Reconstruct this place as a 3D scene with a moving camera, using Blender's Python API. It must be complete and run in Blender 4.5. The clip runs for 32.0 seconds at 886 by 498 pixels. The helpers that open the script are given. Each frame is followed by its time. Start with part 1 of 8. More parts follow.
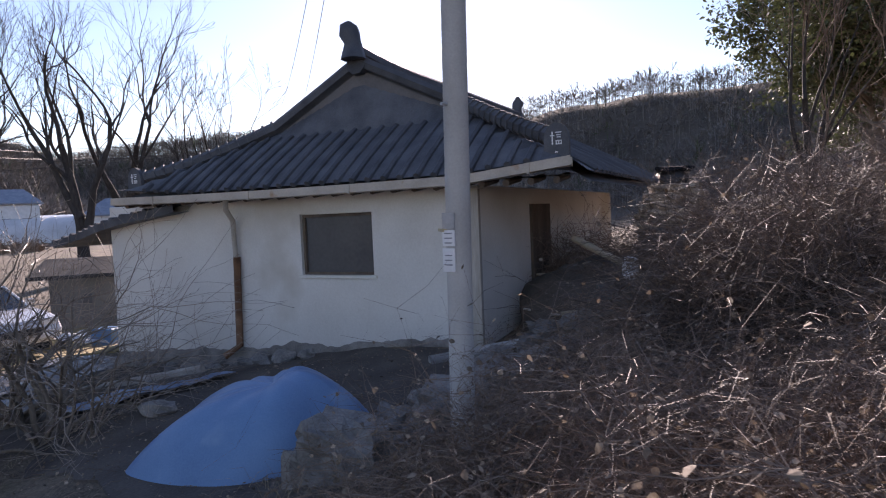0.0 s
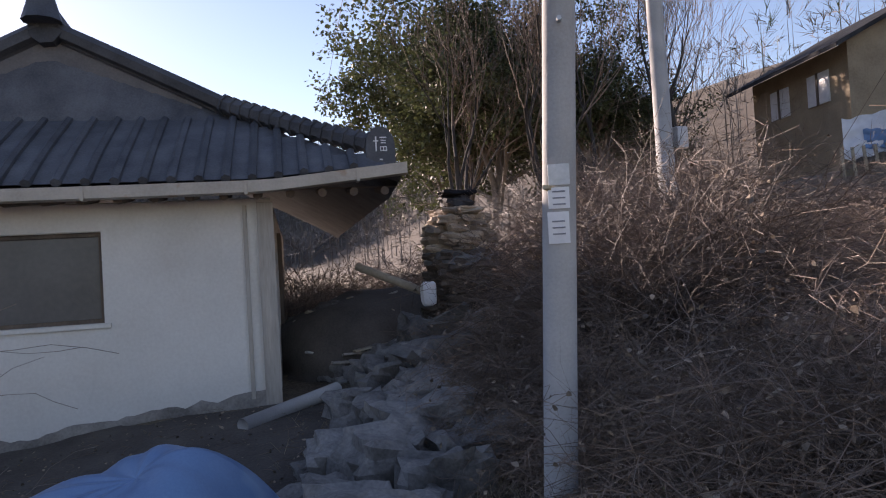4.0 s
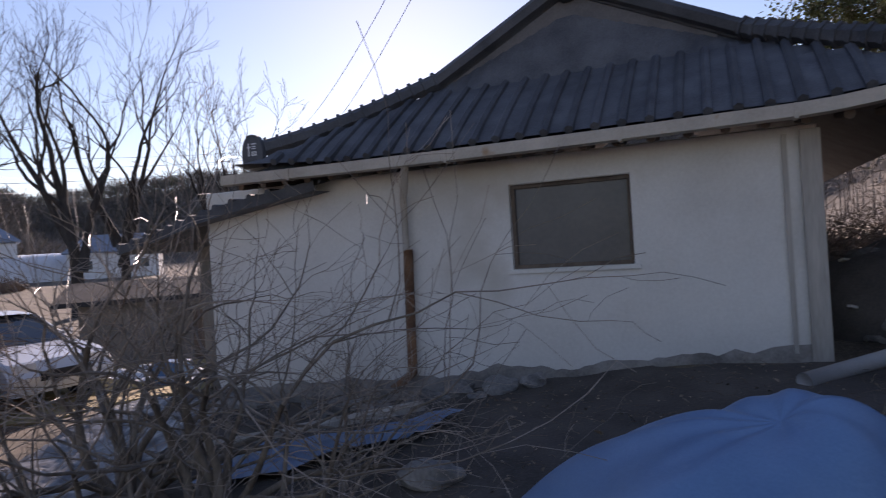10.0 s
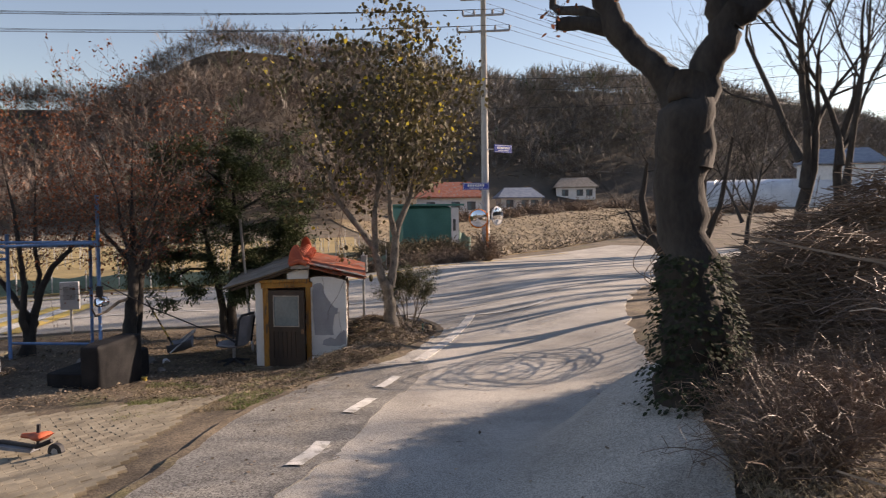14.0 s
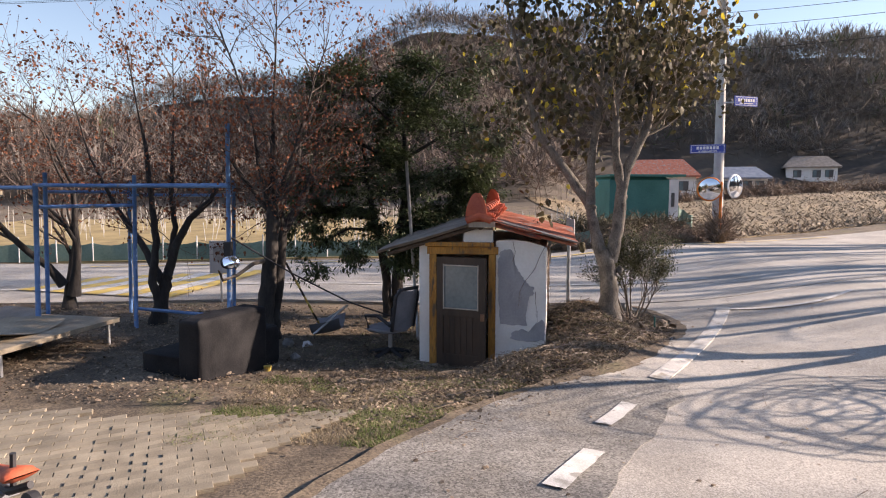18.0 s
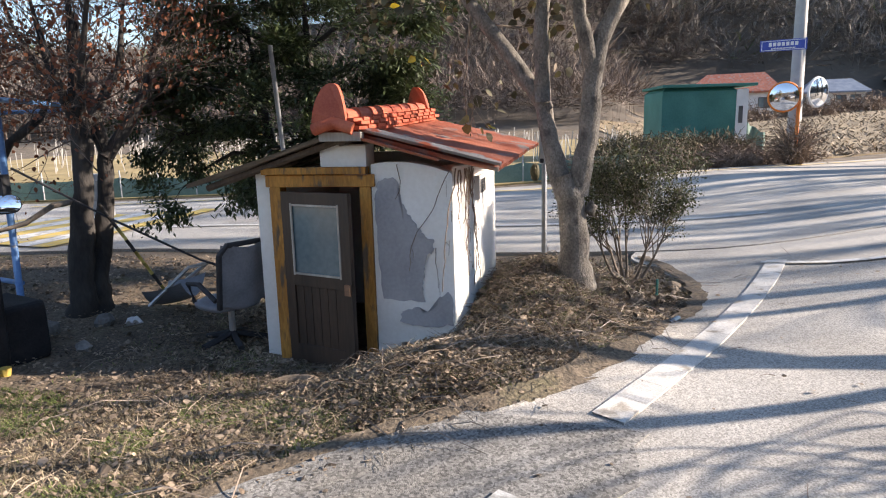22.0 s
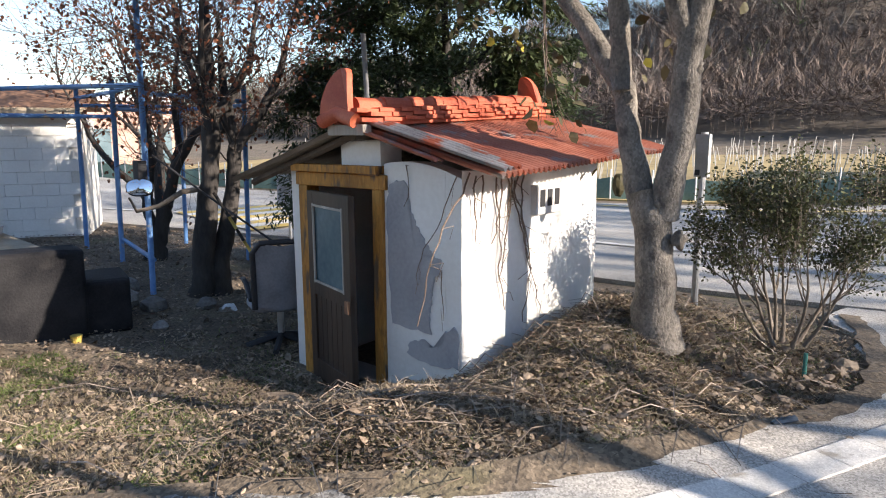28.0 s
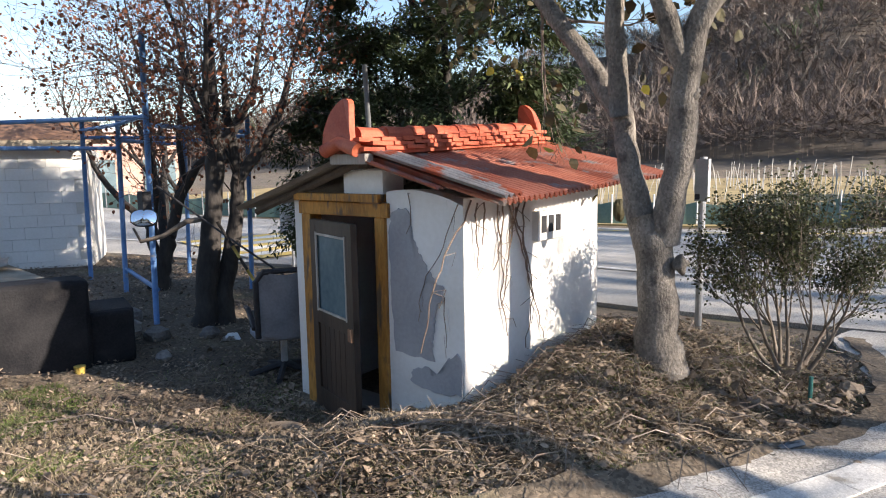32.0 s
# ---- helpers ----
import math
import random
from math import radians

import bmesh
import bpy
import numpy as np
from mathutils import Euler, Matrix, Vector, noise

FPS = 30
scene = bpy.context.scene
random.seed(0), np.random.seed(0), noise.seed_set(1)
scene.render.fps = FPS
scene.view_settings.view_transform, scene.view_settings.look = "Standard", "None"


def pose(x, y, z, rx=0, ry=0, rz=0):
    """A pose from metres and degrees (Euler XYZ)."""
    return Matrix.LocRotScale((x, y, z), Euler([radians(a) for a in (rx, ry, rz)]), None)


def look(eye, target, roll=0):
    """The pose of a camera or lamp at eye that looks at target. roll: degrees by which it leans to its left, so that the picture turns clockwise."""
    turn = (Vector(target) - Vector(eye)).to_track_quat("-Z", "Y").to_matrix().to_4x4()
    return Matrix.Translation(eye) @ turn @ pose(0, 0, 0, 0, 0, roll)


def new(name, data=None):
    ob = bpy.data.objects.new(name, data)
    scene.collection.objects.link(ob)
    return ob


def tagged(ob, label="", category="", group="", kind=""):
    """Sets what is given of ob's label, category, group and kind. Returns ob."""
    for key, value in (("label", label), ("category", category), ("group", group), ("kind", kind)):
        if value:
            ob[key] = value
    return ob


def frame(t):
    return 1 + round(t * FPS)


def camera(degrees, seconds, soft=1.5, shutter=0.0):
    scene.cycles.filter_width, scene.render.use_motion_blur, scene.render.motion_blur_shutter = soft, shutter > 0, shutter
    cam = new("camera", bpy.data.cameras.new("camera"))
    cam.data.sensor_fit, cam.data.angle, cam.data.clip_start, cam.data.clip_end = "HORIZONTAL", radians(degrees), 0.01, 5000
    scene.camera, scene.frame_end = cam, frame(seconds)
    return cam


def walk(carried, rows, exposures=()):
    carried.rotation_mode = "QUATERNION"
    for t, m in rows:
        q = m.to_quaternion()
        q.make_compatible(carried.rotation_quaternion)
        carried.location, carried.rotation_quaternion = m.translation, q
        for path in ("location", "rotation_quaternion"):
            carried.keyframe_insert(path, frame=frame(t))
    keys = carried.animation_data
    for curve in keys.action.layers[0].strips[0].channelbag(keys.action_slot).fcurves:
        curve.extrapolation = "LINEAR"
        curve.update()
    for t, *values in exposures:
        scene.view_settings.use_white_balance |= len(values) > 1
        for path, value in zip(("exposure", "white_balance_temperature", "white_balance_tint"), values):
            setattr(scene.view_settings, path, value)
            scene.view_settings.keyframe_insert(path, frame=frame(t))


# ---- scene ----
cam = camera(68.5, 32.0, soft=1.1, shutter=0.12)
PATH = [
    (0, (0.889, 1.617, 2.963), (0.459, 3.567, 2.853), -2.4),
    (0.5, (0.47, 1.857, 2.934), (-0.013, 3.797, 2.867), -1.1),
    (1, (0.092, 2.001, 2.918), (-0.324, 3.958, 2.919), -2.2),
    (1.5, (-0.221, 2.25, 2.837), (-0.611, 4.211, 2.9), -1.9),
    (2, (-0.652, 2.458, 2.755), (-1.022, 4.423, 2.798), -3.1),
    (2.5, (-0.997, 2.684, 2.638), (-0.969, 4.684, 2.636), -3.3),
    (3, (-1.214, 2.78, 2.657), (-0.793, 4.735, 2.696), -3.0),
    (3.5, (-1.515, 2.976, 2.601), (-0.784, 4.837, 2.658), -4.2),
    (5.5, (-2.326, 3.254, 2.421), (-1.263, 4.949, 2.412), -0.7),
    (6, (-2.362, 3.247, 2.411), (-1.254, 4.912, 2.387), -0.5),
    (6.5, (-2.369, 3.234, 2.416), (-1.265, 4.902, 2.415), -0.6),
    (7, (-2.35, 3.242, 2.429), (-1.232, 4.9, 2.478), -0.3),
    (7.5, (-2.354, 3.219, 2.429), (-1.218, 4.863, 2.507), -0.9),
    (8, (-2.345, 3.217, 2.44), (-1.194, 4.85, 2.534), -1.0),
    (8.5, (-2.398, 3.203, 2.445), (-1.251, 4.839, 2.547), -1.5),
    (9, (-2.54, 3.264, 2.433), (-1.702, 5.076, 2.551), -2.9),
    (9.5, (-2.449, 3.466, 2.446), (-2.245, 5.455, 2.486), -4.2),
    (10, (-2.72, 3.667, 2.416), (-3.069, 5.636, 2.412), -3.7),
    (10.5, (-3.031, 3.759, 2.32), (-3.909, 5.556, 2.284), -4.6),
    (11, (-3.395, 3.919, 2.165), (-4.653, 5.47, 2.062), -3.3),
    (11.5, (-3.879, 4.091, 2.069), (-5.314, 5.484, 2.025), -1.8),
    (12, (-4.271, 4.246, 1.992), (-5.585, 5.754, 1.971), -3.2),
    (12.5, (-4.381, 3.97, 2.0), (-5.554, 5.589, 1.98), -1.5),
    (13, (-4.75, 4.197, 1.907), (-6.286, 5.478, 1.873), -1.9),
    (13.5, (-5.105, 4.244, 1.856), (-6.898, 5.122, 1.742), -3.6),
    (14, (-5.556, 4.384, 1.813), (-7.494, 4.859, 1.685), -0.6),
    (14.5, (-5.924, 4.51, 1.791), (-7.904, 4.719, 1.609), -0.1),
    (16.5, (-8.231, 4.735, 1.269), (-10.224, 4.749, 1.103), -0.2),
    (17, (-8.715, 4.652, 1.199), (-10.708, 4.619, 1.041), -1.1),
    (17.5, (-9.103, 4.66, 1.201), (-11.091, 4.565, 1.009), -1.5),
    (18, (-9.509, 4.624, 1.124), (-11.499, 4.516, 0.956), 0.1),
    (18.5, (-9.949, 4.618, 1.103), (-11.94, 4.564, 0.93), -2.6),
    (19, (-10.471, 4.758, 1.08), (-12.463, 4.765, 0.905), -0.9),
    (19.5, (-11.049, 4.926, 0.996), (-13.039, 4.901, 0.793), 0.3),
    (20, (-11.57, 5.172, 0.958), (-13.553, 5.068, 0.721), 0.3),
    (20.5, (-11.983, 5.454, 0.876), (-13.948, 5.204, 0.598), -0.7),
    (21, (-12.308, 5.678, 0.883), (-14.274, 5.436, 0.613), -2.7),
    (21.5, (-12.67, 6.068, 0.821), (-14.623, 5.809, 0.476), -0.7),
    (22, (-12.998, 6.261, 0.806), (-14.936, 5.939, 0.431), -1.5),
    (22.5, (-13.285, 6.586, 0.799), (-15.218, 6.208, 0.453), -1.4),
    (23, (-13.562, 6.919, 0.767), (-15.47, 6.422, 0.432), -0.6),
    (23.5, (-13.848, 7.107, 0.737), (-15.72, 6.487, 0.407), -2.1),
    (24, (-14.105, 7.319, 0.747), (-15.939, 6.604, 0.393), -0.8),
    (24.5, (-14.309, 7.503, 0.7), (-16.096, 6.685, 0.326), -0.5),
    (25, (-14.511, 7.559, 0.68), (-16.254, 6.63, 0.365), 0.1),
    (25.5, (-14.642, 7.634, 0.695), (-16.338, 6.623, 0.377), 1.1),
    (26, (-14.703, 7.734, 0.692), (-16.346, 6.647, 0.349), -0.2),
    (26.5, (-14.696, 7.756, 0.696), (-16.304, 6.616, 0.361), -0.9),
    (28.5, (-14.676, 7.745, 0.697), (-16.277, 6.596, 0.355), -0.0),
    (29, (-14.655, 7.74, 0.699), (-16.262, 6.593, 0.377), 0.4),
    (29.5, (-14.663, 7.75, 0.694), (-16.266, 6.596, 0.381), 0.3),
    (30, (-14.673, 7.749, 0.706), (-16.286, 6.604, 0.409), -0.2),
    (30.5, (-14.659, 7.751, 0.7), (-16.281, 6.616, 0.418), -0.3),
    (31, (-14.67, 7.765, 0.702), (-16.278, 6.607, 0.425), -0.4),
    (31.5, (-14.663, 7.762, 0.698), (-16.269, 6.598, 0.439), -0.4),
    (32, (-14.671, 7.765, 0.703), (-16.277, 6.603, 0.44), -0.9),
]
walk(cam, [(t, look(eye, target, roll)) for t, eye, target, roll in PATH],
     exposures=[(0, 1.1, 7100, 30), (1.5, 0.95, 7200, 30), (3, 0.95, 7300, 30), (5.8, 1.8, 8100, 28), (7, 2.05, 8200, 28), (8, 1.75, 8200, 28), (9, 1.65, 7800, 28), (9.7, 0.75, 7200, 32), (10.5, 0.7, 7300, 31), (12, 0.66, 8000, 28),
                (14, 0.88, 8600, 24), (17, 1.08, 8000, 25), (20, 1.55, 7500, 20), (26, 1.55, 7100, 15), (32, 1.5, 7100, 15)])

# ---- world and sun ----
SUN_AZ, SUN_EL = radians(-12.5), radians(20.5)
world = bpy.data.worlds.new("world")
scene.world = world
world.use_nodes = True
wn = world.node_tree.nodes
sky = wn.new("ShaderNodeTexSky")
sky.sky_type, sky.sun_disc = "NISHITA", False
sky.sun_elevation, sky.sun_rotation = SUN_EL, SUN_AZ
sky.air_density, sky.dust_density, sky.ozone_density = 1.0, 0.1, 2.6
wn["Background"].inputs["Strength"].default_value = 0.10
world.node_tree.links.new(sky.outputs[0], wn["Background"].inputs["Color"])
sun_dir = Vector((math.sin(SUN_AZ) * math.cos(SUN_EL), math.cos(SUN_AZ) * math.cos(SUN_EL), math.sin(SUN_EL)))
sun = new("sun", bpy.data.lights.new("sun", "SUN"))
sun.data.energy, sun.data.angle, sun.data.color = 5.0, radians(0.55), (1.0, 0.945, 0.87)
sun.matrix_world = look(sun_dir * 100, (0, 0, 0))


# ---- materials ----
def material(name, dark, light, rough=0.85, scale=6.0, fine=60.0, bump=0.15, metal=0.0, random_tint=0.0, third=None, third_scale=1.3,
             third_at=0.55, spec=0.5, stretch=None, island=0.0, grit=0.0, grit_scale=120.0):
    """Two colours mixed by a coarse and a fine noise, a third in patches, a bump; all in world metres."""
    m = bpy.data.materials.new(name)
    m.use_nodes = True
    n, l = m.node_tree.nodes, m.node_tree.links
    b = n["Principled BSDF"]
    b.inputs["Roughness"].default_value, b.inputs["Metallic"].default_value = rough, metal
    b.inputs["Specular IOR Level"].default_value = spec
    geo = n.new("ShaderNodeNewGeometry")
    where = geo.outputs["Position"]
    if stretch:
        mp = n.new("ShaderNodeMapping")
        mp.inputs["Scale"].default_value = stretch
        l.new(where, mp.inputs["Vector"])
        where = mp.outputs["Vector"]

    def noise_at(s, detail=4.0):
        t = n.new("ShaderNodeTexNoise")
        t.inputs["Scale"].default_value, t.inputs["Detail"].default_value = s, detail
        l.new(where, t.inputs["Vector"])
        return t.outputs["Fac"]

    def ramp(src, a, c):
        r = n.new("ShaderNodeMapRange")
        r.inputs["From Min"].default_value, r.inputs["From Max"].default_value = a, c
        l.new(src, r.inputs["Value"])
        return r.outputs["Result"]

    def mix(f, a, c):
        x = n.new("ShaderNodeMix")
        x.data_type = "RGBA"
        for src, k in ((f, 0), (a, 6), (c, 7)):
            if isinstance(src, (tuple, list)):
                x.inputs[k].default_value = (*src, 1)
            elif isinstance(src, float):
                x.inputs[k].default_value = src
            else:
                l.new(src, x.inputs[k])
        return x.outputs[2]

    coarse, small = noise_at(scale), noise_at(fine, 3.0)
    add = n.new("ShaderNodeMath")
    add.operation = "MULTIPLY_ADD"
    l.new(small, add.inputs[0])
    add.inputs[1].default_value = 0.45
    l.new(coarse, add.inputs[2])
    col = mix(ramp(add.outputs[0], 0.5, 0.95), dark, light)
    if third:
        col = mix(ramp(noise_at(third_scale, 5.0), third_at, third_at + 0.1), col, third)
    if grit:
        cell = n.new("ShaderNodeTexVoronoi")
        cell.inputs["Scale"].default_value = grit_scale
        l.new(where, cell.inputs["Vector"])
        chip = n.new("ShaderNodeSeparateColor")
        l.new(cell.outputs["Color"], chip.inputs[0])
        vary = n.new("ShaderNodeHueSaturation")
        speck = ramp(chip.outputs[0], 0.0, 1.0)
        node = speck.node
        node.inputs["To Min"].default_value, node.inputs["To Max"].default_value = 1 - grit, 1 + grit
        l.new(speck, vary.inputs["Value"])
        l.new(col, vary.inputs["Color"])
        col = vary.outputs["Color"]
    if random_tint or island:
        src = geo.outputs["Random Per Island"]
        if random_tint:
            src = n.new("ShaderNodeObjectInfo").outputs["Random"]
        hsv = n.new("ShaderNodeHueSaturation")
        l.new(ramp(src, 0.0, 1.0), hsv.inputs["Value"])
        mr = hsv.inputs["Value"].links[0].from_node
        k = random_tint or island
        mr.inputs["To Min"].default_value, mr.inputs["To Max"].default_value = 1 - k, 1 + k
        l.new(col, hsv.inputs["Color"])
        col = hsv.outputs["Color"]
    l.new(col, b.inputs["Base Color"])
    if bump:
        bp = n.new("ShaderNodeBump")
        bp.inputs["Strength"].default_value, bp.inputs["Distance"].default_value = bump, 0.02
        l.new(add.outputs[0], bp.inputs["Height"])
        l.new(bp.outputs["Normal"], b.inputs["Normal"])
    return m


def leafy(m, amount=0.35):
    """Lets light through thin leaves."""
    n, l = m.node_tree.nodes, m.node_tree.links
    b = n["Principled BSDF"]
    tr = n.new("ShaderNodeBsdfTranslucent")
    l.new(b.inputs["Base Color"].links[0].from_socket, tr.inputs["Color"])
    mx = n.new("ShaderNodeMixShader")
    mx.inputs[0].default_value = amount
    l.new(b.outputs[0], mx.inputs[1])
    l.new(tr.outputs[0], mx.inputs[2])
    l.new(mx.outputs[0], n["Material Output"].inputs["Surface"])
    return m


M = {}
M["soil"] = material("soil_and_litter", (0.06, 0.047, 0.034), (0.2, 0.155, 0.108), 0.95, 1.6, 45, 0.9, third=(0.12, 0.108, 0.055), third_scale=0.8, third_at=0.58, grit=0.4, grit_scale=50)
M["asphalt"] = material("worn_asphalt", (0.275, 0.26, 0.236), (0.46, 0.437, 0.398), 0.92, 0.9, 140, 0.35, third=(0.25, 0.238, 0.218), third_scale=0.5, third_at=0.6, grit=0.38, grit_scale=110)
M["oldasphalt"] = material("dark_coarse_asphalt", (0.14, 0.135, 0.125), (0.26, 0.25, 0.23), 0.92, 2.5, 130, 0.5, third=(0.2, 0.187, 0.165), third_scale=1.2, grit=0.55, grit_scale=70)
M["paint"] = material("road_paint_white", (0.48, 0.475, 0.45), (0.7, 0.69, 0.66), 0.75, 5, 90, 0.2, third=(0.33, 0.32, 0.29), third_scale=9, third_at=0.55, grit=0.15, grit_scale=150)
M["slab"] = material("pale_worn_concrete_slab", (0.5, 0.485, 0.45), (0.68, 0.66, 0.62), 0.9, 4, 90, 0.3, third=(0.33, 0.3, 0.255), third_scale=6, third_at=0.56, random_tint=0.08, grit=0.15, grit_scale=120)
M["ypaint"] = material("road_paint_yellow", (0.52, 0.36, 0.07), (0.66, 0.48, 0.14), 0.75, 4, 90, 0.2, third=(0.4, 0.36, 0.26), third_scale=3, third_at=0.55)
M["paver"] = material("concrete_paver", (0.20, 0.17, 0.125), (0.36, 0.31, 0.23), 0.92, 3, 90, 0.4, random_tint=0.18)
M["paver_far"] = material("concrete_paver_joined", (0.20, 0.17, 0.125), (0.36, 0.31, 0.23), 0.92, 3, 90, 0.4, island=0.18)
M["field"] = material("stubble_field", (0.13, 0.095, 0.055), (0.33, 0.255, 0.155), 0.95, 0.5, 7, 0.9, stretch=(0.5, 2.2, 1))
M["lawn"] = material("dry_lawn", (0.2, 0.15, 0.07), (0.38, 0.29, 0.13), 0.95, 1.2, 40, 0.5)
M["plaster"] = material("white_plaster", (0.60, 0.575, 0.525), (0.74, 0.72, 0.67), 0.9, 0.9, 35, 0.12, third=(0.52, 0.48, 0.41), third_scale=0.5, third_at=0.6)
M["plaster_dirt"] = material("damp_plaster_base", (0.15, 0.135, 0.12), (0.34, 0.31, 0.275), 0.93, 4, 40, 0.35)
M["whitewash"] = material("whitewashed_wall", (0.74, 0.72, 0.67), (0.86, 0.85, 0.81), 0.9, 1.4, 30, 0.2, third=(0.56, 0.53, 0.47), third_scale=1.7, third_at=0.63)
M["cement"] = material("grey_cement_patch", (0.30, 0.30, 0.31), (0.43, 0.43, 0.44), 0.9, 2.2, 40, 0.25)
M["mattroof"] = material("matt_dark_roofing", (0.03, 0.03, 0.032), (0.07, 0.07, 0.072), 1.0, 2, 40, 0.3, spec=0.1)
M["rooftile"] = material("dark_roof_tile", (0.045, 0.048, 0.055), (0.10, 0.105, 0.115), 0.7, 3, 50, 0.3, island=0.25)
M["gable"] = material("grey_gable_plaster", (0.10, 0.095, 0.095), (0.17, 0.16, 0.155), 0.9, 2, 40, 0.2)
M["gutter"] = material("beige_painted_gutter", (0.36, 0.31, 0.25), (0.50, 0.44, 0.36), 0.55, 3, 40, 0.05, third=(0.34, 0.2, 0.1), third_scale=4, third_at=0.64)
M["rust"] = material("rusty_iron", (0.12, 0.06, 0.035), (0.3, 0.16, 0.09), 0.85, 5, 60, 0.3)
M["darkwood"] = material("dark_old_wood", (0.06, 0.045, 0.035), (0.16, 0.12, 0.09), 0.8, 3, 50, 0.35, stretch=(1, 1, 0.15))
M["greywood"] = material("weathered_grey_wood", (0.3, 0.27, 0.23), (0.52, 0.48, 0.42), 0.88, 3, 50, 0.35, stretch=(1, 1, 0.12), third=(0.68, 0.64, 0.56), third_scale=3)
M["yellowwood"] = material("ochre_painted_wood", (0.32, 0.13, 0.025), (0.52, 0.245, 0.05), 0.75, 5, 70, 0.5, stretch=(1, 1, 0.25), third=(0.13, 0.085, 0.05), third_scale=16, third_at=0.53, grit=0.15, grit_scale=60)
M["doorwood"] = material("brown_stained_door_wood", (0.032, 0.02, 0.014), (0.085, 0.052, 0.034), 0.6, 3, 50, 0.25, stretch=(1, 1, 0.12), third=(0.2, 0.18, 0.15), third_scale=3, third_at=0.62)
M["redpaint"] = material("red_painted_tile", (0.38, 0.065, 0.03), (0.58, 0.14, 0.065), 0.65, 4, 60, 0.2, third=(0.3, 0.06, 0.03), third_scale=5, third_at=0.6)
M["redsheet"] = material("red_corrugated_sheet", (0.34, 0.09, 0.05), (0.5, 0.19, 0.12), 0.7, 3, 60, 0.2, third=(0.28, 0.25, 0.23), third_scale=4.2, third_at=0.56)
M["sheet_under"] = material("grey_cement_sheet", (0.2, 0.17, 0.14), (0.34, 0.3, 0.26), 0.85, 3, 60, 0.2)
M["concrete"] = material("grey_concrete", (0.34, 0.33, 0.31), (0.47, 0.46, 0.435), 0.85, 2.5, 70, 0.2, third=(0.33, 0.32, 0.30), third_scale=2.0, third_at=0.6)
M["stone"] = material("field_stone", (0.12, 0.114, 0.108), (0.28, 0.265, 0.245), 0.92, 5, 40, 1.0, random_tint=0.3)
M["sofa"] = material("dusty_black_leatherette", (0.012, 0.012, 0.014), (0.034, 0.033, 0.034), 0.75, 3, 60, 0.3, third=(0.045, 0.042, 0.04), third_scale=2.2, third_at=0.62, spec=0.15)
M["boulder"] = material("black_boulder", (0.008, 0.008, 0.01), (0.022, 0.022, 0.025), 0.9, 2.5, 40, 0.5, spec=0.1)
M["mudstone"] = material("dark_muddy_stone", (0.07, 0.052, 0.04), (0.17, 0.13, 0.1), 0.95, 3.5, 40, 0.7, random_tint=0.3)
M["brownstone"] = material("brown_stone", (0.22, 0.16, 0.11), (0.42, 0.33, 0.24), 0.9, 3.5, 40, 0.6, random_tint=0.3)
M["bluetarp"] = material("blue_tarpaulin", (0.08, 0.18, 0.34), (0.13, 0.26, 0.44), 0.42, 2, 70, 0.1, third=(0.19, 0.31, 0.46), third_scale=1.5, third_at=0.6)
M["bluepaint"] = material("blue_painted_steel", (0.06, 0.17, 0.38), (0.13, 0.28, 0.52), 0.5, 6, 50, 0.15, third=(0.3, 0.27, 0.22), third_scale=9, third_at=0.64)
M["bark"] = material("grey_brown_bark", (0.12, 0.095, 0.075), (0.27, 0.225, 0.18), 0.95, 6, 45, 0.8, stretch=(1, 1, 0.35))
M["palebark"] = material("smooth_pale_bark", (0.11, 0.096, 0.08), (0.26, 0.228, 0.19), 0.95, 7, 70, 1.0, stretch=(1, 1, 0.7), third=(0.08, 0.07, 0.06), third_scale=9, third_at=0.58, grit=0.25, grit_scale=80)
M["blackbark"] = material("black_bark", (0.022, 0.019, 0.018), (0.065, 0.057, 0.05), 0.95, 6, 40, 1.0, stretch=(1, 1, 0.35))
M["twig"] = material("thin_twigs", (0.11, 0.075, 0.055), (0.25, 0.18, 0.13), 0.8, 2, 30, 0.0, island=0.35)
M["paletwig"] = material("pale_glossy_twigs", (0.16, 0.12, 0.09), (0.36, 0.29, 0.23), 0.45, 2, 30, 0.0, island=0.4)
M["drystraw"] = material("dry_straw_and_stems", (0.07, 0.05, 0.035), (0.42, 0.34, 0.25), 0.75, 2, 30, 0.0, island=0.55)
M["darktwig"] = material("dark_brown_shrub_twigs", (0.05, 0.036, 0.028), (0.16, 0.115, 0.088), 0.65, 1.5, 30, 0.0, island=0.4)
M["redtwig"] = material("reddish_brown_bramble", (0.085, 0.06, 0.045), (0.26, 0.185, 0.14), 0.6, 1.5, 30, 0.0, island=0.4)
M["drygrass"] = leafy(material("dry_grass", (0.17, 0.135, 0.085), (0.4, 0.325, 0.215), 0.9, 2, 30, 0.0, island=0.5), 0.25)
M["greengrass"] = leafy(material("short_green_grass", (0.09, 0.13, 0.03), (0.2, 0.25, 0.075), 0.8, 2, 30, 0.0, island=0.3), 0.25)
M["deadleaf"] = leafy(material("dead_leaf", (0.08, 0.055, 0.037), (0.38, 0.295, 0.215), 0.8, 4, 60, 0.0, island=0.55), 0.15)
M["rustleaf"] = leafy(material("russet_leaf", (0.13, 0.045, 0.025), (0.26, 0.10, 0.05), 0.8, 4, 60, 0.0, island=0.4), 0.3)
M["olive"] = leafy(material("dull_olive_leaf", (0.045, 0.042, 0.02), (0.12, 0.10, 0.045), 0.7, 2, 40, 0.0, island=0.5), 0.22)
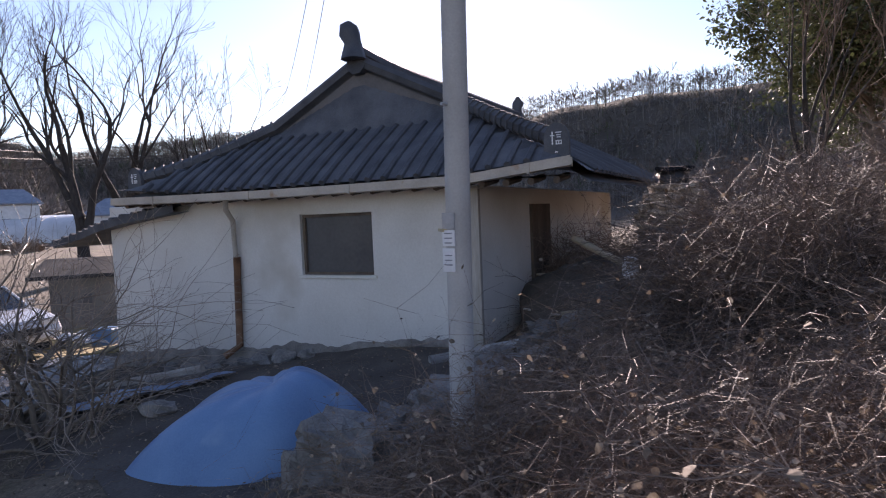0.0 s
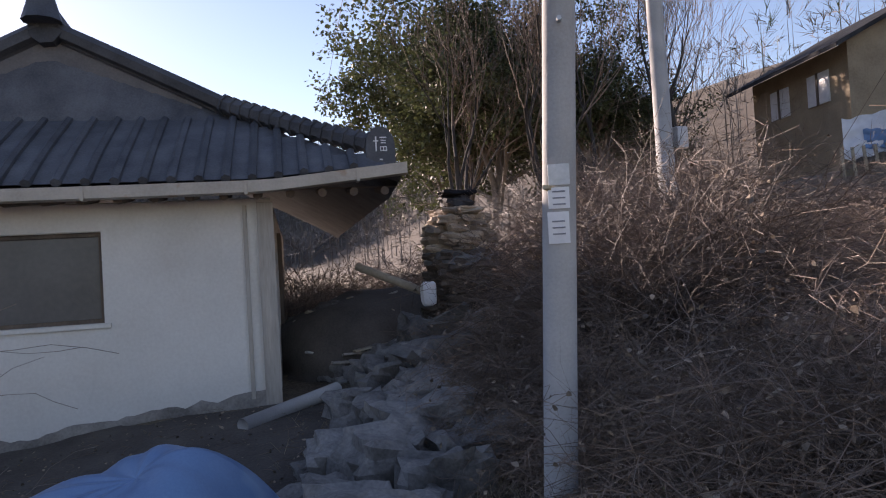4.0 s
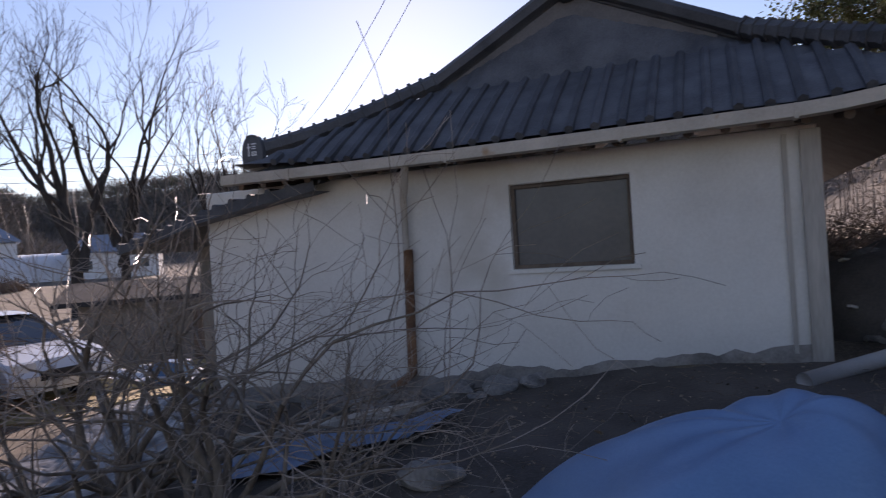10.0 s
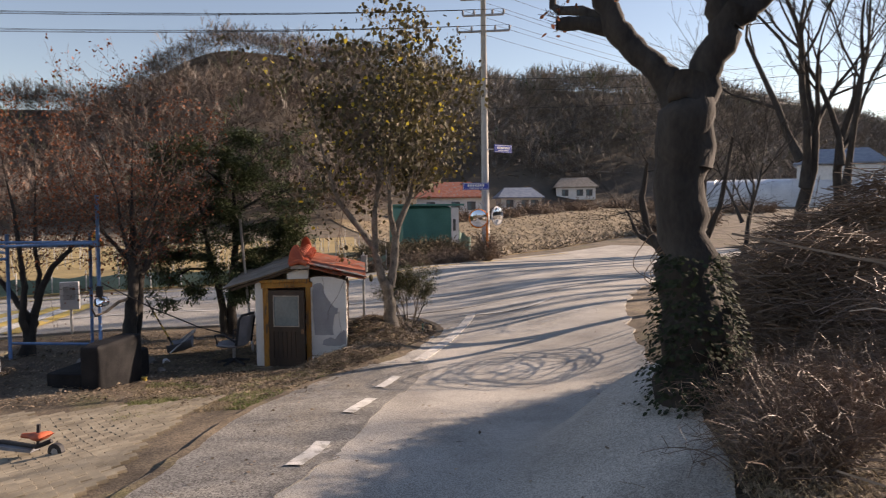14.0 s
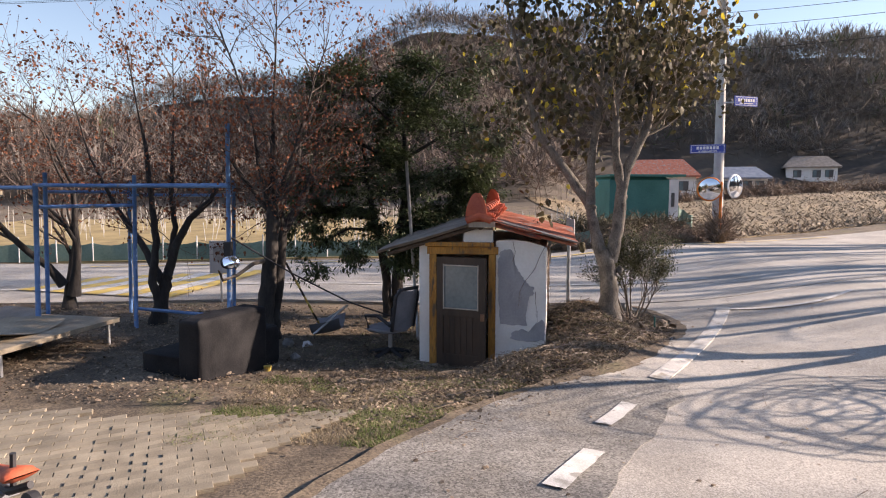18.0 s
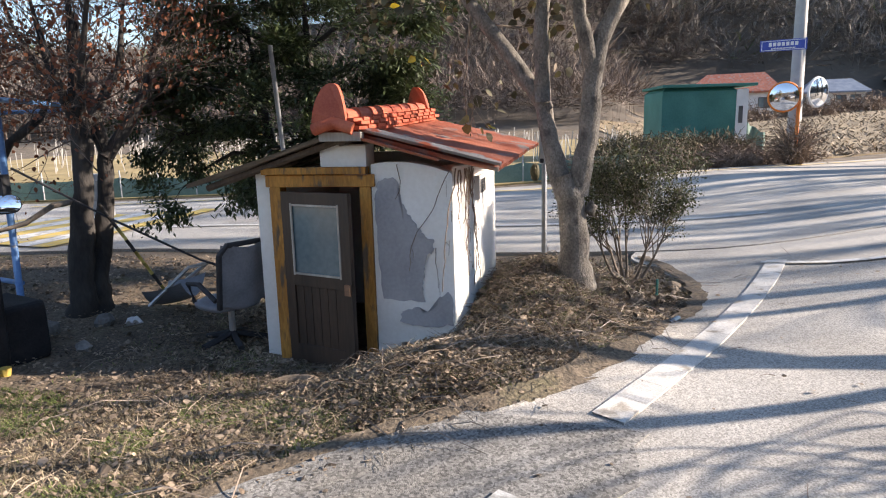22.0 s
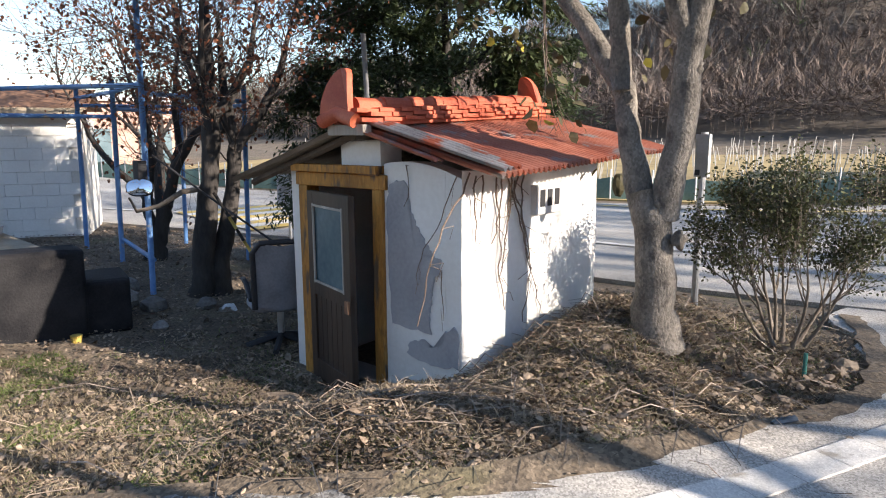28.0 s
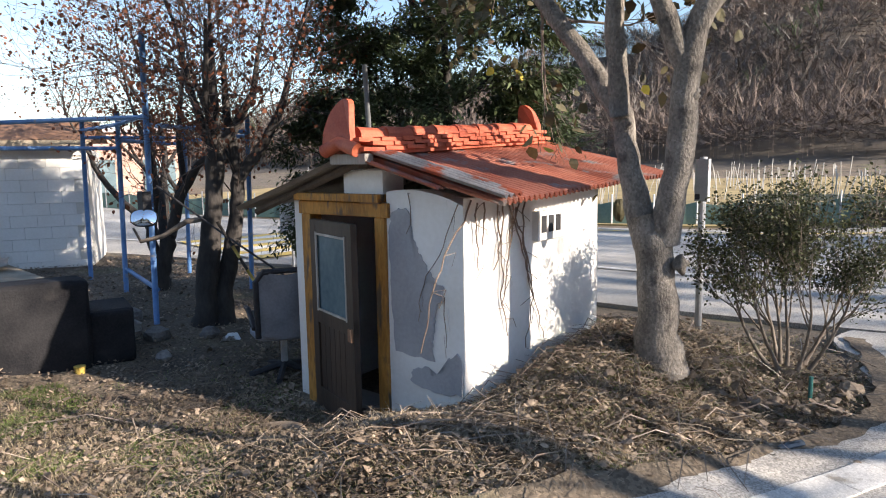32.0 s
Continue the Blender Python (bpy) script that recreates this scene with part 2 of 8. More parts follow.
M["yellowleaf"] = leafy(material("yellow_leaf", (0.42, 0.32, 0.03), (0.6, 0.5, 0.08), 0.7, 2, 40, 0.0, island=0.25), 0.4)
M["evergreen"] = leafy(material("evergreen_leaf", (0.04, 0.053, 0.022), (0.105, 0.125, 0.052), 0.6, 2, 40, 0.0, island=0.4), 0.2)
M["boxleaf"] = leafy(material("box_shrub_leaf", (0.035, 0.042, 0.016), (0.125, 0.13, 0.05), 0.55, 2, 40, 0.0, island=0.5), 0.22)
M["conifer"] = leafy(material("dark_conifer_needles", (0.03, 0.05, 0.02), (0.085, 0.115, 0.045), 0.6, 2, 40, 0.0, island=0.4), 0.15)
M["ivy"] = leafy(material("ivy_leaf", (0.014, 0.022, 0.01), (0.035, 0.048, 0.02), 0.9, 2, 40, 0.0, island=0.4), 0.2)
M["woods"] = material("winter_woods", (0.105, 0.093, 0.083), (0.23, 0.205, 0.182), 0.95, 0.06, 1.2, 0.0, island=0.4)
M["redwoods"] = material("russet_winter_woods", (0.08, 0.062, 0.053), (0.19, 0.145, 0.122), 0.95, 0.06, 1.2, 0.0, island=0.45)
M["plumtwig"] = material("dark_plum_twigs", (0.05, 0.037, 0.031), (0.15, 0.11, 0.09), 0.8, 2, 30, 0.0, island=0.35)
M["hedgetwig"] = material("dark_hedge_twigs", (0.045, 0.04, 0.022), (0.15, 0.125, 0.075), 0.9, 2, 30, 0.0, island=0.5)
M["wornsheet"] = material("bleached_corrugated_sheet", (0.16, 0.15, 0.15), (0.34, 0.33, 0.32), 0.9, 3, 60, 0.2, third=(0.32, 0.075, 0.035), third_scale=5, third_at=0.52)
M["woodsfloor"] = material("woodland_floor", (0.055, 0.045, 0.036), (0.12, 0.097, 0.075), 0.95, 0.08, 1.5, 0.6)
M["white"] = material("white_painted_metal", (0.66, 0.66, 0.66), (0.8, 0.8, 0.8), 0.4, 3, 40, 0.03)
M["steel"] = material("galvanised_steel", (0.38, 0.39, 0.4), (0.55, 0.56, 0.57), 0.45, 5, 50, 0.05, metal=0.6)
M["black"] = material("black_rubber", (0.015, 0.015, 0.017), (0.04, 0.04, 0.045), 0.7, 5, 50, 0.1)
# darker version of the concrete, with the shade on backlit walls in its colour
M["shadewall"] = material("shade_darkened_concrete", (0.13, 0.125, 0.115), (0.24, 0.23, 0.21), 0.92, 1.2, 50, 0.2)
M["greyplastic"] = material("grey_plastic", (0.15, 0.16, 0.18), (0.26, 0.27, 0.3), 0.5, 4, 50, 0.05)
M["orange"] = material("orange_plastic", (0.75, 0.16, 0.02), (0.85, 0.26, 0.04), 0.45, 4, 50, 0.05)
M["teal"] = material("teal_sheet", (0.02, 0.14, 0.12), (0.05, 0.22, 0.19), 0.6, 1, 20, 0.1)
M["signblue"] = material("sign_blue", (0.03, 0.06, 0.32), (0.05, 0.09, 0.42), 0.4, 4, 40, 0.0)
M["film"] = material("plastic_film", (0.55, 0.56, 0.58), (0.78, 0.79, 0.8), 0.25, 0.6, 8, 0.3)
M["darkfilm"] = material("black_mulch_film", (0.07, 0.07, 0.072), (0.24, 0.24, 0.245), 0.3, 3, 18, 0.9)
M["mud"] = material("mud_brick_wall", (0.24, 0.185, 0.125), (0.36, 0.285, 0.195), 0.95, 1.5, 20, 0.3)
M["cable"] = material("black_cable", (0.02, 0.02, 0.02), (0.04, 0.04, 0.04), 0.6, 3, 30, 0.0)
M["netting"] = material("green_netting", (0.1, 0.17, 0.14), (0.2, 0.3, 0.25), 0.8, 1, 20, 0.0)
M["skyglass"] = material("dusty_window_glass", (0.10, 0.15, 0.17), (0.19, 0.26, 0.28), 0.12, 1.5, 20, 0.02, spec=0.8)
M["darkglass"] = material("dark_window_film", (0.055, 0.06, 0.065), (0.10, 0.105, 0.11), 0.3, 1.2, 20, 0.02)
M["mirror"] = material("mirror_glass", (0.85, 0.87, 0.9), (0.9, 0.92, 0.95), 0.03, 2, 20, 0.0, metal=1.0)
M["carglass"] = material("car_glass", (0.03, 0.04, 0.05), (0.05, 0.06, 0.07), 0.05, 2, 20, 0.0, spec=0.8)
M["carpaint"] = material("silver_white_car_paint", (0.62, 0.64, 0.67), (0.7, 0.72, 0.75), 0.25, 2, 20, 0.0, metal=0.2)
M["pinkbrick"] = material("orange_pink_brick", (0.42, 0.26, 0.2), (0.55, 0.36, 0.29), 0.85, 2, 30, 0.2)
M["greyroof"] = material("blue_grey_sheet_roof", (0.16, 0.2, 0.26), (0.27, 0.31, 0.37), 0.6, 2, 30, 0.1)
# damp soil, made darker still to carry the shade of the house
M["damp"] = material("damp_earth_with_shade", (0.05, 0.042, 0.036), (0.125, 0.105, 0.088), 0.92, 1.8, 40, 0.9)
M["board"] = material("old_plywood", (0.25, 0.2, 0.14), (0.42, 0.36, 0.27), 0.85, 2, 30, 0.2)


# ---- mesh helpers ----
class Mesh:
    """Vertices and faces gathered for one part."""

    def __init__(self):
        self.v, self.f = [], []

    def add(self, verts, faces, m=None):
        k = len(self.v)
        self.v += [tuple(m @ Vector(p)) for p in verts] if m else [tuple(p) for p in verts]
        self.f += [tuple(i + k for i in q) for q in faces]
        return self

    def box(self, cx, cy, cz, sx, sy, sz, m=None):
        a, b, c = sx / 2, sy / 2, sz / 2
        e = min(a, b, c) * 0.12
        vs, fs = [], []
        for z, i in ((-c, e), (-c + e, 0), (c - e, 0), (c, e)):
            vs += [(cx - a + i, cy - b + i, cz + z), (cx + a - i, cy - b + i, cz + z), (cx + a - i, cy + b - i, cz + z), (cx - a + i, cy + b - i, cz + z)]
        fs.append((3, 2, 1, 0))
        for r in range(3):
            for j in range(4):
                fs.append((r * 4 + j, r * 4 + (j + 1) % 4, r * 4 + 4 + (j + 1) % 4, r * 4 + 4 + j))
        fs.append((12, 13, 14, 15))
        return self.add(vs, fs, m)

    def tube(self, pts, radii, sides=6, cap=True):
        pts = [Vector(p) for p in pts]
        k = len(self.v)
        up = Vector((0.3, 0.2, 1)) if abs((pts[-1] - pts[0]).normalized().z) < 0.9 else Vector((1, 0.1, 0))
        n = len(pts)
        for i, p in enumerate(pts):
            d = pts[min(i + 1, n - 1)] - pts[max(i - 1, 0)]
            if d.length < 1e-9:
                d = Vector((0, 0, 1))
            a = d.cross(up).normalized()
            b = d.cross(a).normalized()
            r = radii[i] if isinstance(radii, (list, tuple)) else radii
            for s in range(sides):
                t = 2 * math.pi * s / sides
                q = p + a * (r * math.cos(t)) + b * (r * math.sin(t))
                self.v.append((q.x, q.y, q.z))
        for i in range(n - 1):
            for s in range(sides):
                s2 = (s + 1) % sides
                self.f.append((k + i * sides + s, k + i * sides + s2, k + (i + 1) * sides + s2, k + (i + 1) * sides + s))
        if cap and sides > 2:
            self.f.append(tuple(k + s for s in range(sides)))
            self.f.append(tuple(k + (n - 1) * sides + s for s in reversed(range(sides))))
        return self

    def strand(self, pts, radii, side):
        """A very thin twig as a narrow strip turned to one side."""
        k, n = len(self.v), len(pts)
        for i, p in enumerate(pts):
            d = pts[min(i + 1, n - 1)] - pts[max(i - 1, 0)]
            a = d.cross(side)
            a = a.normalized() * radii[i] if a.length > 1e-9 else Vector((radii[i], 0, 0))
            self.v += [tuple(p - a), tuple(p + a)]
        self.f += [(k + 2 * i, k + 2 * i + 1, k + 2 * i + 3, k + 2 * i + 2) for i in range(n - 1)]
        return self

    def sliver(self, p, size, d, up, width=0.2):
        """A small pointed leaf or needle spray."""
        d, up, p = Vector(d), Vector(up), Vector(p)
        w = d.cross(up)
        w = w.normalized() * size * width if w.length > 1e-6 else Vector((size * width, 0, 0))
        d = d.normalized() * size
        return self.add([p, p + d * 0.45 + w, p + d, p + d * 0.45 - w], [(0, 1, 2, 3)])

    def grid(self, nu, nv, fn):
        k = len(self.v)
        for i in range(nu + 1):
            for j in range(nv + 1):
                self.v.append(tuple(fn(i / nu, j / nv)))
        for i in range(nu):
            for j in range(nv):
                a = k + i * (nv + 1) + j
                self.f.append((a, a + nv + 1, a + nv + 2, a + 1))
        return self

    def leaf(self, p, size, d, up, width=0.36):
        d, up = Vector(d), Vector(up)
        s = d.cross(up)
        if s.length < 1e-6:
            s = Vector((1, 0, 0))
        s = s.normalized() * size * width
        d = d.normalized() * size
        p = Vector(p)
        a, b, lift = p + d * 0.33, p + d * 0.7, up * size * 0.07
        return self.add([p, a + s + lift, a - s + lift, b + s * 0.8, b - s * 0.8 + lift, p + d], [(0, 1, 2), (1, 3, 4, 2), (3, 5, 4)])

    def rock(self, c, sx, sy, sz, rng, rough=0.22, nu=9, nv=6, flat=0.0):
        seed = rng.random() * 50
        k = len(self.v)
        for j in range(nv + 1):
            th = math.pi * j / nv
            for i in range(nu):
                ph = 2 * math.pi * i / nu
                d = Vector((math.sin(th) * math.cos(ph), math.sin(th) * math.sin(ph), math.cos(th)))
                r = 1 + rough * 2 * noise.noise(d * 1.4 + Vector((seed, 0, seed))) + rough * noise.noise(d * 3.1 + Vector((0, seed, 0)))
                e = Vector([math.copysign(abs(q) ** (1 - flat), q) for q in d])
                self.v.append((c[0] + e.x * r * sx, c[1] + e.y * r * sy, c[2] + e.z * r * sz))
        for j in range(nv):
            for i in range(nu):
                self.f.append((k + j * nu + i, k + (j + 1) * nu + i, k + (j + 1) * nu + (i + 1) % nu, k + j * nu + (i + 1) % nu))
        return self


def part(name, mb, mat, parent=None, label="", smooth=False):
    """Links a Mesh as one object, under a thing or a part."""
    me = bpy.data.meshes.new(name)
    me.from_pydata(mb.v, [], mb.f)
    me.materials.append(M[mat] if isinstance(mat, str) else mat)
    if smooth:
        me.polygons.foreach_set("use_smooth", [True] * len(me.polygons))
    ob = new(name, me)
    if parent:
        ob.parent = parent
    if label:
        ob["label"] = label
    return ob


def thing(name, label, category, at=None, group="", kind=""):
    """An Empty at a thing's base that carries its parts."""
    ob = new(name)
    ob.empty_display_size = 0.2
    if at:
        ob.matrix_world = at if isinstance(at, Matrix) else pose(*at)
    return tagged(ob, label, category, group, kind)


def lerp(a, b, t):
    return a + (b - a) * t


def smooth01(x):
    x = min(1.0, max(0.0, x))
    return x * x * (3 - 2 * x)


# ---- terrain ----
LEVELS = np.array([(0.9, 1.6, 1.4), (-1.2, 2.8, 1.1), (-2.4, 3.2, 0.86), (-4.3, 4.2, 0.45), (-5.9, 4.5, 0.2), (-8.2, 4.7, -0.3), (-10.5, 4.8, -0.5),
                   (-12.3, 5.7, -0.72), (-13.6, 6.9, -0.85), (-14.7, 7.7, -0.9), (-16.1, 6.2, -0.95), (-18.1, 3.9, -1.1), (-33, 12.5, -0.6),
                   (-25, 6, -1.0), (-22, -4, -1.0), (-12, 13, 0.35), (-7, 11.1, 0.65), (-0.4, 9.8, 1.15), (2, 10.5, 1.5), (-0.1, 5.6, 1.12), (-3, 8, 0.95), (-2.2, 6.2, 0.9), (1.8, 4.6, 1.5), (-5.5, 6.6, 0.5), (-10.2, 8.3, 0.35),
                   (-8, 7.8, 0.4), (-9, 0, -0.3), (-14, 0, -0.9), (-20, 15, -0.6), (4.5, 5, 1.9), (8, 12, 2.2)])


def ridge(x, y, x0, y0, x1, y1, h, width):
    dx, dy = x1 - x0, y1 - y0
    t = min(1.1, max(0.0, ((x - x0) * dx + (y - y0) * dy) / (dx * dx + dy * dy)))
    d = math.hypot(x - x0 - t * dx, y - y0 - t * dy)
    return h * math.exp(-(d / width) ** 2)


def hills(x, y):
    z = max(ridge(x, y, -104, -4, -215, 125, 17, 27), ridge(x, y, -128, -2, -150, 30, 30, 28), ridge(x, y, -125, -45, -128, -2, 18, 26), ridge(x, y, -92, -80, -100, 0, 9, 26), ridge(x, y, -135, 35, -215, 125, 26, 32))
    z = max(z, ridge(x, y, -136, 62, -188, 188, 26, 34))
    z = max(z, ridge(x, y, -220, 215, 10, 185, 25, 46), ridge(x, y, 0, 165, 40, 160, 27, 36))
    z += ridge(x, y, 52, -30, 56, 90, 18, 22)
    z *= 1 - smooth01((x + 104) / 16) * smooth01((y - 8) / 8) * (1 - smooth01((y - 66) / 20)) * (x < -20)
    if z > 0.4:
        z += (z / 30) * 5 * noise.noise(Vector((x * 0.02, y * 0.02, 3)))
    return z


def ground_z(x, y):
    d = (LEVELS[:, 0] - x) ** 2 + (LEVELS[:, 1] - y) ** 2 + 0.3
    w = 1 / (d * d)
    z = float((w * LEVELS[:, 2]).sum() / w.sum())
    far = math.hypot(x + 14, y - 6)
    if far > 20:
        z = lerp(z, -0.6, smooth01((far - 20) / 40))
    # earth banked up beside the pump shed
    z += 0.52 * math.exp(-((x + 19.0) / 1.35) ** 2 - ((y - 6.15) / 0.62) ** 2)
    z += 0.16 * math.exp(-((x + 17.3) / 0.7) ** 2 - ((y - 5.3) / 0.6) ** 2)
    # hollow before the shed's door
    z -= 0.11 * math.exp(-((x + 17.75) / 0.45) ** 2 - ((y - 4.35) / 0.55) ** 2)
    # bank to the east, under the thicket and the upper house
    # the valley floor climbs gently beyond the main road
    z += 2.1 * smooth01((-0.72 * (x + 14) + 0.69 * (y - 6) - 20) / 52)
    z += 2.0 * smooth01((x - 3.5) / 13) * smooth01((y + 6) / 12)
    return z + hills(x, y)


def axis(stops):
    out = []
    for a, b, step in stops:
        n = max(1, round((b - a) / step))
        out += [a + (b - a) * i / n for i in range(n)]
    return out + [stops[-1][1]]


def sheet(name, xs, ys, mat, keep=None, lift=0.0):
    mb = Mesh()
    for x in xs:
        for y in ys:
            mb.v.append((x, y, ground_z(x, y) + lift))
    ny = len(ys)
    for i in range(len(xs) - 1):
        for j in range(ny - 1):
            a = i * ny + j
            mb.f.append((a, a + ny, a + ny + 1, a + 1))
    return part(name, mb, mat, smooth=True)


gx = axis([(-1600, -400, 300), (-400, -60, 10), (-60, -30, 2), (-30, 8, 0.33), (8, 30, 1.5), (30, 120, 8), (120, 1600, 300)])
gy = axis([(-1600, -300, 300), (-300, -40, 13), (-40, -8, 2), (-8, 16, 0.33), (16, 40, 1.5), (40, 320, 9), (320, 1600, 300)])
ground = tagged(sheet("ground", gx, gy, "soil"), "brown earth with leaf litter, dry grass and wooded hills", "ground", kind="structure")

# woodland floor: the hillsides take a darker covering
ground.data.materials.append(M["woodsfloor"])
for poly in ground.data.polygons:
    c = poly.center
    if hills(c.x, c.y) > 0.6:
        poly.material_index = 1


def resample(line, step):
    out = []
    for (a, b), (c, d) in zip(line, line[1:]):
        n = max(1, round(math.hypot(c - a, d - b) / step))
        out += [(a + (c - a) * i / n, b + (d - b) * i / n) for i in range(n)]
    return out + [line[-1]]


def curve_through(line, per=8):
    """A smooth line through the given points (Catmull-Rom)."""
    p = [line[0], *line, line[-1]]
    out = []
    for i in range(1, len(p) - 2):
        for s in range(per):
            t = s / per
            q = []
            for k in (0, 1):
                a, b, c, d = (p[i + j][k] for j in (-1, 0, 1, 2))
                q.append(0.5 * (2 * b + (c - a) * t + (2 * a - 5 * b + 4 * c - d) * t * t + (3 * b - a - 3 * c + d) * t ** 3))
            out.append(tuple(q))
    return out + [line[-1]]


def even(line, n):
    """n + 1 points at even steps along a line."""
    acc = [0.0]
    for a, b in zip(line, line[1:]):
        acc.append(acc[-1] + math.dist(a, b))
    out, k = [], 0
    for i in range(n + 1):
        s = acc[-1] * i / n
        while k < len(acc) - 2 and acc[k + 1] < s:
            k += 1
        t = (s - acc[k]) / max(1e-9, acc[k + 1] - acc[k])
        out.append(tuple(lerp(u, v, t) for u, v in zip(line[k], line[k + 1])))
    return out


def strip(name, left, right, n, across, mat, lift, wobble=0.0):
    """A surface laid on the ground between two edge lines."""
    a, b = even(curve_through(left), n), even(curve_through(right), n)
    mb = Mesh()

    def fn(u, v):
        i = round(u * n)
        skirt = v in (0.0, 1.0)
        v = min(1.0, max(0.0, (v * (across + 2) - 1) / across))
        x, y = lerp(a[i][0], b[i][0], v), lerp(a[i][1], b[i][1], v)
        if wobble and v in (0.0, 1.0):
            x += wobble * noise.noise(Vector((x * 2.1, y * 2.1, 5)))
            y += wobble * noise.noise(Vector((x * 2.1, y * 2.1, 9)))
        return x, y, ground_z(x, y) + (-0.1 if skirt else lift)
    ob = part(name, mb.grid(n, across + 2, fn), mat, smooth=True)
    for poly in ob.data.polygons:
        if poly.index % (across + 2) in (0, 1, across, across + 1):
            poly.use_smooth = False
    return ob


lane = strip("road", [(3, -2.5), (0, -0.2), (-3.4, 1.6), (-7, 2.6), (-10.7, 3.35), (-13.5, 4.1), (-15.6, 4.95), (-16.95, 6.2), (-17.85, 6.88), (-18.7, 7.4), (-19.4, 7.66), (-20.3, 7.62), (-21.5, 7.35), (-24, 8.0)],
             [(3, 1.2), (0.4, 2.8), (-2.6, 4.6), (-5, 5.35), (-8.3, 6.6), (-11.6, 8.5), (-14.7, 10.0), (-17.6, 11.3), (-20.6, 13.0), (-24, 16), (-27, 20), (-31, 24)],
             150, 26, "asphalt", 0.035, 0.14)
tagged(lane, "sloping worn grey asphalt lane with long tree shadows", "road", kind="structure")
main_road = strip("road", [(-13, -34), (-17.5, -18), (-20.4, -8), (-21.6, -2), (-21.8, 3), (-21.7, 6.8), (-22, 9.5), (-24.8, 15.5), (-28.5, 21.5), (-31.5, 26)],
                  [(-21, -38), (-25, -18), (-27.4, -6), (-28.7, 0.5), (-30, 5), (-30.8, 8.5), (-32.6, 12.4), (-35, 16.5), (-38, 22)],
                  120, 24, "asphalt", 0.05)
tagged(main_road, "pale grey asphalt main road past the pump shed", "road", kind="structure")
old_strip = strip("road_shoulder", [(-9.6, 2.7), (-11.8, 3.3), (-13.6, 3.75), (-15.7, 4.7), (-16.6, 5.7)], [(-9.4, 3.5), (-11.6, 4.75), (-13.6, 5.5), (-15.3, 6.3), (-16.5, 6.85)],
                  40, 6, "oldasphalt", 0.041, 0.12)
tagged(old_strip, "darker coarse asphalt edge of the lane", "road edge", kind="structure")


EDGE_LINE = curve_through([(-3.4, 1.6), (-7, 2.5), (-9.6, 2.72), (-11.8, 3.32), (-13.6, 3.77), (-15.7, 4.72), (-16.6, 5.72), (-17.0, 6.22), (-17.85, 6.88), (-18.7, 7.4), (-19.4, 7.66), (-20.3, 7.62), (-21.3, 7.4)], 14)


def verge_point(u, v):
    """Soil washed against the asphalt edge, from the bare ground up to just over it."""
    n = len(EDGE_LINE) - 1
    i = round(u * n)
    a, b = EDGE_LINE[max(i - 1, 0)], EDGE_LINE[min(i + 1, n)]
    d = Vector((b[0] - a[0], b[1] - a[1])).normalized()
    o = lerp(0.5, -0.05, v) + (0.05 * noise.noise(Vector((i * 0.31, 2, 0))) + 0.03 * noise.noise(Vector((i * 0.9, 5, 0)))) * v
    x, y = EDGE_LINE[i][0] + d.y * o, EDGE_LINE[i][1] - d.x * o
    return x, y, ground_z(x, y) + lerp(-0.02, 0.05, v ** 0.7)


verge = part("verge", Mesh().grid(len(EDGE_LINE) - 1, 4, verge_point), "soil", smooth=True)
tagged(verge, "strip of soil and grit washed against the asphalt edge", "verge", kind="structure")

# yard of damp earth; part of the house's shade is painted into its colour
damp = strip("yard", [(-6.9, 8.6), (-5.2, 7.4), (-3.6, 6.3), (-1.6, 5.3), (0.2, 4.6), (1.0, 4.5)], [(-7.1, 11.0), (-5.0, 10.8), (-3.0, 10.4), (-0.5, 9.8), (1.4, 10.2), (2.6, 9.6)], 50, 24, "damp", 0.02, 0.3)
tagged(damp, "damp earth yard, colour darkened for the shade of the house", "yard", kind="structure")


def ribbon(name, line, width, mat, label, lift=0.056, jitter=0.012, per=10):
    pts = curve_through(line, per) if len(line) > 2 else resample(line, 0.15)
    mb = Mesh()
    n = len(pts) - 1

    def fn(u, v):
        i = round(u * n)
        a, b = pts[max(i - 1, 0)], pts[min(i + 1, n)]
        d = Vector((b[0] - a[0], b[1] - a[1])).normalized()
        o = (v - 0.5) * width + jitter * noise.noise(Vector((pts[i][0] * 9, pts[i][1] * 9, v * 7)))
        x, y = pts[i][0] - d.y * o, pts[i][1] + d.x * o
        return x, y, ground_z(x, y) + lift
    return tagged(part(name, mb.grid(n, 2, fn), mat), label, "road marking", kind="structure")


for a, b in (((-9.35, 3.62), (-10.3, 3.98)), ((-11.4, 4.42), (-12.4, 4.74)), ((-13.45, 5.1), (-14.28, 5.5)), ((-15.1, 5.72), (-15.76, 6.1))):
    ribbon("road_marking", [a, b], 0.16, "paint", "short white painted dash on the lane")
kerb = even(curve_through([(-16.62, 6.6), (-17.35, 7.06), (-18.15, 7.54), (-19.1, 8.06), (-19.95, 8.48), (-20.7, 8.8)]), 15)
gut = thing("edge_slabs", "worn pale concrete slabs along the lane edge", "road edge", (0, 0, 0), kind="structure")
kr = random.Random(6)
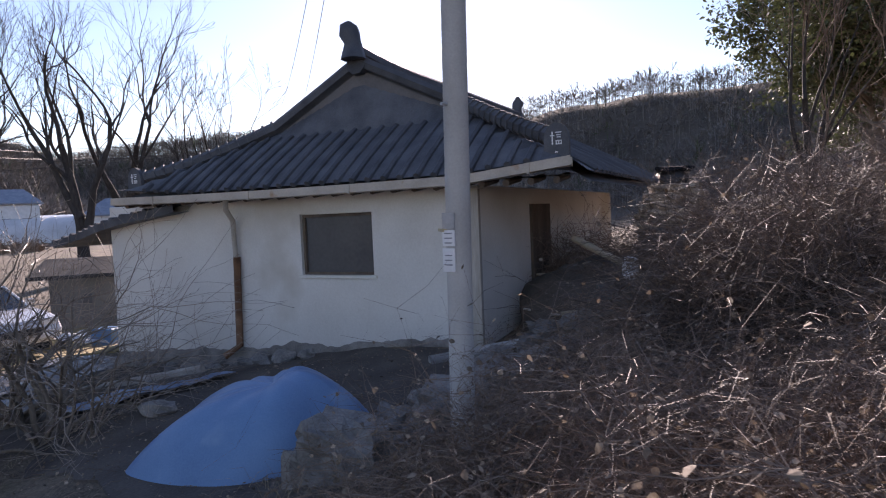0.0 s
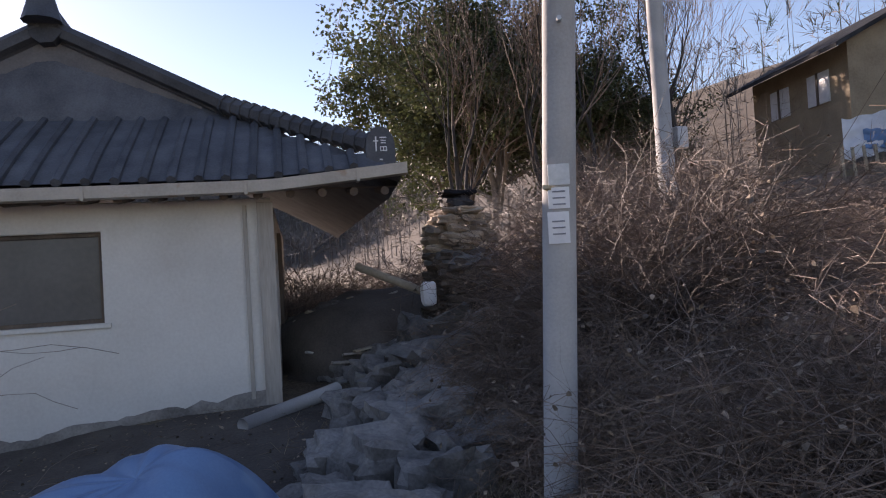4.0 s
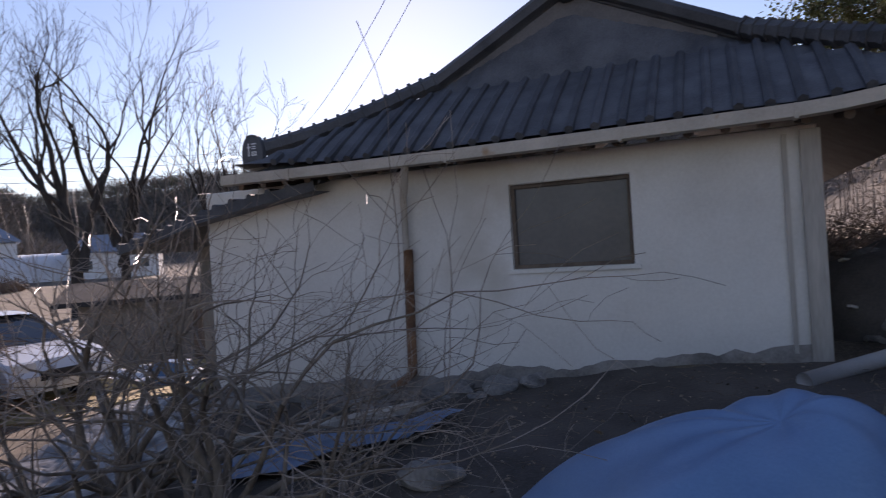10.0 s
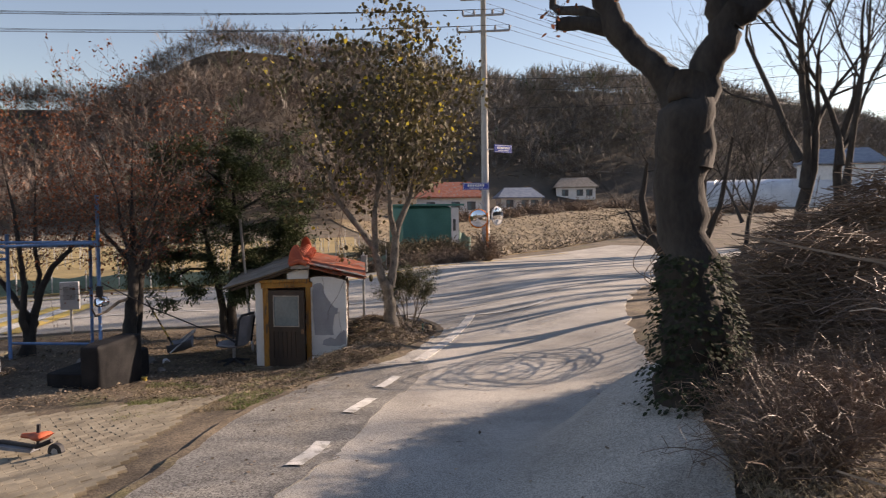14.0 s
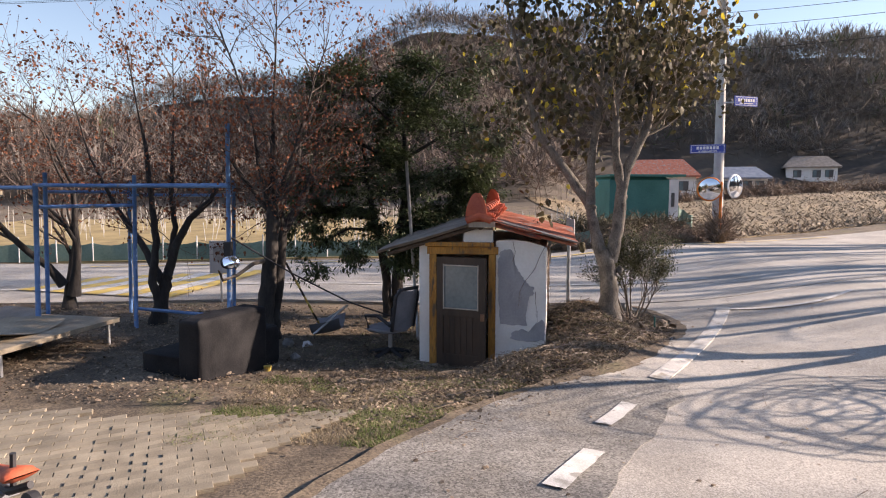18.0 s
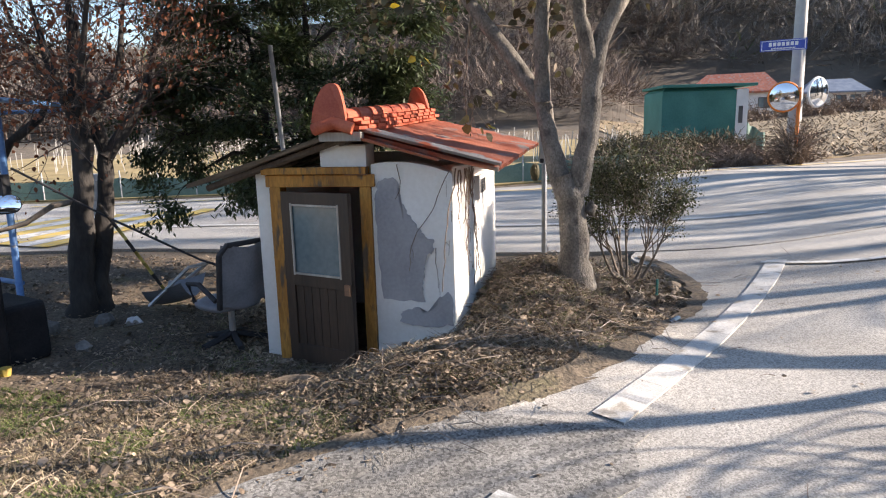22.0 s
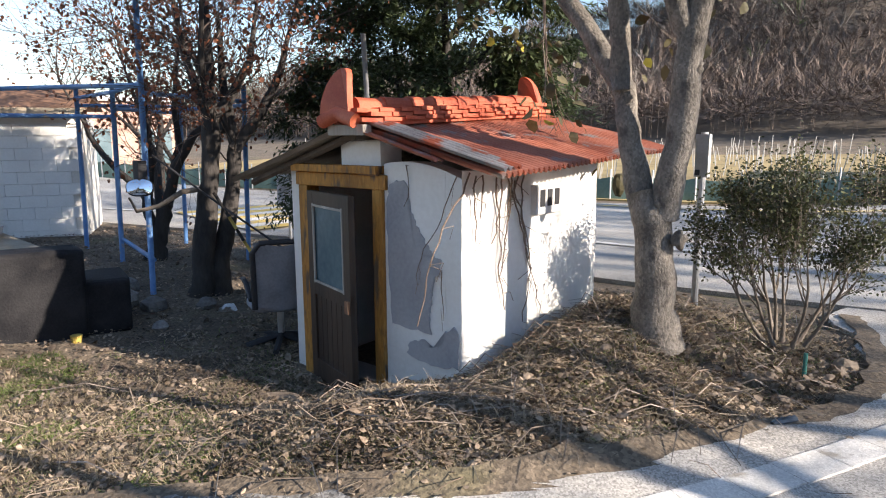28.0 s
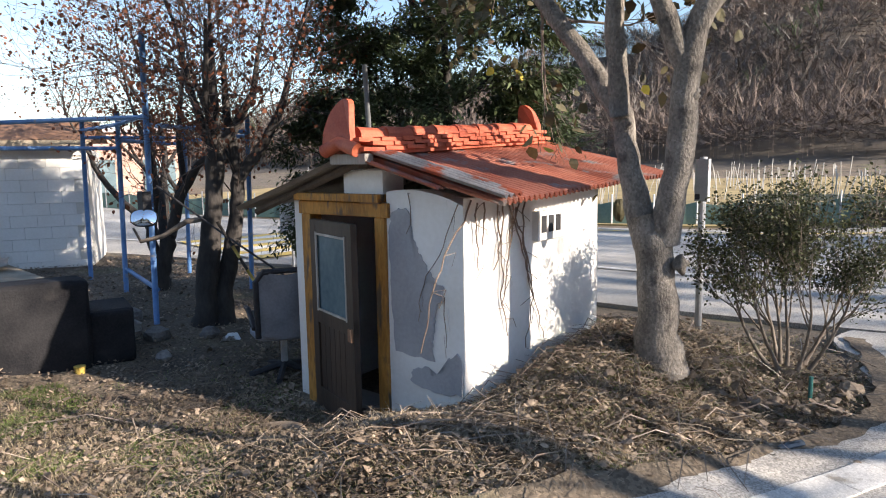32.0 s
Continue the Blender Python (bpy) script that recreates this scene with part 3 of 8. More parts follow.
for (ax, ay), (bx, by) in zip(kerb, kerb[1:]):
    run = math.hypot(bx - ax, by - ay)
    dx, dy, half, gap = (bx - ax) / run, (by - ay) / run, 0.1 + kr.uniform(-0.003, 0.003), 0.002 / run

    def face(u, v, k=0.0):
        f, o = lerp(gap, 1 - gap, u), (v - 0.5) * 2 * half
        x, y = ax + (bx - ax) * f - dy * o, ay + (by - ay) * f + dx * o
        return x, y, ground_z(x, y) + 0.047 - k
    mb = Mesh().grid(5, 2, face)
    for edge in (0.0, 1.0):
        mb.grid(5, 1, lambda u, v: face(u, edge, 0.03 * v))
    part("slab", mb, "slab", gut)
ribbon("road_marking", [(-20.6, 8.6), (-20.4, 9.4), (-20.7, 10.4), (-21.6, 11.4)], 0.1, "paint", "thin worn white line across the lane mouth")
ribbon("road_marking", [(-22.0, -8), (-23.6, -2), (-24, 3), (-24.2, 6), (-25, 10)], 0.1, "paint", "thin white line along the main road", 0.075)
ribbon("road_marking", [(-26.7, -6), (-28.1, 0.5), (-29.3, 5), (-30.1, 8.5), (-31.7, 12), (-35.2, 18)], 0.1, "ypaint", "thin yellow line along the main road", 0.075)
for k in range(9):
    y0 = -1.3 - 0.42 * k
    ribbon("road_marking", [(-21.9 - 0.1 * k, y0 - 0.35), (-26.1 + 0.15 * k, y0 + 0.3)], 0.4, "ypaint" if k % 2 == 0 else "paint", "yellow and white painted speed hump stripe", 0.08, per=3)

# ---- white hanok house ----
HOUSE = Matrix(((0.974, 0.226, 0, -0.44), (-0.226, 0.974, 0, 9.85), (0, 0, 1, 0), (0, 0, 0, 1)))
RIDGE_X, EAVE_L, EAVE_R, EAVE_F, EAVE_B, EAVE_Z = -2.28, -6.05, 1.3, -0.46, 9.5, 3.45


def house_roof_z(x, y):
    d = (x - RIDGE_X) / (EAVE_R - RIDGE_X) if x > RIDGE_X else (RIDGE_X - x) / (RIDGE_X - EAVE_L)
    side = EAVE_Z + 1.83 * max(0.0, 1 - d) ** (0.92 if x > RIDGE_X else 1.1)
    lift = 0.12 * max(0, d - 0.6) / 0.4
    if y < 0.95:
        return min(side, EAVE_Z + 0.95 * max(0.0, (y - EAVE_F) / (0.95 - EAVE_F)) ** 0.9) + lift * max(0, 1 - (y - EAVE_F))
    return side


house = thing("house", "low white plastered house with a dark tiled hip-and-gable roof", "house", HOUSE)


def wall_panel(mb, x0, x1, z0, z1, y0, y1):
    mb.box((x0 + x1) / 2, (y0 + y1) / 2, (z0 + z1) / 2, x1 - x0, y1 - y0, z1 - z0)


WX0, WX1, WZ0, WZ1 = -2.83, -1.6, 2.14, 3.02
mb = Mesh()
wall_panel(mb, -6.88, WX0, 0.2, 3.3, 0, 0.2)
wall_panel(mb, WX1, 0, 0.2, 3.3, 0, 0.2)
wall_panel(mb, WX0, WX1, 0.2, WZ0, 0, 0.2)
wall_panel(mb, WX0, WX1, WZ1, 3.3, 0, 0.2)
front_wall = part("wall", mb, "plaster", house, "white plaster front wall with damp stains near the ground")
for args in ((-6.88, -6.68, 0.2, 3.3, 0.2, 8.6), (-0.2, 0, 0.2, 3.3, 0.2, 8.6), (-6.68, -0.2, 0.2, 3.3, 8.4, 8.6)):
    mb = Mesh()
    wall_panel(mb, *args)
    part("wall", mb, "plaster", house, "white plaster side wall")
# damp rough plinth: a ragged band with a broken upper edge
mb = Mesh()


def plinth(u, v):
    x = lerp(-6.9, 0.01, u)
    g = lerp(0.45, 1.1, u)
    top = lerp(0.78, 1.34, u) + 0.10 * noise.noise(Vector((x * 1.5, 0, 2))) + 0.06 * noise.noise(Vector((x * 6, 1, 2)))
    return x, -0.012 - 0.05 * (1 - v) * (1 + noise.noise(Vector((x * 5, v * 3, 0)))), lerp(g, top, v)


part("plinth", mb.grid(90, 4, plinth), "plaster_dirt", house, "dark damp rough plaster along the foot of the wall")
mb = Mesh()
wall_panel(mb, WX0, WX1, WZ0, WZ1, 0.1, 0.13)
window = part("window", mb, "darkglass", house, "dark covered window pane")
mb = Mesh()
for a, b, c, d in ((WX0, WX1, WZ1 - 0.04, WZ1), (WX0, WX1, WZ0, WZ0 + 0.04), (WX0, WX0 + 0.04, WZ0 + 0.04, WZ1 - 0.04), (WX1 - 0.04, WX1, WZ0 + 0.04, WZ1 - 0.04)):
    wall_panel(mb, a, b, c, d, 0.06, 0.1)
part("window_frame", mb, "darkwood", window, "dark thin window frame")
mb = Mesh()
wall_panel(mb, WX0 - 0.05, WX1 + 0.06, WZ0 - 0.045, WZ0 - 0.003, -0.03, 0.09)
part("window_sill", mb, "plaster", window)
mb = Mesh().box(-0.06, -0.03, 2.2, 0.16, 0.07, 2.1)
part("corner_post", mb, "greywood", house, "peeling grey-white wooden corner post")
mb = Mesh().box(-0.26, -0.015, 2.25, 0.04, 0.03, 1.95)
part("corner_batten", mb, "greywood", house, "peeling wooden batten")
# roof body with thickness, then rows of tiles
NX, NY = 44, 40
mb = Mesh()
for lower in (0, 1):
    mb.grid(NX, NY, lambda u, v, k=lower: (lerp(EAVE_L, EAVE_R, u), lerp(EAVE_F, EAVE_B, v), house_roof_z(lerp(EAVE_L, EAVE_R, u), lerp(EAVE_F, EAVE_B, v)) - 0.13 * k - 0.02))
part("roof", mb, "rooftile", house, "dark grey tiled roof with curved slopes")
# cover tiles in lines down the front hip and the sides
mb = Mesh()
x = EAVE_L + 0.15
while x < EAVE_R:
    pts, y = [], EAVE_F - 0.03
    while y < 0.95 and house_roof_z(x, y) < house_roof_z(x, 1.0) + 0.02:
        pts.append((x, y, house_roof_z(x, y) - 0.015))
        y += 0.16
    if len(pts) > 1:
        mb.tube(pts, 0.045, 6)
    x += 0.24
part("tiling", mb, "rooftile", house, "lines of dark round cover tiles on the front slope", smooth=False)["kind"] = "stuff"
mb = Mesh()
for side in (0, 1):
    y = 1.0
    while y < EAVE_B:
        pts = []
        for k in range(12):
            x = lerp(RIDGE_X, EAVE_R if side else EAVE_L, k / 11)
            pts.append((x, y, house_roof_z(x, y)))
        mb.tube(pts, 0.05, 5)
        y += 0.26
part("tiling", mb, "rooftile", house, "lines of dark round cover tiles on the side slopes")["kind"] = "stuff"
# gable
mb = Mesh()
pts = [(RIDGE_X + k * 0.31, house_roof_z(RIDGE_X + k * 0.31, 1.0) - 0.06) for k in range(-5, 6)]
vs = [(x, 0.97, 4.15) for x, z in pts] + [(x, 0.97, max(4.16, z)) for x, z in pts]
mb.add(vs, [(i, i + 1, i + 12, i + 11) for i in range(10)])
part("gable", mb, "gable", house, "grey plastered gable under the ridge")
mb = Mesh()
for side in (-1, 1):
    pts = []
    for k in range(12):
        x = RIDGE_X + side * (0.05 + k * (0.162 if side > 0 else 0.15))
        pts.append((x, 0.93, house_roof_z(x, 1.0) + 0.07))
    mb.tube(pts, 0.09, 6)
part("verge", mb, "rooftile", house, "dark tiles along the gable edge")
# hips
for side, ex in ((1, EAVE_R), (-1, EAVE_L)):
    mb = Mesh()
    pts = []
    x0 = RIDGE_X + (1.8 if side > 0 else -1.68)
    for k in range(16):
        t = k / 15
        x, y = lerp(x0, ex - side * 0.18, t), lerp(0.95, EAVE_F + 0.25, t)
        pts.append((x, y, house_roof_z(x, y) + 0.08 + 0.05 * t * t))
    mb.tube(pts, 0.1, 7)
    hip = part("hip_ridge", mb, "rooftile", house, "stacked dark hip tiles")
    for k in range(0, 15):
        part("hip_tile", Mesh().tube([pts[k], Vector(pts[k]).lerp(Vector(pts[k + 1]), 0.25)], 0.125, 7), "rooftile", hip)
    mb = Mesh()
    e = pts[-1]
    vs, n = [], 14
    for d in (-0.03, 0.04):
        for k in range(n):
            a = math.pi * (k / (n - 1))
            vs.append((e[0] + 0.15 * math.cos(a), e[1] + d - 0.05, e[2] - 0.16 + 0.10 + 0.24 * math.sin(a) ** 0.8))
        vs += [(e[0] - 0.15, e[1] + d - 0.05, e[2] - 0.22), (e[0] + 0.15, e[1] + d - 0.05, e[2] - 0.22)]
    q = n + 2
    mb.add(vs, [tuple(range(q)), tuple(reversed(range(q, 2 * q)))] + [(i, (i + 1) % q, q + (i + 1) % q, q + i) for i in range(q)])
    end = part("end_tile", mb, "rooftile", house, "arched dark end tile with a pale character on it")
    strokes = ((-0.045, 0.10, 0.014, 0.15), (-0.045, 0.13, 0.05, 0.012), (0.03, 0.165, 0.07, 0.012), (0.03, 0.135, 0.05, 0.01), (0.03, 0.11, 0.05, 0.01), (0.03, 0.07, 0.07, 0.01), (0.03, 0.03, 0.07, 0.01), (0.0, 0.05, 0.01, 0.05), (0.06, 0.05, 0.01, 0.05), (0.03, 0.05, 0.01, 0.05), (0.0, -0.06, 0.03, 0.015))
    for a, b, w, h in strokes:
        part("stroke", Mesh().box(e[0] + a, e[1] - 0.084, e[2] - 0.1 + b, w, 0.006, h), "white", end, "white painted brush stroke")
mb = Mesh()
mb.tube([(RIDGE_X, 0.85 + k * 0.5, 5.38 + 0.1 * max(0, 1 - k / 4) ** 2) for k in range(16)], 0.13, 8)
mb.tube([(RIDGE_X, 0.85 + k * 0.5, 5.22 + 0.08 * max(0, 1 - k / 4) ** 2) for k in range(16)], 0.17, 8)
part("main_ridge", mb, "rooftile", house, "dark stacked ridge tiles")
mb = Mesh()
mb.tube([(RIDGE_X, 0.80, 5.35), (RIDGE_X, 0.80, 5.6), (RIDGE_X - 0.04, 0.78, 5.74), (RIDGE_X - 0.05, 0.78, 5.86), (RIDGE_X - 0.03, 0.78, 5.92)], [0.2, 0.13, 0.16, 0.13, 0.03], 10)
part("ridge_finial", mb, "rooftile", house, "dark knob-shaped tile on the ridge end", smooth=True)
part("ridge_finial", Mesh().tube([(RIDGE_X, 8.4, 5.3), (RIDGE_X, 8.42, 5.55), (RIDGE_X + 0.04, 8.44, 5.7), (RIDGE_X + 0.03, 8.44, 5.86)], [0.18, 0.12, 0.15, 0.04], 10), "rooftile", house, "dark knob-shaped tile on the far ridge end", smooth=True)
# eave: boards, rafters, gutter, soffit
for k in range(24):
    x = -6.0 + k * 0.31
    part("rafter_end", Mesh().tube([(x, 0.15, 3.36), (x, -0.36, 3.29)], 0.045, 7), "darkwood", house)
mb = Mesh()
mb.grid(30, 2, lambda u, v: (lerp(EAVE_L, EAVE_R, u), lerp(EAVE_F + 0.08, 0.1, v), 3.335 + 0.04 * v))
part("soffit", mb, "darkwood", house, "dark boarded soffit")


def gutter_z(x):
    return 3.35 + 0.035 * math.sin((x + 6.6) * 0.4) * -1 + 0.12 * max(0, (x - 0) / 1.3)


mb = Mesh()
prof = [(-0.055, 0.075), (-0.06, -0.035), (0.04, -0.045), (0.045, 0.06), (0.035, 0.06), (0.03, -0.03), (-0.045, -0.025), (-0.045, 0.075)]
n = 30


def gutter(u, v):
    x = lerp(-6.15, 1.34, u)
    p = prof[round(v * 7)]
    return x, EAVE_F - 0.02 + p[0], gutter_z(x) + p[1]


mb.grid(n, 7, gutter)
part("gutter", mb, "gutter", house, "beige sheet-metal gutter along the eave")
for x in (-5.2, -3.3, -1.6, -0.2, 0.85):
    part("gutter_joint", Mesh().box(x, EAVE_F - 0.03, gutter_z(x) + 0.01, 0.03, 0.12, 0.13), "gutter", house)
mb = Mesh()
mb.tube([(-3.78, EAVE_F - 0.02, 3.3), (-3.8, EAVE_F, 3.14), (-4.0, -0.12, 2.98), (-4.02, -0.08, 2.35)], 0.04, 9)
pipe = part("downpipe", mb, "gutter", house, "beige downpipe with a rusty lower length", smooth=True)
part("lower_pipe", Mesh().tube([(-4.0, -0.08, 2.42), (-4.04, -0.08, 1.05), (-4.2, -0.25, 0.9)], 0.055, 9), "rust", pipe, "rusty brown lower length of pipe", smooth=True)
# porch side: post and doors seen obliquely along the right
part("side_door", Mesh().box(0.02, 2.6, 2.1, 0.05, 1.0, 1.9), "darkwood", house, "dark wooden side door")

# low lean-to roof falling away from the eave past the far corner
def lean_roof(u, v, drop=0.0):
    x, y = lerp(-5.0, -8.7, u), lerp(-0.34 + 0.5 * smooth01(u * 1.6 - 0.5), 4.6, v)
    return x, y, 3.27 - 0.44 * u - 0.1 * u * u + 0.2 * v * (1 - u) - drop + 0.015 * noise.noise(Vector((x * 2, y * 2, 6)))


mb = Mesh().grid(20, 14, lean_roof)
mb.grid(20, 14, lambda u, v: lean_roof(1 - u, v, 0.12))
mb.grid(20, 1, lambda u, v: lean_roof(u, 0.0, 0.12 * v))
mb.grid(14, 1, lambda u, v: lean_roof(1.0, u, 0.12 * (1 - v)))
lean = part("lean_to_roof", mb, "rooftile", house, "dark lean-to roof falling from the eave")
for k in range(13):
    u = 0.1 + 0.075 * k
    part("roof_roll", Mesh().tube([lean_roof(u, v / 5, 0.0) for v in range(6)], 0.045, 7), "rooftile", lean)
part("lean_to_wall", Mesh().box(-7.72, 1.6, 1.35, 1.6, 0.14, 2.75), "shadewall", house, "grey lean-to wall in shade-darkened concrete")
part("lean_to_door", Mesh().box(-7.2, 1.5, 1.35, 0.6, 0.06, 1.7), "greyplastic", house, "pale blue-grey lean-to door")

# ---- pump shed ----
SHED = pose(-18.07, 4.66, -1.15, 0, 0, -3.5)
shed = thing("pump_shed", "small whitewashed pump shed with a red corrugated roof", "shed", SHED)
# local axes: +x to the front, y along the front, z up from the floor
RZ, EZ = 1.93, 1.62


def shed_box(mb, x0, x1, y0, y1, z0, z1):
    return mb.box((x0 + x1) / 2, (y0 + y1) / 2, (z0 + z1) / 2, x1 - x0, y1 - y0, z1 - z0)


part("front_wall", shed_box(Mesh(), -0.16, 0.0, -0.82, -0.68, 0, 1.62), "whitewash", shed, "narrow whitewashed pier beside the door")
# front right panel with a worn, slightly rounded top
mb = Mesh()


def panel(u, v):
    y, z = lerp(0.2, 0.86, u), lerp(0, 1.68 - 0.05 * (u - 0.3) ** 2 * 4, v)
    return 0.02 + 0.012 * noise.noise(Vector((y * 3, z * 3, 1))), y, z


mb.grid(12, 18, panel)
mb.grid(12, 18, lambda u, v: (panel(u, v)[0] - 0.14, *panel(1 - u, v)[1:]))
mb.grid(12, 1, lambda u, v: (lerp(-0.12, 0.02, 1 - v), *panel(u, 1)[1:]))
mb.grid(18, 1, lambda u, v: (lerp(-0.12, 0.02, v), *panel(0, u)[1:]))
front_panel = part("front_panel", mb, "whitewash", shed, "whitewashed wall panel with a broad grey cement patch")
OUT = [(0.27, 0.56), (0.235, 0.9), (0.225, 1.3), (0.24, 1.50), (0.31, 1.56), (0.41, 1.545), (0.43, 1.42), (0.5, 1.27), (0.57, 1.17), (0.63, 1.08), (0.7, 1.06), (0.695, 0.97), (0.64, 0.93), (0.61, 0.82), (0.6, 0.66), (0.605, 0.55)]


def patch(name, out, parent, label, off=0.026):
    c = (sum(p[0] for p in out) / len(out), sum(p[1] for p in out) / len(out))
    rag = random.Random(len(out))
    out = [(lerp(p[0], q[0], t / 6) + rag.gauss(0, 0.007), lerp(p[1], q[1], t / 6) + rag.gauss(0, 0.008)) for p, q in zip(out, out[1:] + out[:1]) for t in range(6)]
    mb = Mesh()
    k = len(out)
    mb.add([(off + 0.006, *c)] + [(off + 0.006, *p) for p in out] + [(off - 0.03, *p) for p in out], [(0, 1 + i, 1 + (i + 1) % k) for i in range(k)] + [(1 + i, 1 + k + i, 1 + k + (i + 1) % k, 1 + (i + 1) % k) for i in range(k)])
    return part(name, mb, "cement", parent, label)


patch("cement_patch", OUT, front_panel, "smooth grey cement repair patch")
patch("cement_patch", [(0.4, 0.38), (0.42, 0.47), (0.56, 0.5), (0.58, 0.45), (0.72, 0.5), (0.74, 0.6), (0.84, 0.62), (0.85, 0.36), (0.6, 0.33)], front_panel, "small grey cement repair patch")
part("lintel_block", shed_box(Mesh(), -0.2, 0.01, -0.23, 0.16, 1.56, 1.82), "whitewash", shed, "whitewashed block above the door")
# right wall, leaning outward a little to the back, with a vent block
SKEW = 0.055
mb = Mesh()


def right_wall(u, v):
    x = lerp(0.02, -1.64, u)
    z = lerp(0, 1.63, v)
    return x, 0.86 - SKEW * x + 0.012 * noise.noise(Vector((x * 2.5, z * 2.5, 8))), z


mb.grid(24, 14, right_wall)
mb.grid(24, 14, lambda u, v: (right_wall(1 - u, v)[0], right_wall(1 - u, v)[1] - 0.13, right_wall(u, v)[2]))
mb.grid(14, 1, lambda u, v: (-1.64, lerp(0.95, 0.82, v), lerp(0, 1.63, u)))
side_wall = part("side_wall", mb, "whitewash", shed, "whitewashed side wall with trailing dead vines")
vent = part("vent_block", Mesh().box(-0.9, 0.918, 1.4, 0.36, 0.06, 0.21), "whitewash", side_wall, "pale concrete vent block with slots")
for k in range(3):
    part("slot", Mesh().box(-0.8 - 0.1 * k, 0.951, 1.41, 0.065, 0.004, 0.12), "black", vent, "dark vent slot")
part("left_wall", shed_box(Mesh(), -1.64, -0.16, -0.82, -0.7, 0, 1.6), "whitewash", shed)
part("back_wall", shed_box(Mesh(), -1.64, -1.54, -0.7, 0.82, 0, 1.7), "whitewash", shed)
# door frame, leaf ajar
fr = part("door_frame", Mesh().box(0.0, -0.24, 1.535, 0.09, 0.94, 0.1), "yellowwood", shed, "chipped ochre-painted wooden door frame")
part("jamb", shed_box(Mesh(), -0.07, 0.045, -0.68, -0.585, 0, 1.485), "yellowwood", fr)
part("jamb", shed_box(Mesh(), -0.07, 0.045, 0.105, 0.195, 0, 1.485), "yellowwood", fr)
part("head_strip", shed_box(Mesh(), -0.03, 0.075, -0.73, 0.17, 1.59, 1.645), "yellowwood", fr)
LEAF = pose(0.03, -0.575, 0.0, 0, 0, -16)
leaf = new("door")
leaf.parent, leaf.matrix_basis = shed, LEAF
leaf["label"] = "dark brown wooden door standing ajar, glazed above"
W = 0.68
for args, lab in (((0.0, W / 2, 0.08, 0.045, W, 0.16), "rail"), ((0.0, W / 2, 0.72, 0.045, W, 0.1), "rail"), ((0.0, W / 2, 1.40, 0.045, W, 0.1), "rail"),
                  ((0.0, 0.045, 0.74, 0.045, 0.09, 1.1), "stile"), ((0.0, W - 0.045, 0.74, 0.045, 0.09, 1.1), "stile")):
    mb = Mesh().box(*args)
    if lab == "stile":
        mb = Mesh().box(args[0], args[1], 0.72, 0.047, 0.09, 1.44)
    part(lab, mb, "doorwood", leaf)
for k in range(6):
    part("slat", Mesh().box(-0.006, 0.09 + (W - 0.18) / 6 * (k + 0.5), 0.415, 0.03, (W - 0.18) / 6 - 0.006, 0.52), "doorwood", leaf)
part("pane", Mesh().box(0.0, W / 2, 1.06, 0.012, W - 0.17, 0.59), "skyglass", leaf, "dusty bluish glass pane")
for y in (0.1, W - 0.1):
    part("glazing_bead", Mesh().box(0.022, y, 1.06, 0.012, 0.016, 0.6), "greywood", leaf)
for z in (0.775, 1.345):
    part("glazing_bead", Mesh().box(0.022, W / 2, z, 0.012, W - 0.2, 0.016), "greywood", leaf)
part("latch", Mesh().box(0.032, W - 0.035, 0.68, 0.02, 0.05, 0.09), "rust", leaf, "rusty latch plate")
part("hasp", Mesh().box(0.05, 0.08, 1.6, 0.03, 0.18, 0.04), "rust", fr, "rusty hasp hanging off the frame")
part("floor_slab", Mesh().box(-0.8, 0.0, 0.02, 1.45, 1.4, 0.04), "concrete", shed)


TILT = 0.05  # the roof rises a little to the back


def sheet_roof(name, side, x0, x1, half, rise0, rise1, mat, label, waves=28, twist=0.0):
    """A corrugated sheet falling from the ridge to one eave, waves running down the slope."""
    mb = Mesh()
    n = waves * 6

    def fn(u, v, k=0.0):
        x = lerp(x0, x1, u)
        y = 0.0 + side * (0.05 + half * v) - SKEW * x * (1 if side > 0 else 0.4)
        z = lerp(rise0, rise1, v) - TILT * x + 0.012 * math.cos(u * waves * 2 * math.pi) - k
        return x + twist * v, y, z + 0.015 * noise.noise(Vector((x * 2, y * 2, 4)))
    mb.grid(n, 8, fn)
    mb.grid(n, 8, lambda u, v: fn(1 - u, v, 0.012))
    return part(name, mb, mat, shed, label, smooth=True)


sheet_roof("roof_sheet", 1, -2.15, 0.12, 1.19, 1.92, 1.63, "redsheet", "faded red corrugated cement roof sheet", 42, 0.03)
sheet_roof("roof_sheet", -1, -2.15, 0.16, 1.32, 1.92, 1.52, "sheet_under", "grey-brown corrugated cement roof sheet", 42)
part("roof_sheet", Mesh().grid(60, 12, lambda u, v: (lerp(-0.06 + 0.06 * noise.noise(Vector((v * 9, 2, 1))), 0.15, u), 0.12 + 1.13 * v, 1.952 - 0.29 * v - TILT * lerp(-0.06, 0.15, u) + 0.012 * math.cos(u * 4 * 2 * math.pi))), "wornsheet", shed, "sun-bleached grey strip of corrugated sheet", smooth=True)
part("roof_sheet", Mesh().grid(24, 6, lambda u, v: (lerp(-0.05, 0.2, u), 0.16 + 0.62 * v, 1.87 - 0.17 * v + 0.012 * math.cos(u * 4 * 2 * math.pi))), "redsheet", shed, "lower red sheet showing under the bleached strip", smooth=True)
part("ridge_pole", Mesh().tube([(0.12, 0.0, 1.86), (-2.0, 0.06, 1.96)], 0.05, 8), "darkwood", shed, "dark round ridge pole")
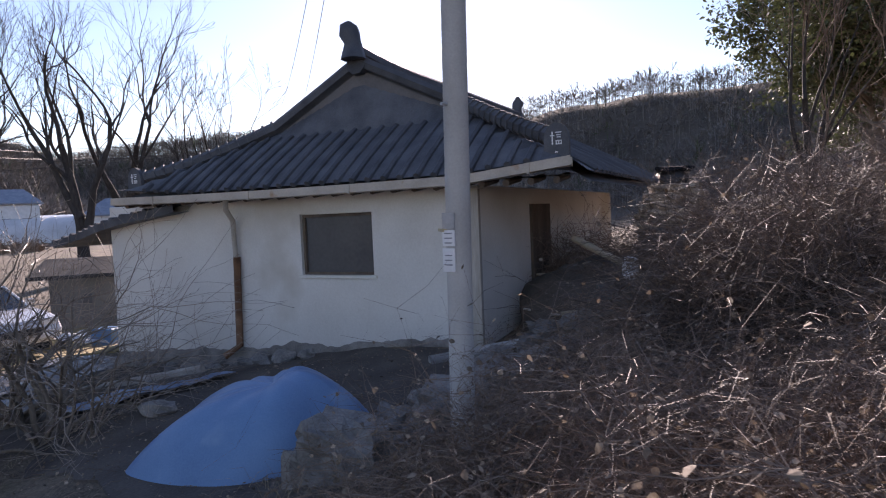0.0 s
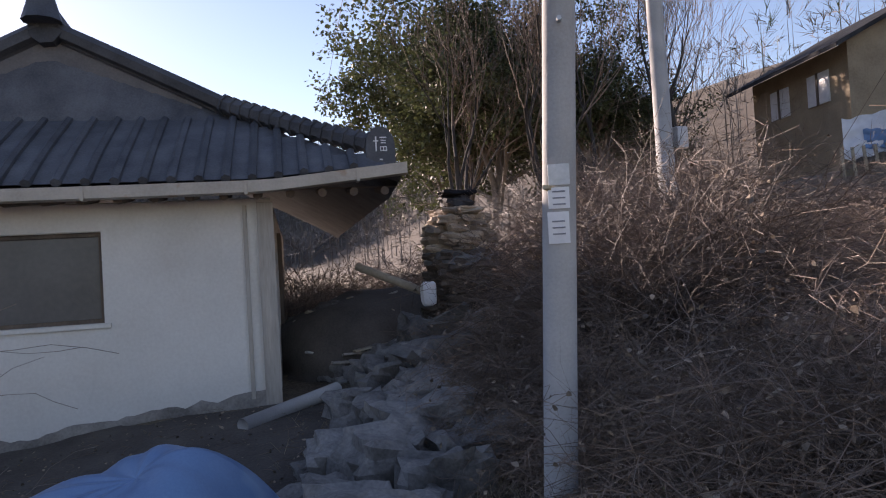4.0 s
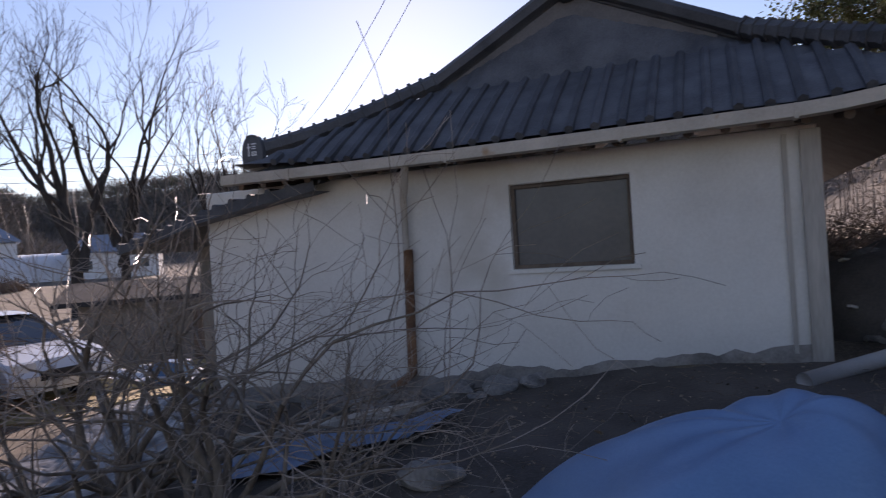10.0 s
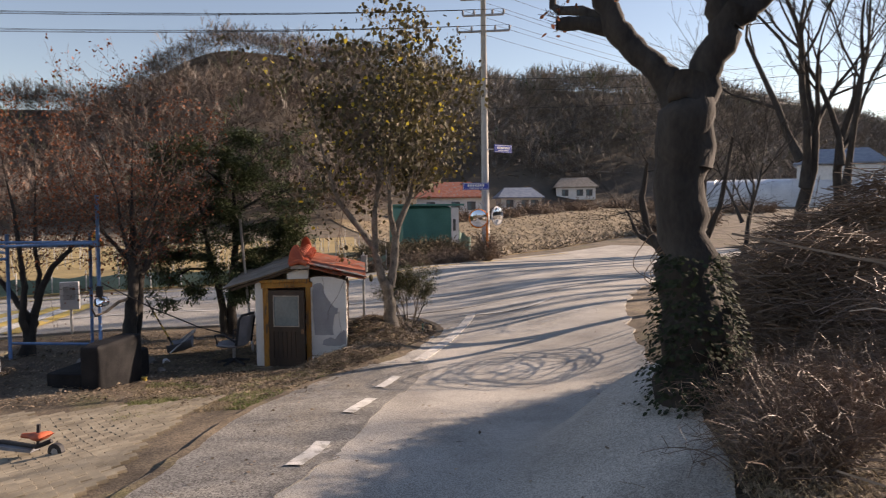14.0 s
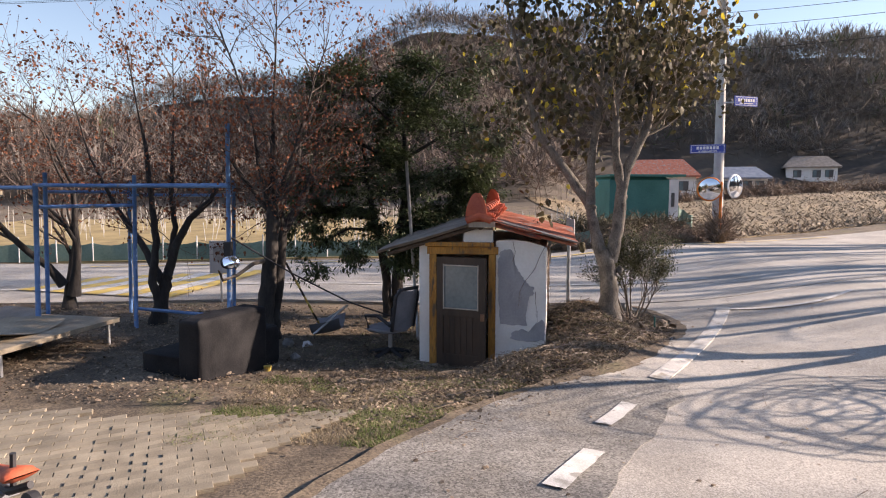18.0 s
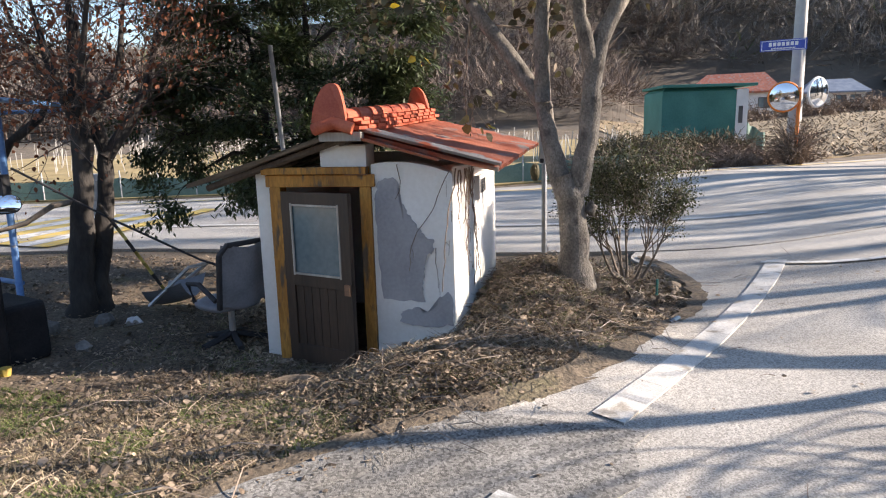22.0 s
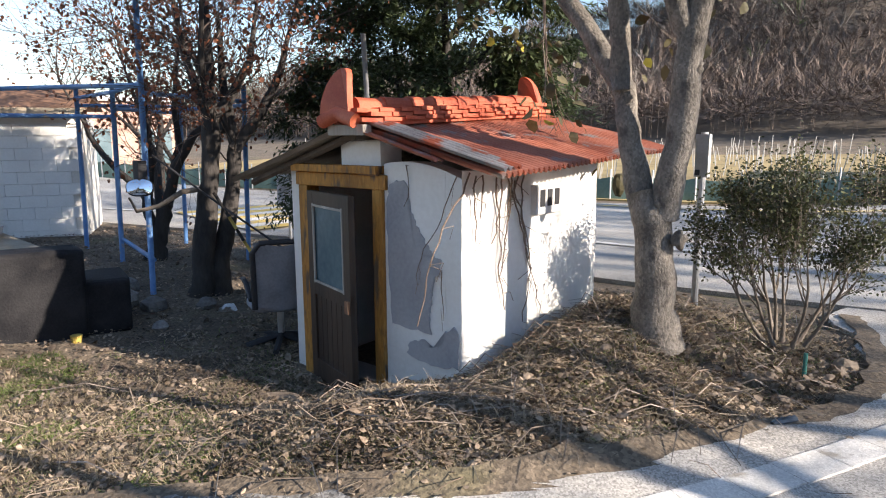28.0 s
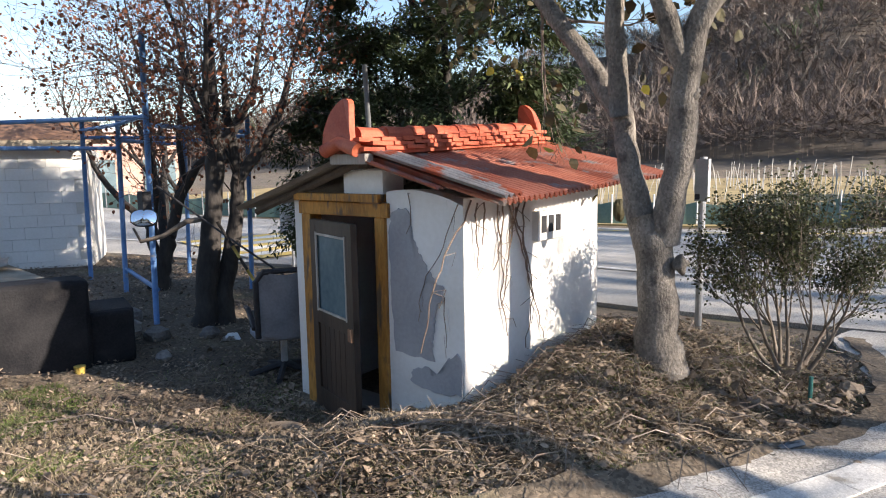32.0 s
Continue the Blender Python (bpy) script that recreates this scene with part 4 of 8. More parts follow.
for k in range(3):
    part("rafter", Mesh().tube([(0.05 - 0.8 * k, 0.0, 1.87 + 0.04 * k), (0.05 - 0.8 * k, -1.24, 1.48 + 0.04 * k)], 0.03, 6), "darkwood", shed)
part("board", Mesh().box(0.16, 0.02, 1.885, 0.08, 0.34, 0.07), "greywood", shed, "weathered board end under the ridge")
# red tiled ridge: three courses of flat tiles, round caps, and upright end tiles
rng = random.Random(4)
for c in range(3):
    for k in range(10 + (c + 1) % 2):
        for side in (-1, 1):
            x = 0.1 - 0.2 * k - 0.1 * (c % 2)
            part("ridge_tile", Mesh().box(x, 0.06 + side * (0.13 - 0.02 * c) - x * 0.06 - 0.06, 1.958 + 0.03 * c - TILT * x + rng.uniform(-0.004, 0.004), 0.198, 0.12, 0.028), "redpaint", shed)
for k in range(8):
    x = -0.02 - 0.25 * k
    part("cap_tile", Mesh().tube([(x + 0.12, -x * 0.06, 2.037 - TILT * x), (x - 0.14, -x * 0.06 + 0.01, 2.036 - TILT * x)], 0.066, 14), "redpaint", shed, smooth=False)
for x, s in ((0.15, 1.0), (-1.96, 0.86)):
    vs, n = [], 16
    for d in (-0.02, 0.03):
        for k in range(n):
            a = math.pi * k / (n - 1)
            vs.append((x + d + (1 if x > 0 else -1) * (0.05 - 0.09 * math.sin(a) ** 2), -x * 0.06 - 0.04 + 0.14 * s * math.copysign(abs(math.cos(a)) ** 0.8, math.cos(a)) * (1 - 0.25 * math.sin(a)), 2.0 - TILT * x + 0.3 * s * math.sin(a) ** 0.85))
    mb = Mesh().add(vs, [tuple(range(n)), tuple(reversed(range(n, 2 * n)))] + [(i, (i + 1) % n, n + (i + 1) % n, n + i) for i in range(n)])
    part("end_tile", mb, "redpaint", shed, "upright round-topped red end tile")
    part("foot_tile", Mesh().tube([(x + 0.07, -0.17 - x * 0.06, 1.95 - TILT * x), (x + 0.08, -x * 0.06, 2.0 - TILT * x), (x + 0.07, 0.15 - x * 0.06, 1.95 - TILT * x)], 0.048, 12), "redpaint", shed, "curved red tile at the ridge foot", smooth=True)
part("mortar_bed", Mesh().box(0, 0, 0, 2.12, 0.32, 0.05, pose(-0.92, 0.055, 1.985, 0, math.degrees(TILT), -3.2)), "redpaint", shed, "rough red-painted mortar under the ridge")

# ---- trees and shrubs ----
def grow(rng, base, d, length, radius, levels, out, tips, spread=0.6, droop=0.0, up=0.15, seg=4, kids=(3, 5), shrink=0.66, wig=0.18, min_r=0.003):
    """One limb and what grows from it. out: (points, radii) of limbs by level; tips: ends of the last twigs."""
    p, d = Vector(base), Vector(d).normalized()
    pts, rad = [p.copy()], [radius]
    end_r = max(min_r, radius * (0.45 if levels else 0.3))
    for i in range(seg):
        d = (d + Vector((rng.uniform(-wig, wig), rng.uniform(-wig, wig), rng.uniform(-wig, wig) + (up - droop * (i / seg)) * 0.5))).normalized()
        p = p + d * (length / seg)
        pts.append(p.copy())
        rad.append(lerp(radius, end_r, (i + 1) / seg))
    out.append((pts, rad, levels))
    if levels == 0:
        tips.append((pts[-1], d))
        tips.append((pts[-2], d))
        return
    n = rng.randint(*kids)
    for k in range(n):
        t = 1.0 if k == 0 else rng.uniform(0.35, 1.0)
        i = min(seg - 1, int(t * seg))
        q = pts[i].lerp(pts[i + 1], t * seg - i) if t < 1 else pts[-1]
        side = Vector((rng.gauss(0, 1), rng.gauss(0, 1), rng.gauss(0, 0.6)))
        side = (side - d * side.dot(d)).normalized()
        nd = (d * (1 - spread * 0.5) + side * spread * rng.uniform(0.6, 1.2)).normalized() if k else (d + side * spread * 0.35).normalized()
        grow(rng, q, nd, length * shrink * rng.uniform(0.75, 1.15), lerp(radius, end_r, t) * (0.85 if k == 0 else 0.62), levels - 1, out, tips, spread, droop, up, max(2, seg - 1 if levels < 3 else seg), kids, shrink, wig, min_r)


def tree(name, label, category, at, stems, bark, levels=4, spread=0.6, droop=0.0, up=0.15, kids=(3, 5), shrink=0.66, wig=0.18, seed=1, twig="twig",
         leaves=None, group="", min_r=0.003, thick=2):
    """stems: (offset, direction, length, radius). leaves: (material, count a tip, size, reach, chance)."""
    rng = random.Random(seed)
    x, y = at[:2]
    z = at[2] if len(at) > 2 else ground_z(x, y) - 0.05
    ob = thing(name, label, category, (x, y, z), group)
    out, tips = [], []
    for o, d, length, r in stems:
        grow(rng, Vector(o), d, length, r, levels, out, tips, spread, droop, up, 5, kids, shrink, wig, min_r)
    trunk, fine = Mesh(), Mesh()
    for pts, rad, lev in out:
        if lev >= levels - thick + 1:
            if lev == levels:
                rad = [rad[0] * 1.35] + rad[1:]
            trunk.tube(pts, rad, 9 if lev == levels else 6)
        else:
            fine.tube(pts, rad, 4 if lev > 0 else 3, cap=False)
    part("trunk", trunk, bark, ob, smooth=True)
    part("branchwork", fine, twig, ob)
    for spec in leaves or ():
        mat, count, size, reach, chance = spec
        mb = Mesh()
        for p, d in tips:
            if rng.random() > chance:
                continue
            for _ in range(count):
                q = p + Vector((rng.gauss(0, reach), rng.gauss(0, reach), rng.gauss(0, reach)))
                (mb.sliver if mat in ("evergreen", "boxleaf") else mb.leaf)(q, size * rng.uniform(0.6, 1.3), (rng.gauss(0, 1), rng.gauss(0, 1), rng.gauss(-0.4, 0.7)), (rng.gauss(0, 0.6), rng.gauss(0, 0.6), 1), 0.34)
        part("crown", mb, mat, ob, {"yellowleaf": "few yellow leaves", "rustleaf": "withered russet leaves"}.get(mat, ""))
    return ob


def thicket(name, label, category, spots, count, height, lean, mat, seed, r=0.004, curl=0.5, forks=4, leaves=0, far=False):
    """A mass of bent, forked twigs springing from the spots (x, y, spread); far ones as thin strips."""
    rng = random.Random(seed)
    mb, dead = Mesh(), Mesh()
    for _ in range(count):
        x, y, s = rng.choice(spots)
        a, q = rng.uniform(0, 6.283), s * math.sqrt(rng.random())
        bx, by = x + q * math.cos(a), y + q * math.sin(a)
        p = Vector((bx, by, ground_z(bx, by) - 0.03))
        d = Vector((rng.gauss(0, lean), rng.gauss(0, lean), 1)).normalized()
        h = height * rng.uniform(0.45, 1.1)
        pts = [p.copy()]
        bend = Vector((0, 0, 0))
        for k in range(8):
            bend = bend * 0.5 + Vector((rng.gauss(0, curl * 0.36), rng.gauss(0, curl * 0.36), rng.gauss(-0.05 * curl * k, 0.16)))
            d = (d + bend).normalized()
            p = p + d * h / 8
            pts.append(p.copy())
        turn = Vector((rng.gauss(0, 1), rng.gauss(0, 1), rng.gauss(0, 0.5)))
        if far:
            mb.strand(pts[::2], [r * (1.7 - 0.3 * k) for k in range(5)], turn)
        else:
            mb.strand(pts, [r * (1.6 - 0.14 * k) for k in range(9)], turn)
        if rng.random() * count < leaves:
            for q in pts[2:]:
                dead.leaf(q, rng.uniform(0.02, 0.045), (rng.gauss(0, 1), rng.gauss(0, 1), -0.5), (rng.gauss(0, 1), rng.gauss(0, 1), 1))
        for _ in range(forks):
            i = rng.randint(1, 7)
            b = pts[i]
            e = (Vector((rng.gauss(0, 1), rng.gauss(0, 1), rng.gauss(0.25, 0.7)))).normalized() * h * rng.uniform(0.06, 0.24)
            m = b + e * 0.5 + Vector((rng.gauss(0, 0.025), rng.gauss(0, 0.025), rng.gauss(0, 0.025)))
            mb.strand([b, m, b + e], [r * 0.85, r * 0.65, r * 0.3], turn)
    if leaves:
        tagged(part("withered_leaves", dead, "deadleaf"), "small withered leaves clinging to the brambles", "leaves", kind="stuff")
    return tagged(part(name, mb, mat), label, category, kind="stuff")


V = Vector


def hand_tree(name, label, at, limbs, bark, seed, twigs, twig_mat, leaves=None, lev=2, thin=1.0, gnarl=0.16):
    """limbs: (points, radii) in metres from the base; twigs: (limb, from, count, length, radius, spread)."""
    rng = random.Random(seed)
    ob = thing(name, label, "tree", at)
    trunk = Mesh()
    for pts, rad in limbs:
        fine_p, fine_r = [], []
        for i in range(len(pts) - 1):
            for k in range(4):
                t = k / 4
                q = V(pts[i]).lerp(V(pts[i + 1]), t)
                j = rad[i] * gnarl
                fine_p.append(q + V((rng.uniform(-j, j), rng.uniform(-j, j), 0)))
                fine_r.append(lerp(rad[i], rad[i + 1], t) * thin * rng.uniform(1 - gnarl * 0.5, 1 + gnarl * 0.6))
        trunk.tube(fine_p + [V(pts[-1])], fine_r + [rad[-1]], 12)
    part("trunk", trunk, bark, ob, smooth=True)
    out, tips = [], []
    for limb, frm, count, length, radius, spread, up in twigs:
        pts = [V(p) for p in limbs[limb][0]]
        for _ in range(count):
            t = rng.uniform(frm, 1.0) * (len(pts) - 1)
            i = min(len(pts) - 2, int(t))
            d = (pts[i + 1] - pts[i]).normalized()
            side = V((rng.gauss(0, 1), rng.gauss(0, 1), rng.gauss(0, 0.7)))
            grow(rng, pts[i].lerp(pts[i + 1], t - i), d * 0.6 + side.normalized() * spread, length * rng.uniform(0.6, 1.2), radius, lev, out, tips, 0.6, 0.05, up, 4, (3, 4), 0.66, 0.2, 0.0025)
    fine = Mesh()
    for pts, rad, lv in out:
        fine.tube(pts, rad, 5 if lv == lev else 3, cap=False)
    part("branchwork", fine, twig_mat, ob)
    for mat, count, size, reach, chance in leaves or ():
        mb = Mesh()
        for p, d in tips:
            if rng.random() < chance:
                for _ in range(count):
                    q = p + V((rng.gauss(0, reach), rng.gauss(0, reach), rng.gauss(0, reach)))
                    if mat == "conifer":
                        mb.sliver(p + V((rng.gauss(0, reach), rng.gauss(0, reach), rng.gauss(0, reach * 0.45))), size * rng.uniform(0.6, 1.3), d * 0.7 + V((rng.gauss(0, 0.6), rng.gauss(0, 0.6), rng.gauss(-0.25, 0.25))), (rng.gauss(0, 0.3), rng.gauss(0, 0.3), 1), 0.17)
                    else:
                        mb.leaf(q, size * rng.uniform(0.6, 1.3), (rng.gauss(0, 0.6), rng.gauss(0, 0.6), rng.gauss(-0.9, 0.5)), (rng.gauss(0, 0.8), rng.gauss(0, 0.8), 0.6), 0.36)
        part("crown", mb, mat, ob, {"yellowleaf": "few yellow leaves", "rustleaf": "withered russet leaves", "olive": "drooping olive-brown leaves"}.get(mat, ""))
    return ob


# road-side trees by the shed
hand_tree("tree", "forked grey-barked magnolia with drooping olive and yellow leaves", (-18.8, 6.5, ground_z(-18.8, 6.5) - 0.06),
          [([(0, 0, 0), (0.03, -0.02, 0.35), (0.02, -0.05, 0.8), (0.0, -0.12, 1.0)], [0.18, 0.125, 0.125, 0.105]),
           ([(0, -0.1, 0.85), (-0.02, -0.24, 1.3), (-0.05, -0.3, 1.65), (-0.1, -0.62, 2.1), (-0.1, -1.0, 2.6), (-0.1, -1.25, 3.4)], [0.1, 0.078, 0.072, 0.065, 0.05, 0.025]),
           ([(0, 0.0, 0.85), (0.02, 0.08, 1.3), (0.04, 0.12, 1.9), (0.06, 0.2, 2.2), (0.05, 0.45, 2.7), (0.0, 0.6, 3.6)], [0.1, 0.085, 0.082, 0.07, 0.055, 0.025]),
           ([(0.0, -0.3, 1.65), (0.08, -0.32, 2.2), (0.15, -0.25, 2.9), (0.2, -0.2, 3.7)], [0.07, 0.06, 0.045, 0.02]),
           ([(0.04, 0.12, 1.9), (0.2, 0.0, 2.3), (0.35, -0.05, 3.0), (0.45, 0.1, 3.7)], [0.07, 0.055, 0.04, 0.02]),
           ([(0.05, 0.2, 2.2), (-0.2, 0.45, 2.6), (-0.5, 0.7, 3.2)], [0.06, 0.045, 0.022]),
           ([(-0.1, -1.25, 3.4), (-0.1, -1.45, 4.2), (0.0, -1.6, 5.0)], [0.025, 0.02, 0.008]),
           ([(0.0, 0.6, 3.6), (-0.1, 0.85, 4.4), (0.0, 1.05, 5.2)], [0.025, 0.02, 0.008]),
           ([(0.2, -0.2, 3.7), (0.25, -0.1, 4.6), (0.2, 0.1, 5.4)], [0.02, 0.018, 0.008]),
           ([(0.45, 0.1, 3.7), (0.65, 0.3, 4.5), (0.7, 0.4, 5.1)], [0.02, 0.016, 0.008]),
           ([(-0.5, 0.7, 3.2), (-0.75, 1.1, 4.0), (-0.9, 1.35, 4.8)], [0.022, 0.018, 0.008])],
          "palebark", 11, [(6, 0.1, 13, 0.7, 0.01, 0.8, 0.2), (7, 0.1, 13, 0.7, 0.01, 0.8, 0.2), (8, 0.1, 13, 0.7, 0.01, 0.8, 0.2), (9, 0.1, 11, 0.7, 0.01, 0.8, 0.2), (10, 0.1, 11, 0.7, 0.01, 0.8, 0.2), (1, 0.68, 13, 0.85, 0.014, 0.8, 0.2), (2, 0.68, 13, 0.85, 0.014, 0.8, 0.2), (3, 0.5, 9, 0.8, 0.012, 0.8, 0.2), (4, 0.5, 9, 0.8, 0.012, 0.8, 0.2), (5, 0.5, 8, 0.8, 0.012, 0.8, 0.2)], "bark",
          [("olive", 3, 0.1, 0.11, 0.7), ("yellowleaf", 1, 0.09, 0.12, 0.14), ("deadleaf", 1, 0.09, 0.1, 0.12)], gnarl=0.1)
hand_tree("conifer_tree", "dark evergreen yew tree behind the shed", (-20.9, 3.2, ground_z(-20.9, 3.2) - 0.05),
          [([(0, 0, 0), (0.02, 0.02, 0.81), (0.0, 0.1, 1.6), (0.0, 0.15, 2.64), (0, 0.1, 3.68)], [0.13, 0.095, 0.08, 0.05, 0.02]),
           ([(0.1, -0.16, 0), (0.08, -0.2, 0.9), (0.05, -0.4, 1.76), (0.05, -0.6, 3.04)], [0.09, 0.075, 0.06, 0.02]),
           ([(0, 0.0, 1.56), (0.1, 0.45, 1.76), (0.1, 0.8, 1.76)], [0.04, 0.03, 0.012]),
           ([(0, -0.3, 1.57), (0.3, -0.8, 1.62), (0.45, -1.4, 1.3)], [0.035, 0.022, 0.01]),
           ([(0, 0.1, 1.76), (-0.1, 0.55, 2.0), (0.0, 0.95, 2.0)], [0.04, 0.03, 0.012]),
           ([(0, -0.4, 1.76), (0.2, -1.1, 1.92), (0.2, -1.6, 1.84)], [0.04, 0.03, 0.012]),
           ([(0, 0.1, 1.71), (0.7, 0.2, 1.76), (1.2, 0.1, 1.68)], [0.035, 0.025, 0.012]),
           ([(0, 0.1, 2.4), (0.3, 0.9, 2.64), (0.2, 1.3, 2.64)], [0.035, 0.025, 0.012]),
           ([(0.05, -0.5, 2.4), (0.3, -1.0, 2.64), (0.3, -1.3, 2.72)], [0.035, 0.025, 0.012]),
           ([(0, 0.1, 2.8), (0.2, 0.8, 3.2), (0.1, 1.4, 3.36)], [0.035, 0.025, 0.012]),
           ([(0, -0.2, 2.88), (0.1, -0.9, 3.2), (0.0, -1.7, 3.28)], [0.035, 0.025, 0.012]),
           ([(0, 0.1, 3.36), (0.1, 0.5, 3.92), (0.1, 0.8, 4.32)], [0.03, 0.02, 0.01]),
           ([(0, 0.0, 3.36), (0.1, -0.5, 3.84), (0.1, -0.9, 4.16)], [0.03, 0.02, 0.01])],
          "blackbark", 21, [(k, 0.3 if k > 1 else 0.55, (8 if k != 3 else 3) if k > 1 else 12, 0.5, 0.011, 0.9, 0.0) for k in range(13)], "blackbark", [("conifer", 44, 0.085, 0.1, 0.75)])
hand_tree("tree", "bare twin-stemmed plum tree with a few russet leaves", (-18.9, 1.5, ground_z(-18.9, 1.5) - 0.05),
          [([(0.05, -0.04, 0.0), (0.02, -0.01, 0.3), (0.0, 0.0, 0.72), (-0.08, 0.06, 1.3), (-0.11, 0.08, 1.77), (-0.11, 0.08, 2.05), (-0.11, 0.11, 2.6), (-0.14, 0.1, 3.3)], [0.17, 0.125, 0.12, 0.095, 0.1, 0.085, 0.055, 0.02]),
           ([(-0.12, 0.02, 0.0), (-0.15, 0.04, 0.35), (-0.22, 0.08, 0.76), (-0.32, 0.12, 1.24), (-0.36, 0.14, 1.71), (-0.32, 0.05, 2.34), (-0.34, 0.0, 3.1)], [0.15, 0.11, 0.1, 0.08, 0.075, 0.05, 0.02]),
           ([(-0.11, 0.08, 1.95), (-0.03, 0.02, 2.22), (0.05, -0.06, 2.65), (0.12, -0.1, 3.2)], [0.06, 0.05, 0.035, 0.015]),
           ([(-0.13, 0.09, 1.95), (-0.3, 0.22, 2.23), (-0.45, 0.36, 2.58), (-0.54, 0.42, 3.2)], [0.065, 0.055, 0.04, 0.015]),
           ([(-0.34, 0.16, 1.65), (-0.58, 0.36, 2.06), (-0.74, 0.5, 2.48), (-0.86, 0.62, 3.1)], [0.07, 0.055, 0.04, 0.015]),
           ([(-0.1, 0.1, 2.0), (0.16, 0.38, 2.5), (0.3, 0.66, 3.2)], [0.05, 0.035, 0.015]),
           ([(-0.3, 0.06, 1.85), (-0.4, -0.42, 2.4), (-0.5, -0.85, 3.0)], [0.05, 0.035, 0.018]),
           ([(-0.14, 0.1, 3.3), (-0.15, 0.15, 4.1), (-0.1, 0.2, 4.8)], [0.02, 0.015, 0.007]),
           ([(0.12, -0.1, 3.2), (0.3, -0.3, 4.0), (0.4, -0.5, 4.6)], [0.015, 0.013, 0.007]),
           ([(-0.54, 0.42, 3.2), (-0.7, 0.6, 4.0), (-0.8, 0.8, 4.6)], [0.015, 0.013, 0.007]),
           ([(-0.86, 0.62, 3.1), (-1.1, 0.8, 4.1)], [0.015, 0.008]),
           ([(-0.5, -0.85, 3.0), (-0.6, -1.2, 4.0)], [0.018, 0.008])],
          "blackbark", 31, [(k, 0.55 if k < 2 else 0.3, 15 if k < 7 else 10, 0.72, 0.009, 0.8, 0.08) for k in range(12)], "plumtwig", [("rustleaf", 2, 0.05, 0.07, 0.55)], gnarl=0.12)
hand_tree("tree", "bare leaning plum tree with withered russet leaves", (-19.45, -0.45, ground_z(-19.45, -0.45) - 0.05),
          [([(0.0, 0.0, 0.0), (-0.03, 0.02, 0.25), (-0.09, 0.05, 0.5), (-0.16, 0.1, 0.8)], [0.16, 0.12, 0.105, 0.09]),
           ([(-0.06, 0.03, 0.35), (0.05, -0.04, 0.72), (-0.04, 0.0, 1.36), (-0.04, -0.06, 2.05), (-0.05, -0.12, 2.85), (0.0, -0.2, 3.4)], [0.08, 0.065, 0.055, 0.045, 0.03, 0.012]),
           ([(-0.16, 0.1, 0.76), (-0.27, 0.2, 1.28), (-0.46, 0.36, 1.7), (-0.73, 0.6, 2.0), (-0.95, 0.75, 2.5)], [0.08, 0.065, 0.055, 0.04, 0.015]),
           ([(-0.2, 0.13, 1.1), (-0.37, 0.16, 1.56), (-0.36, 0.1, 2.05), (-0.47, 0.1, 2.75), (-0.57, 0.1, 3.4)], [0.05, 0.045, 0.035, 0.025, 0.012]),
           ([(-0.1, 0.05, 0.7), (-0.35, -0.4, 1.3), (-0.5, -0.9, 1.9), (-0.5, -1.3, 2.7)], [0.07, 0.05, 0.035, 0.016]),
           ([(0.0, -0.2, 3.4), (0.1, -0.3, 4.4)], [0.012, 0.007]),
           ([(-0.57, 0.1, 3.4), (-0.6, 0.1, 4.4)], [0.012, 0.007]),
           ([(-0.5, -1.3, 2.7), (-0.5, -1.6, 3.8)], [0.016, 0.007])],
          "blackbark", 41, [(1, 0.35, 17, 0.7, 0.008, 0.8, 0.08), (2, 0.5, 13, 0.65, 0.008, 0.8, 0.08), (3, 0.3, 16, 0.7, 0.008, 0.8, 0.08), (4, 0.4, 15, 0.7, 0.008, 0.8, 0.08), (5, 0.1, 9, 0.6, 0.007, 0.8, 0.08), (6, 0.1, 9, 0.6, 0.007, 0.8, 0.08), (7, 0.1, 9, 0.6, 0.007, 0.8, 0.08)], "plumtwig", [("rustleaf", 2, 0.05, 0.07, 0.6)], gnarl=0.12)
tree("tree", "low spreading plum tree with withered russet leaves", "tree", (-21.0, -2.9), [((0, 0, 0), (0, -0.3, 1), 1.3, 0.12), ((0, 0.1, 0.3), (0.1, 0.45, 1), 2.1, 0.09), ((0, -0.1, 0.5), (0.2, -0.4, 1), 2.1, 0.075)],
     "blackbark", 4, 0.76, 0.04, 0.2, (3, 5), 0.73, 0.32, 43, "plumtwig", [("rustleaf", 2, 0.06, 0.09, 0.8)], min_r=0.003)
tree("shrub", "small-leaved evergreen box shrub at the lane corner", "shrub", (-19.98, 7.08, -0.84), [((rx, ry, 0), (rx * 4.4, ry * 4.4, 1), 0.64, 0.015) for rx, ry in ((0, 0), (0.1, 0.08), (-0.1, 0.1), (0.06, -0.12), (-0.12, -0.08), (0.02, 0.15), (0.13, -0.04), (-0.03, -0.05))],
     "bark", 3, 0.48, 0, 0.25, (4, 5), 0.66, 0.16, 51, "bark", [("boxleaf", 15, 0.028, 0.045, 0.8)], min_r=0.0025)
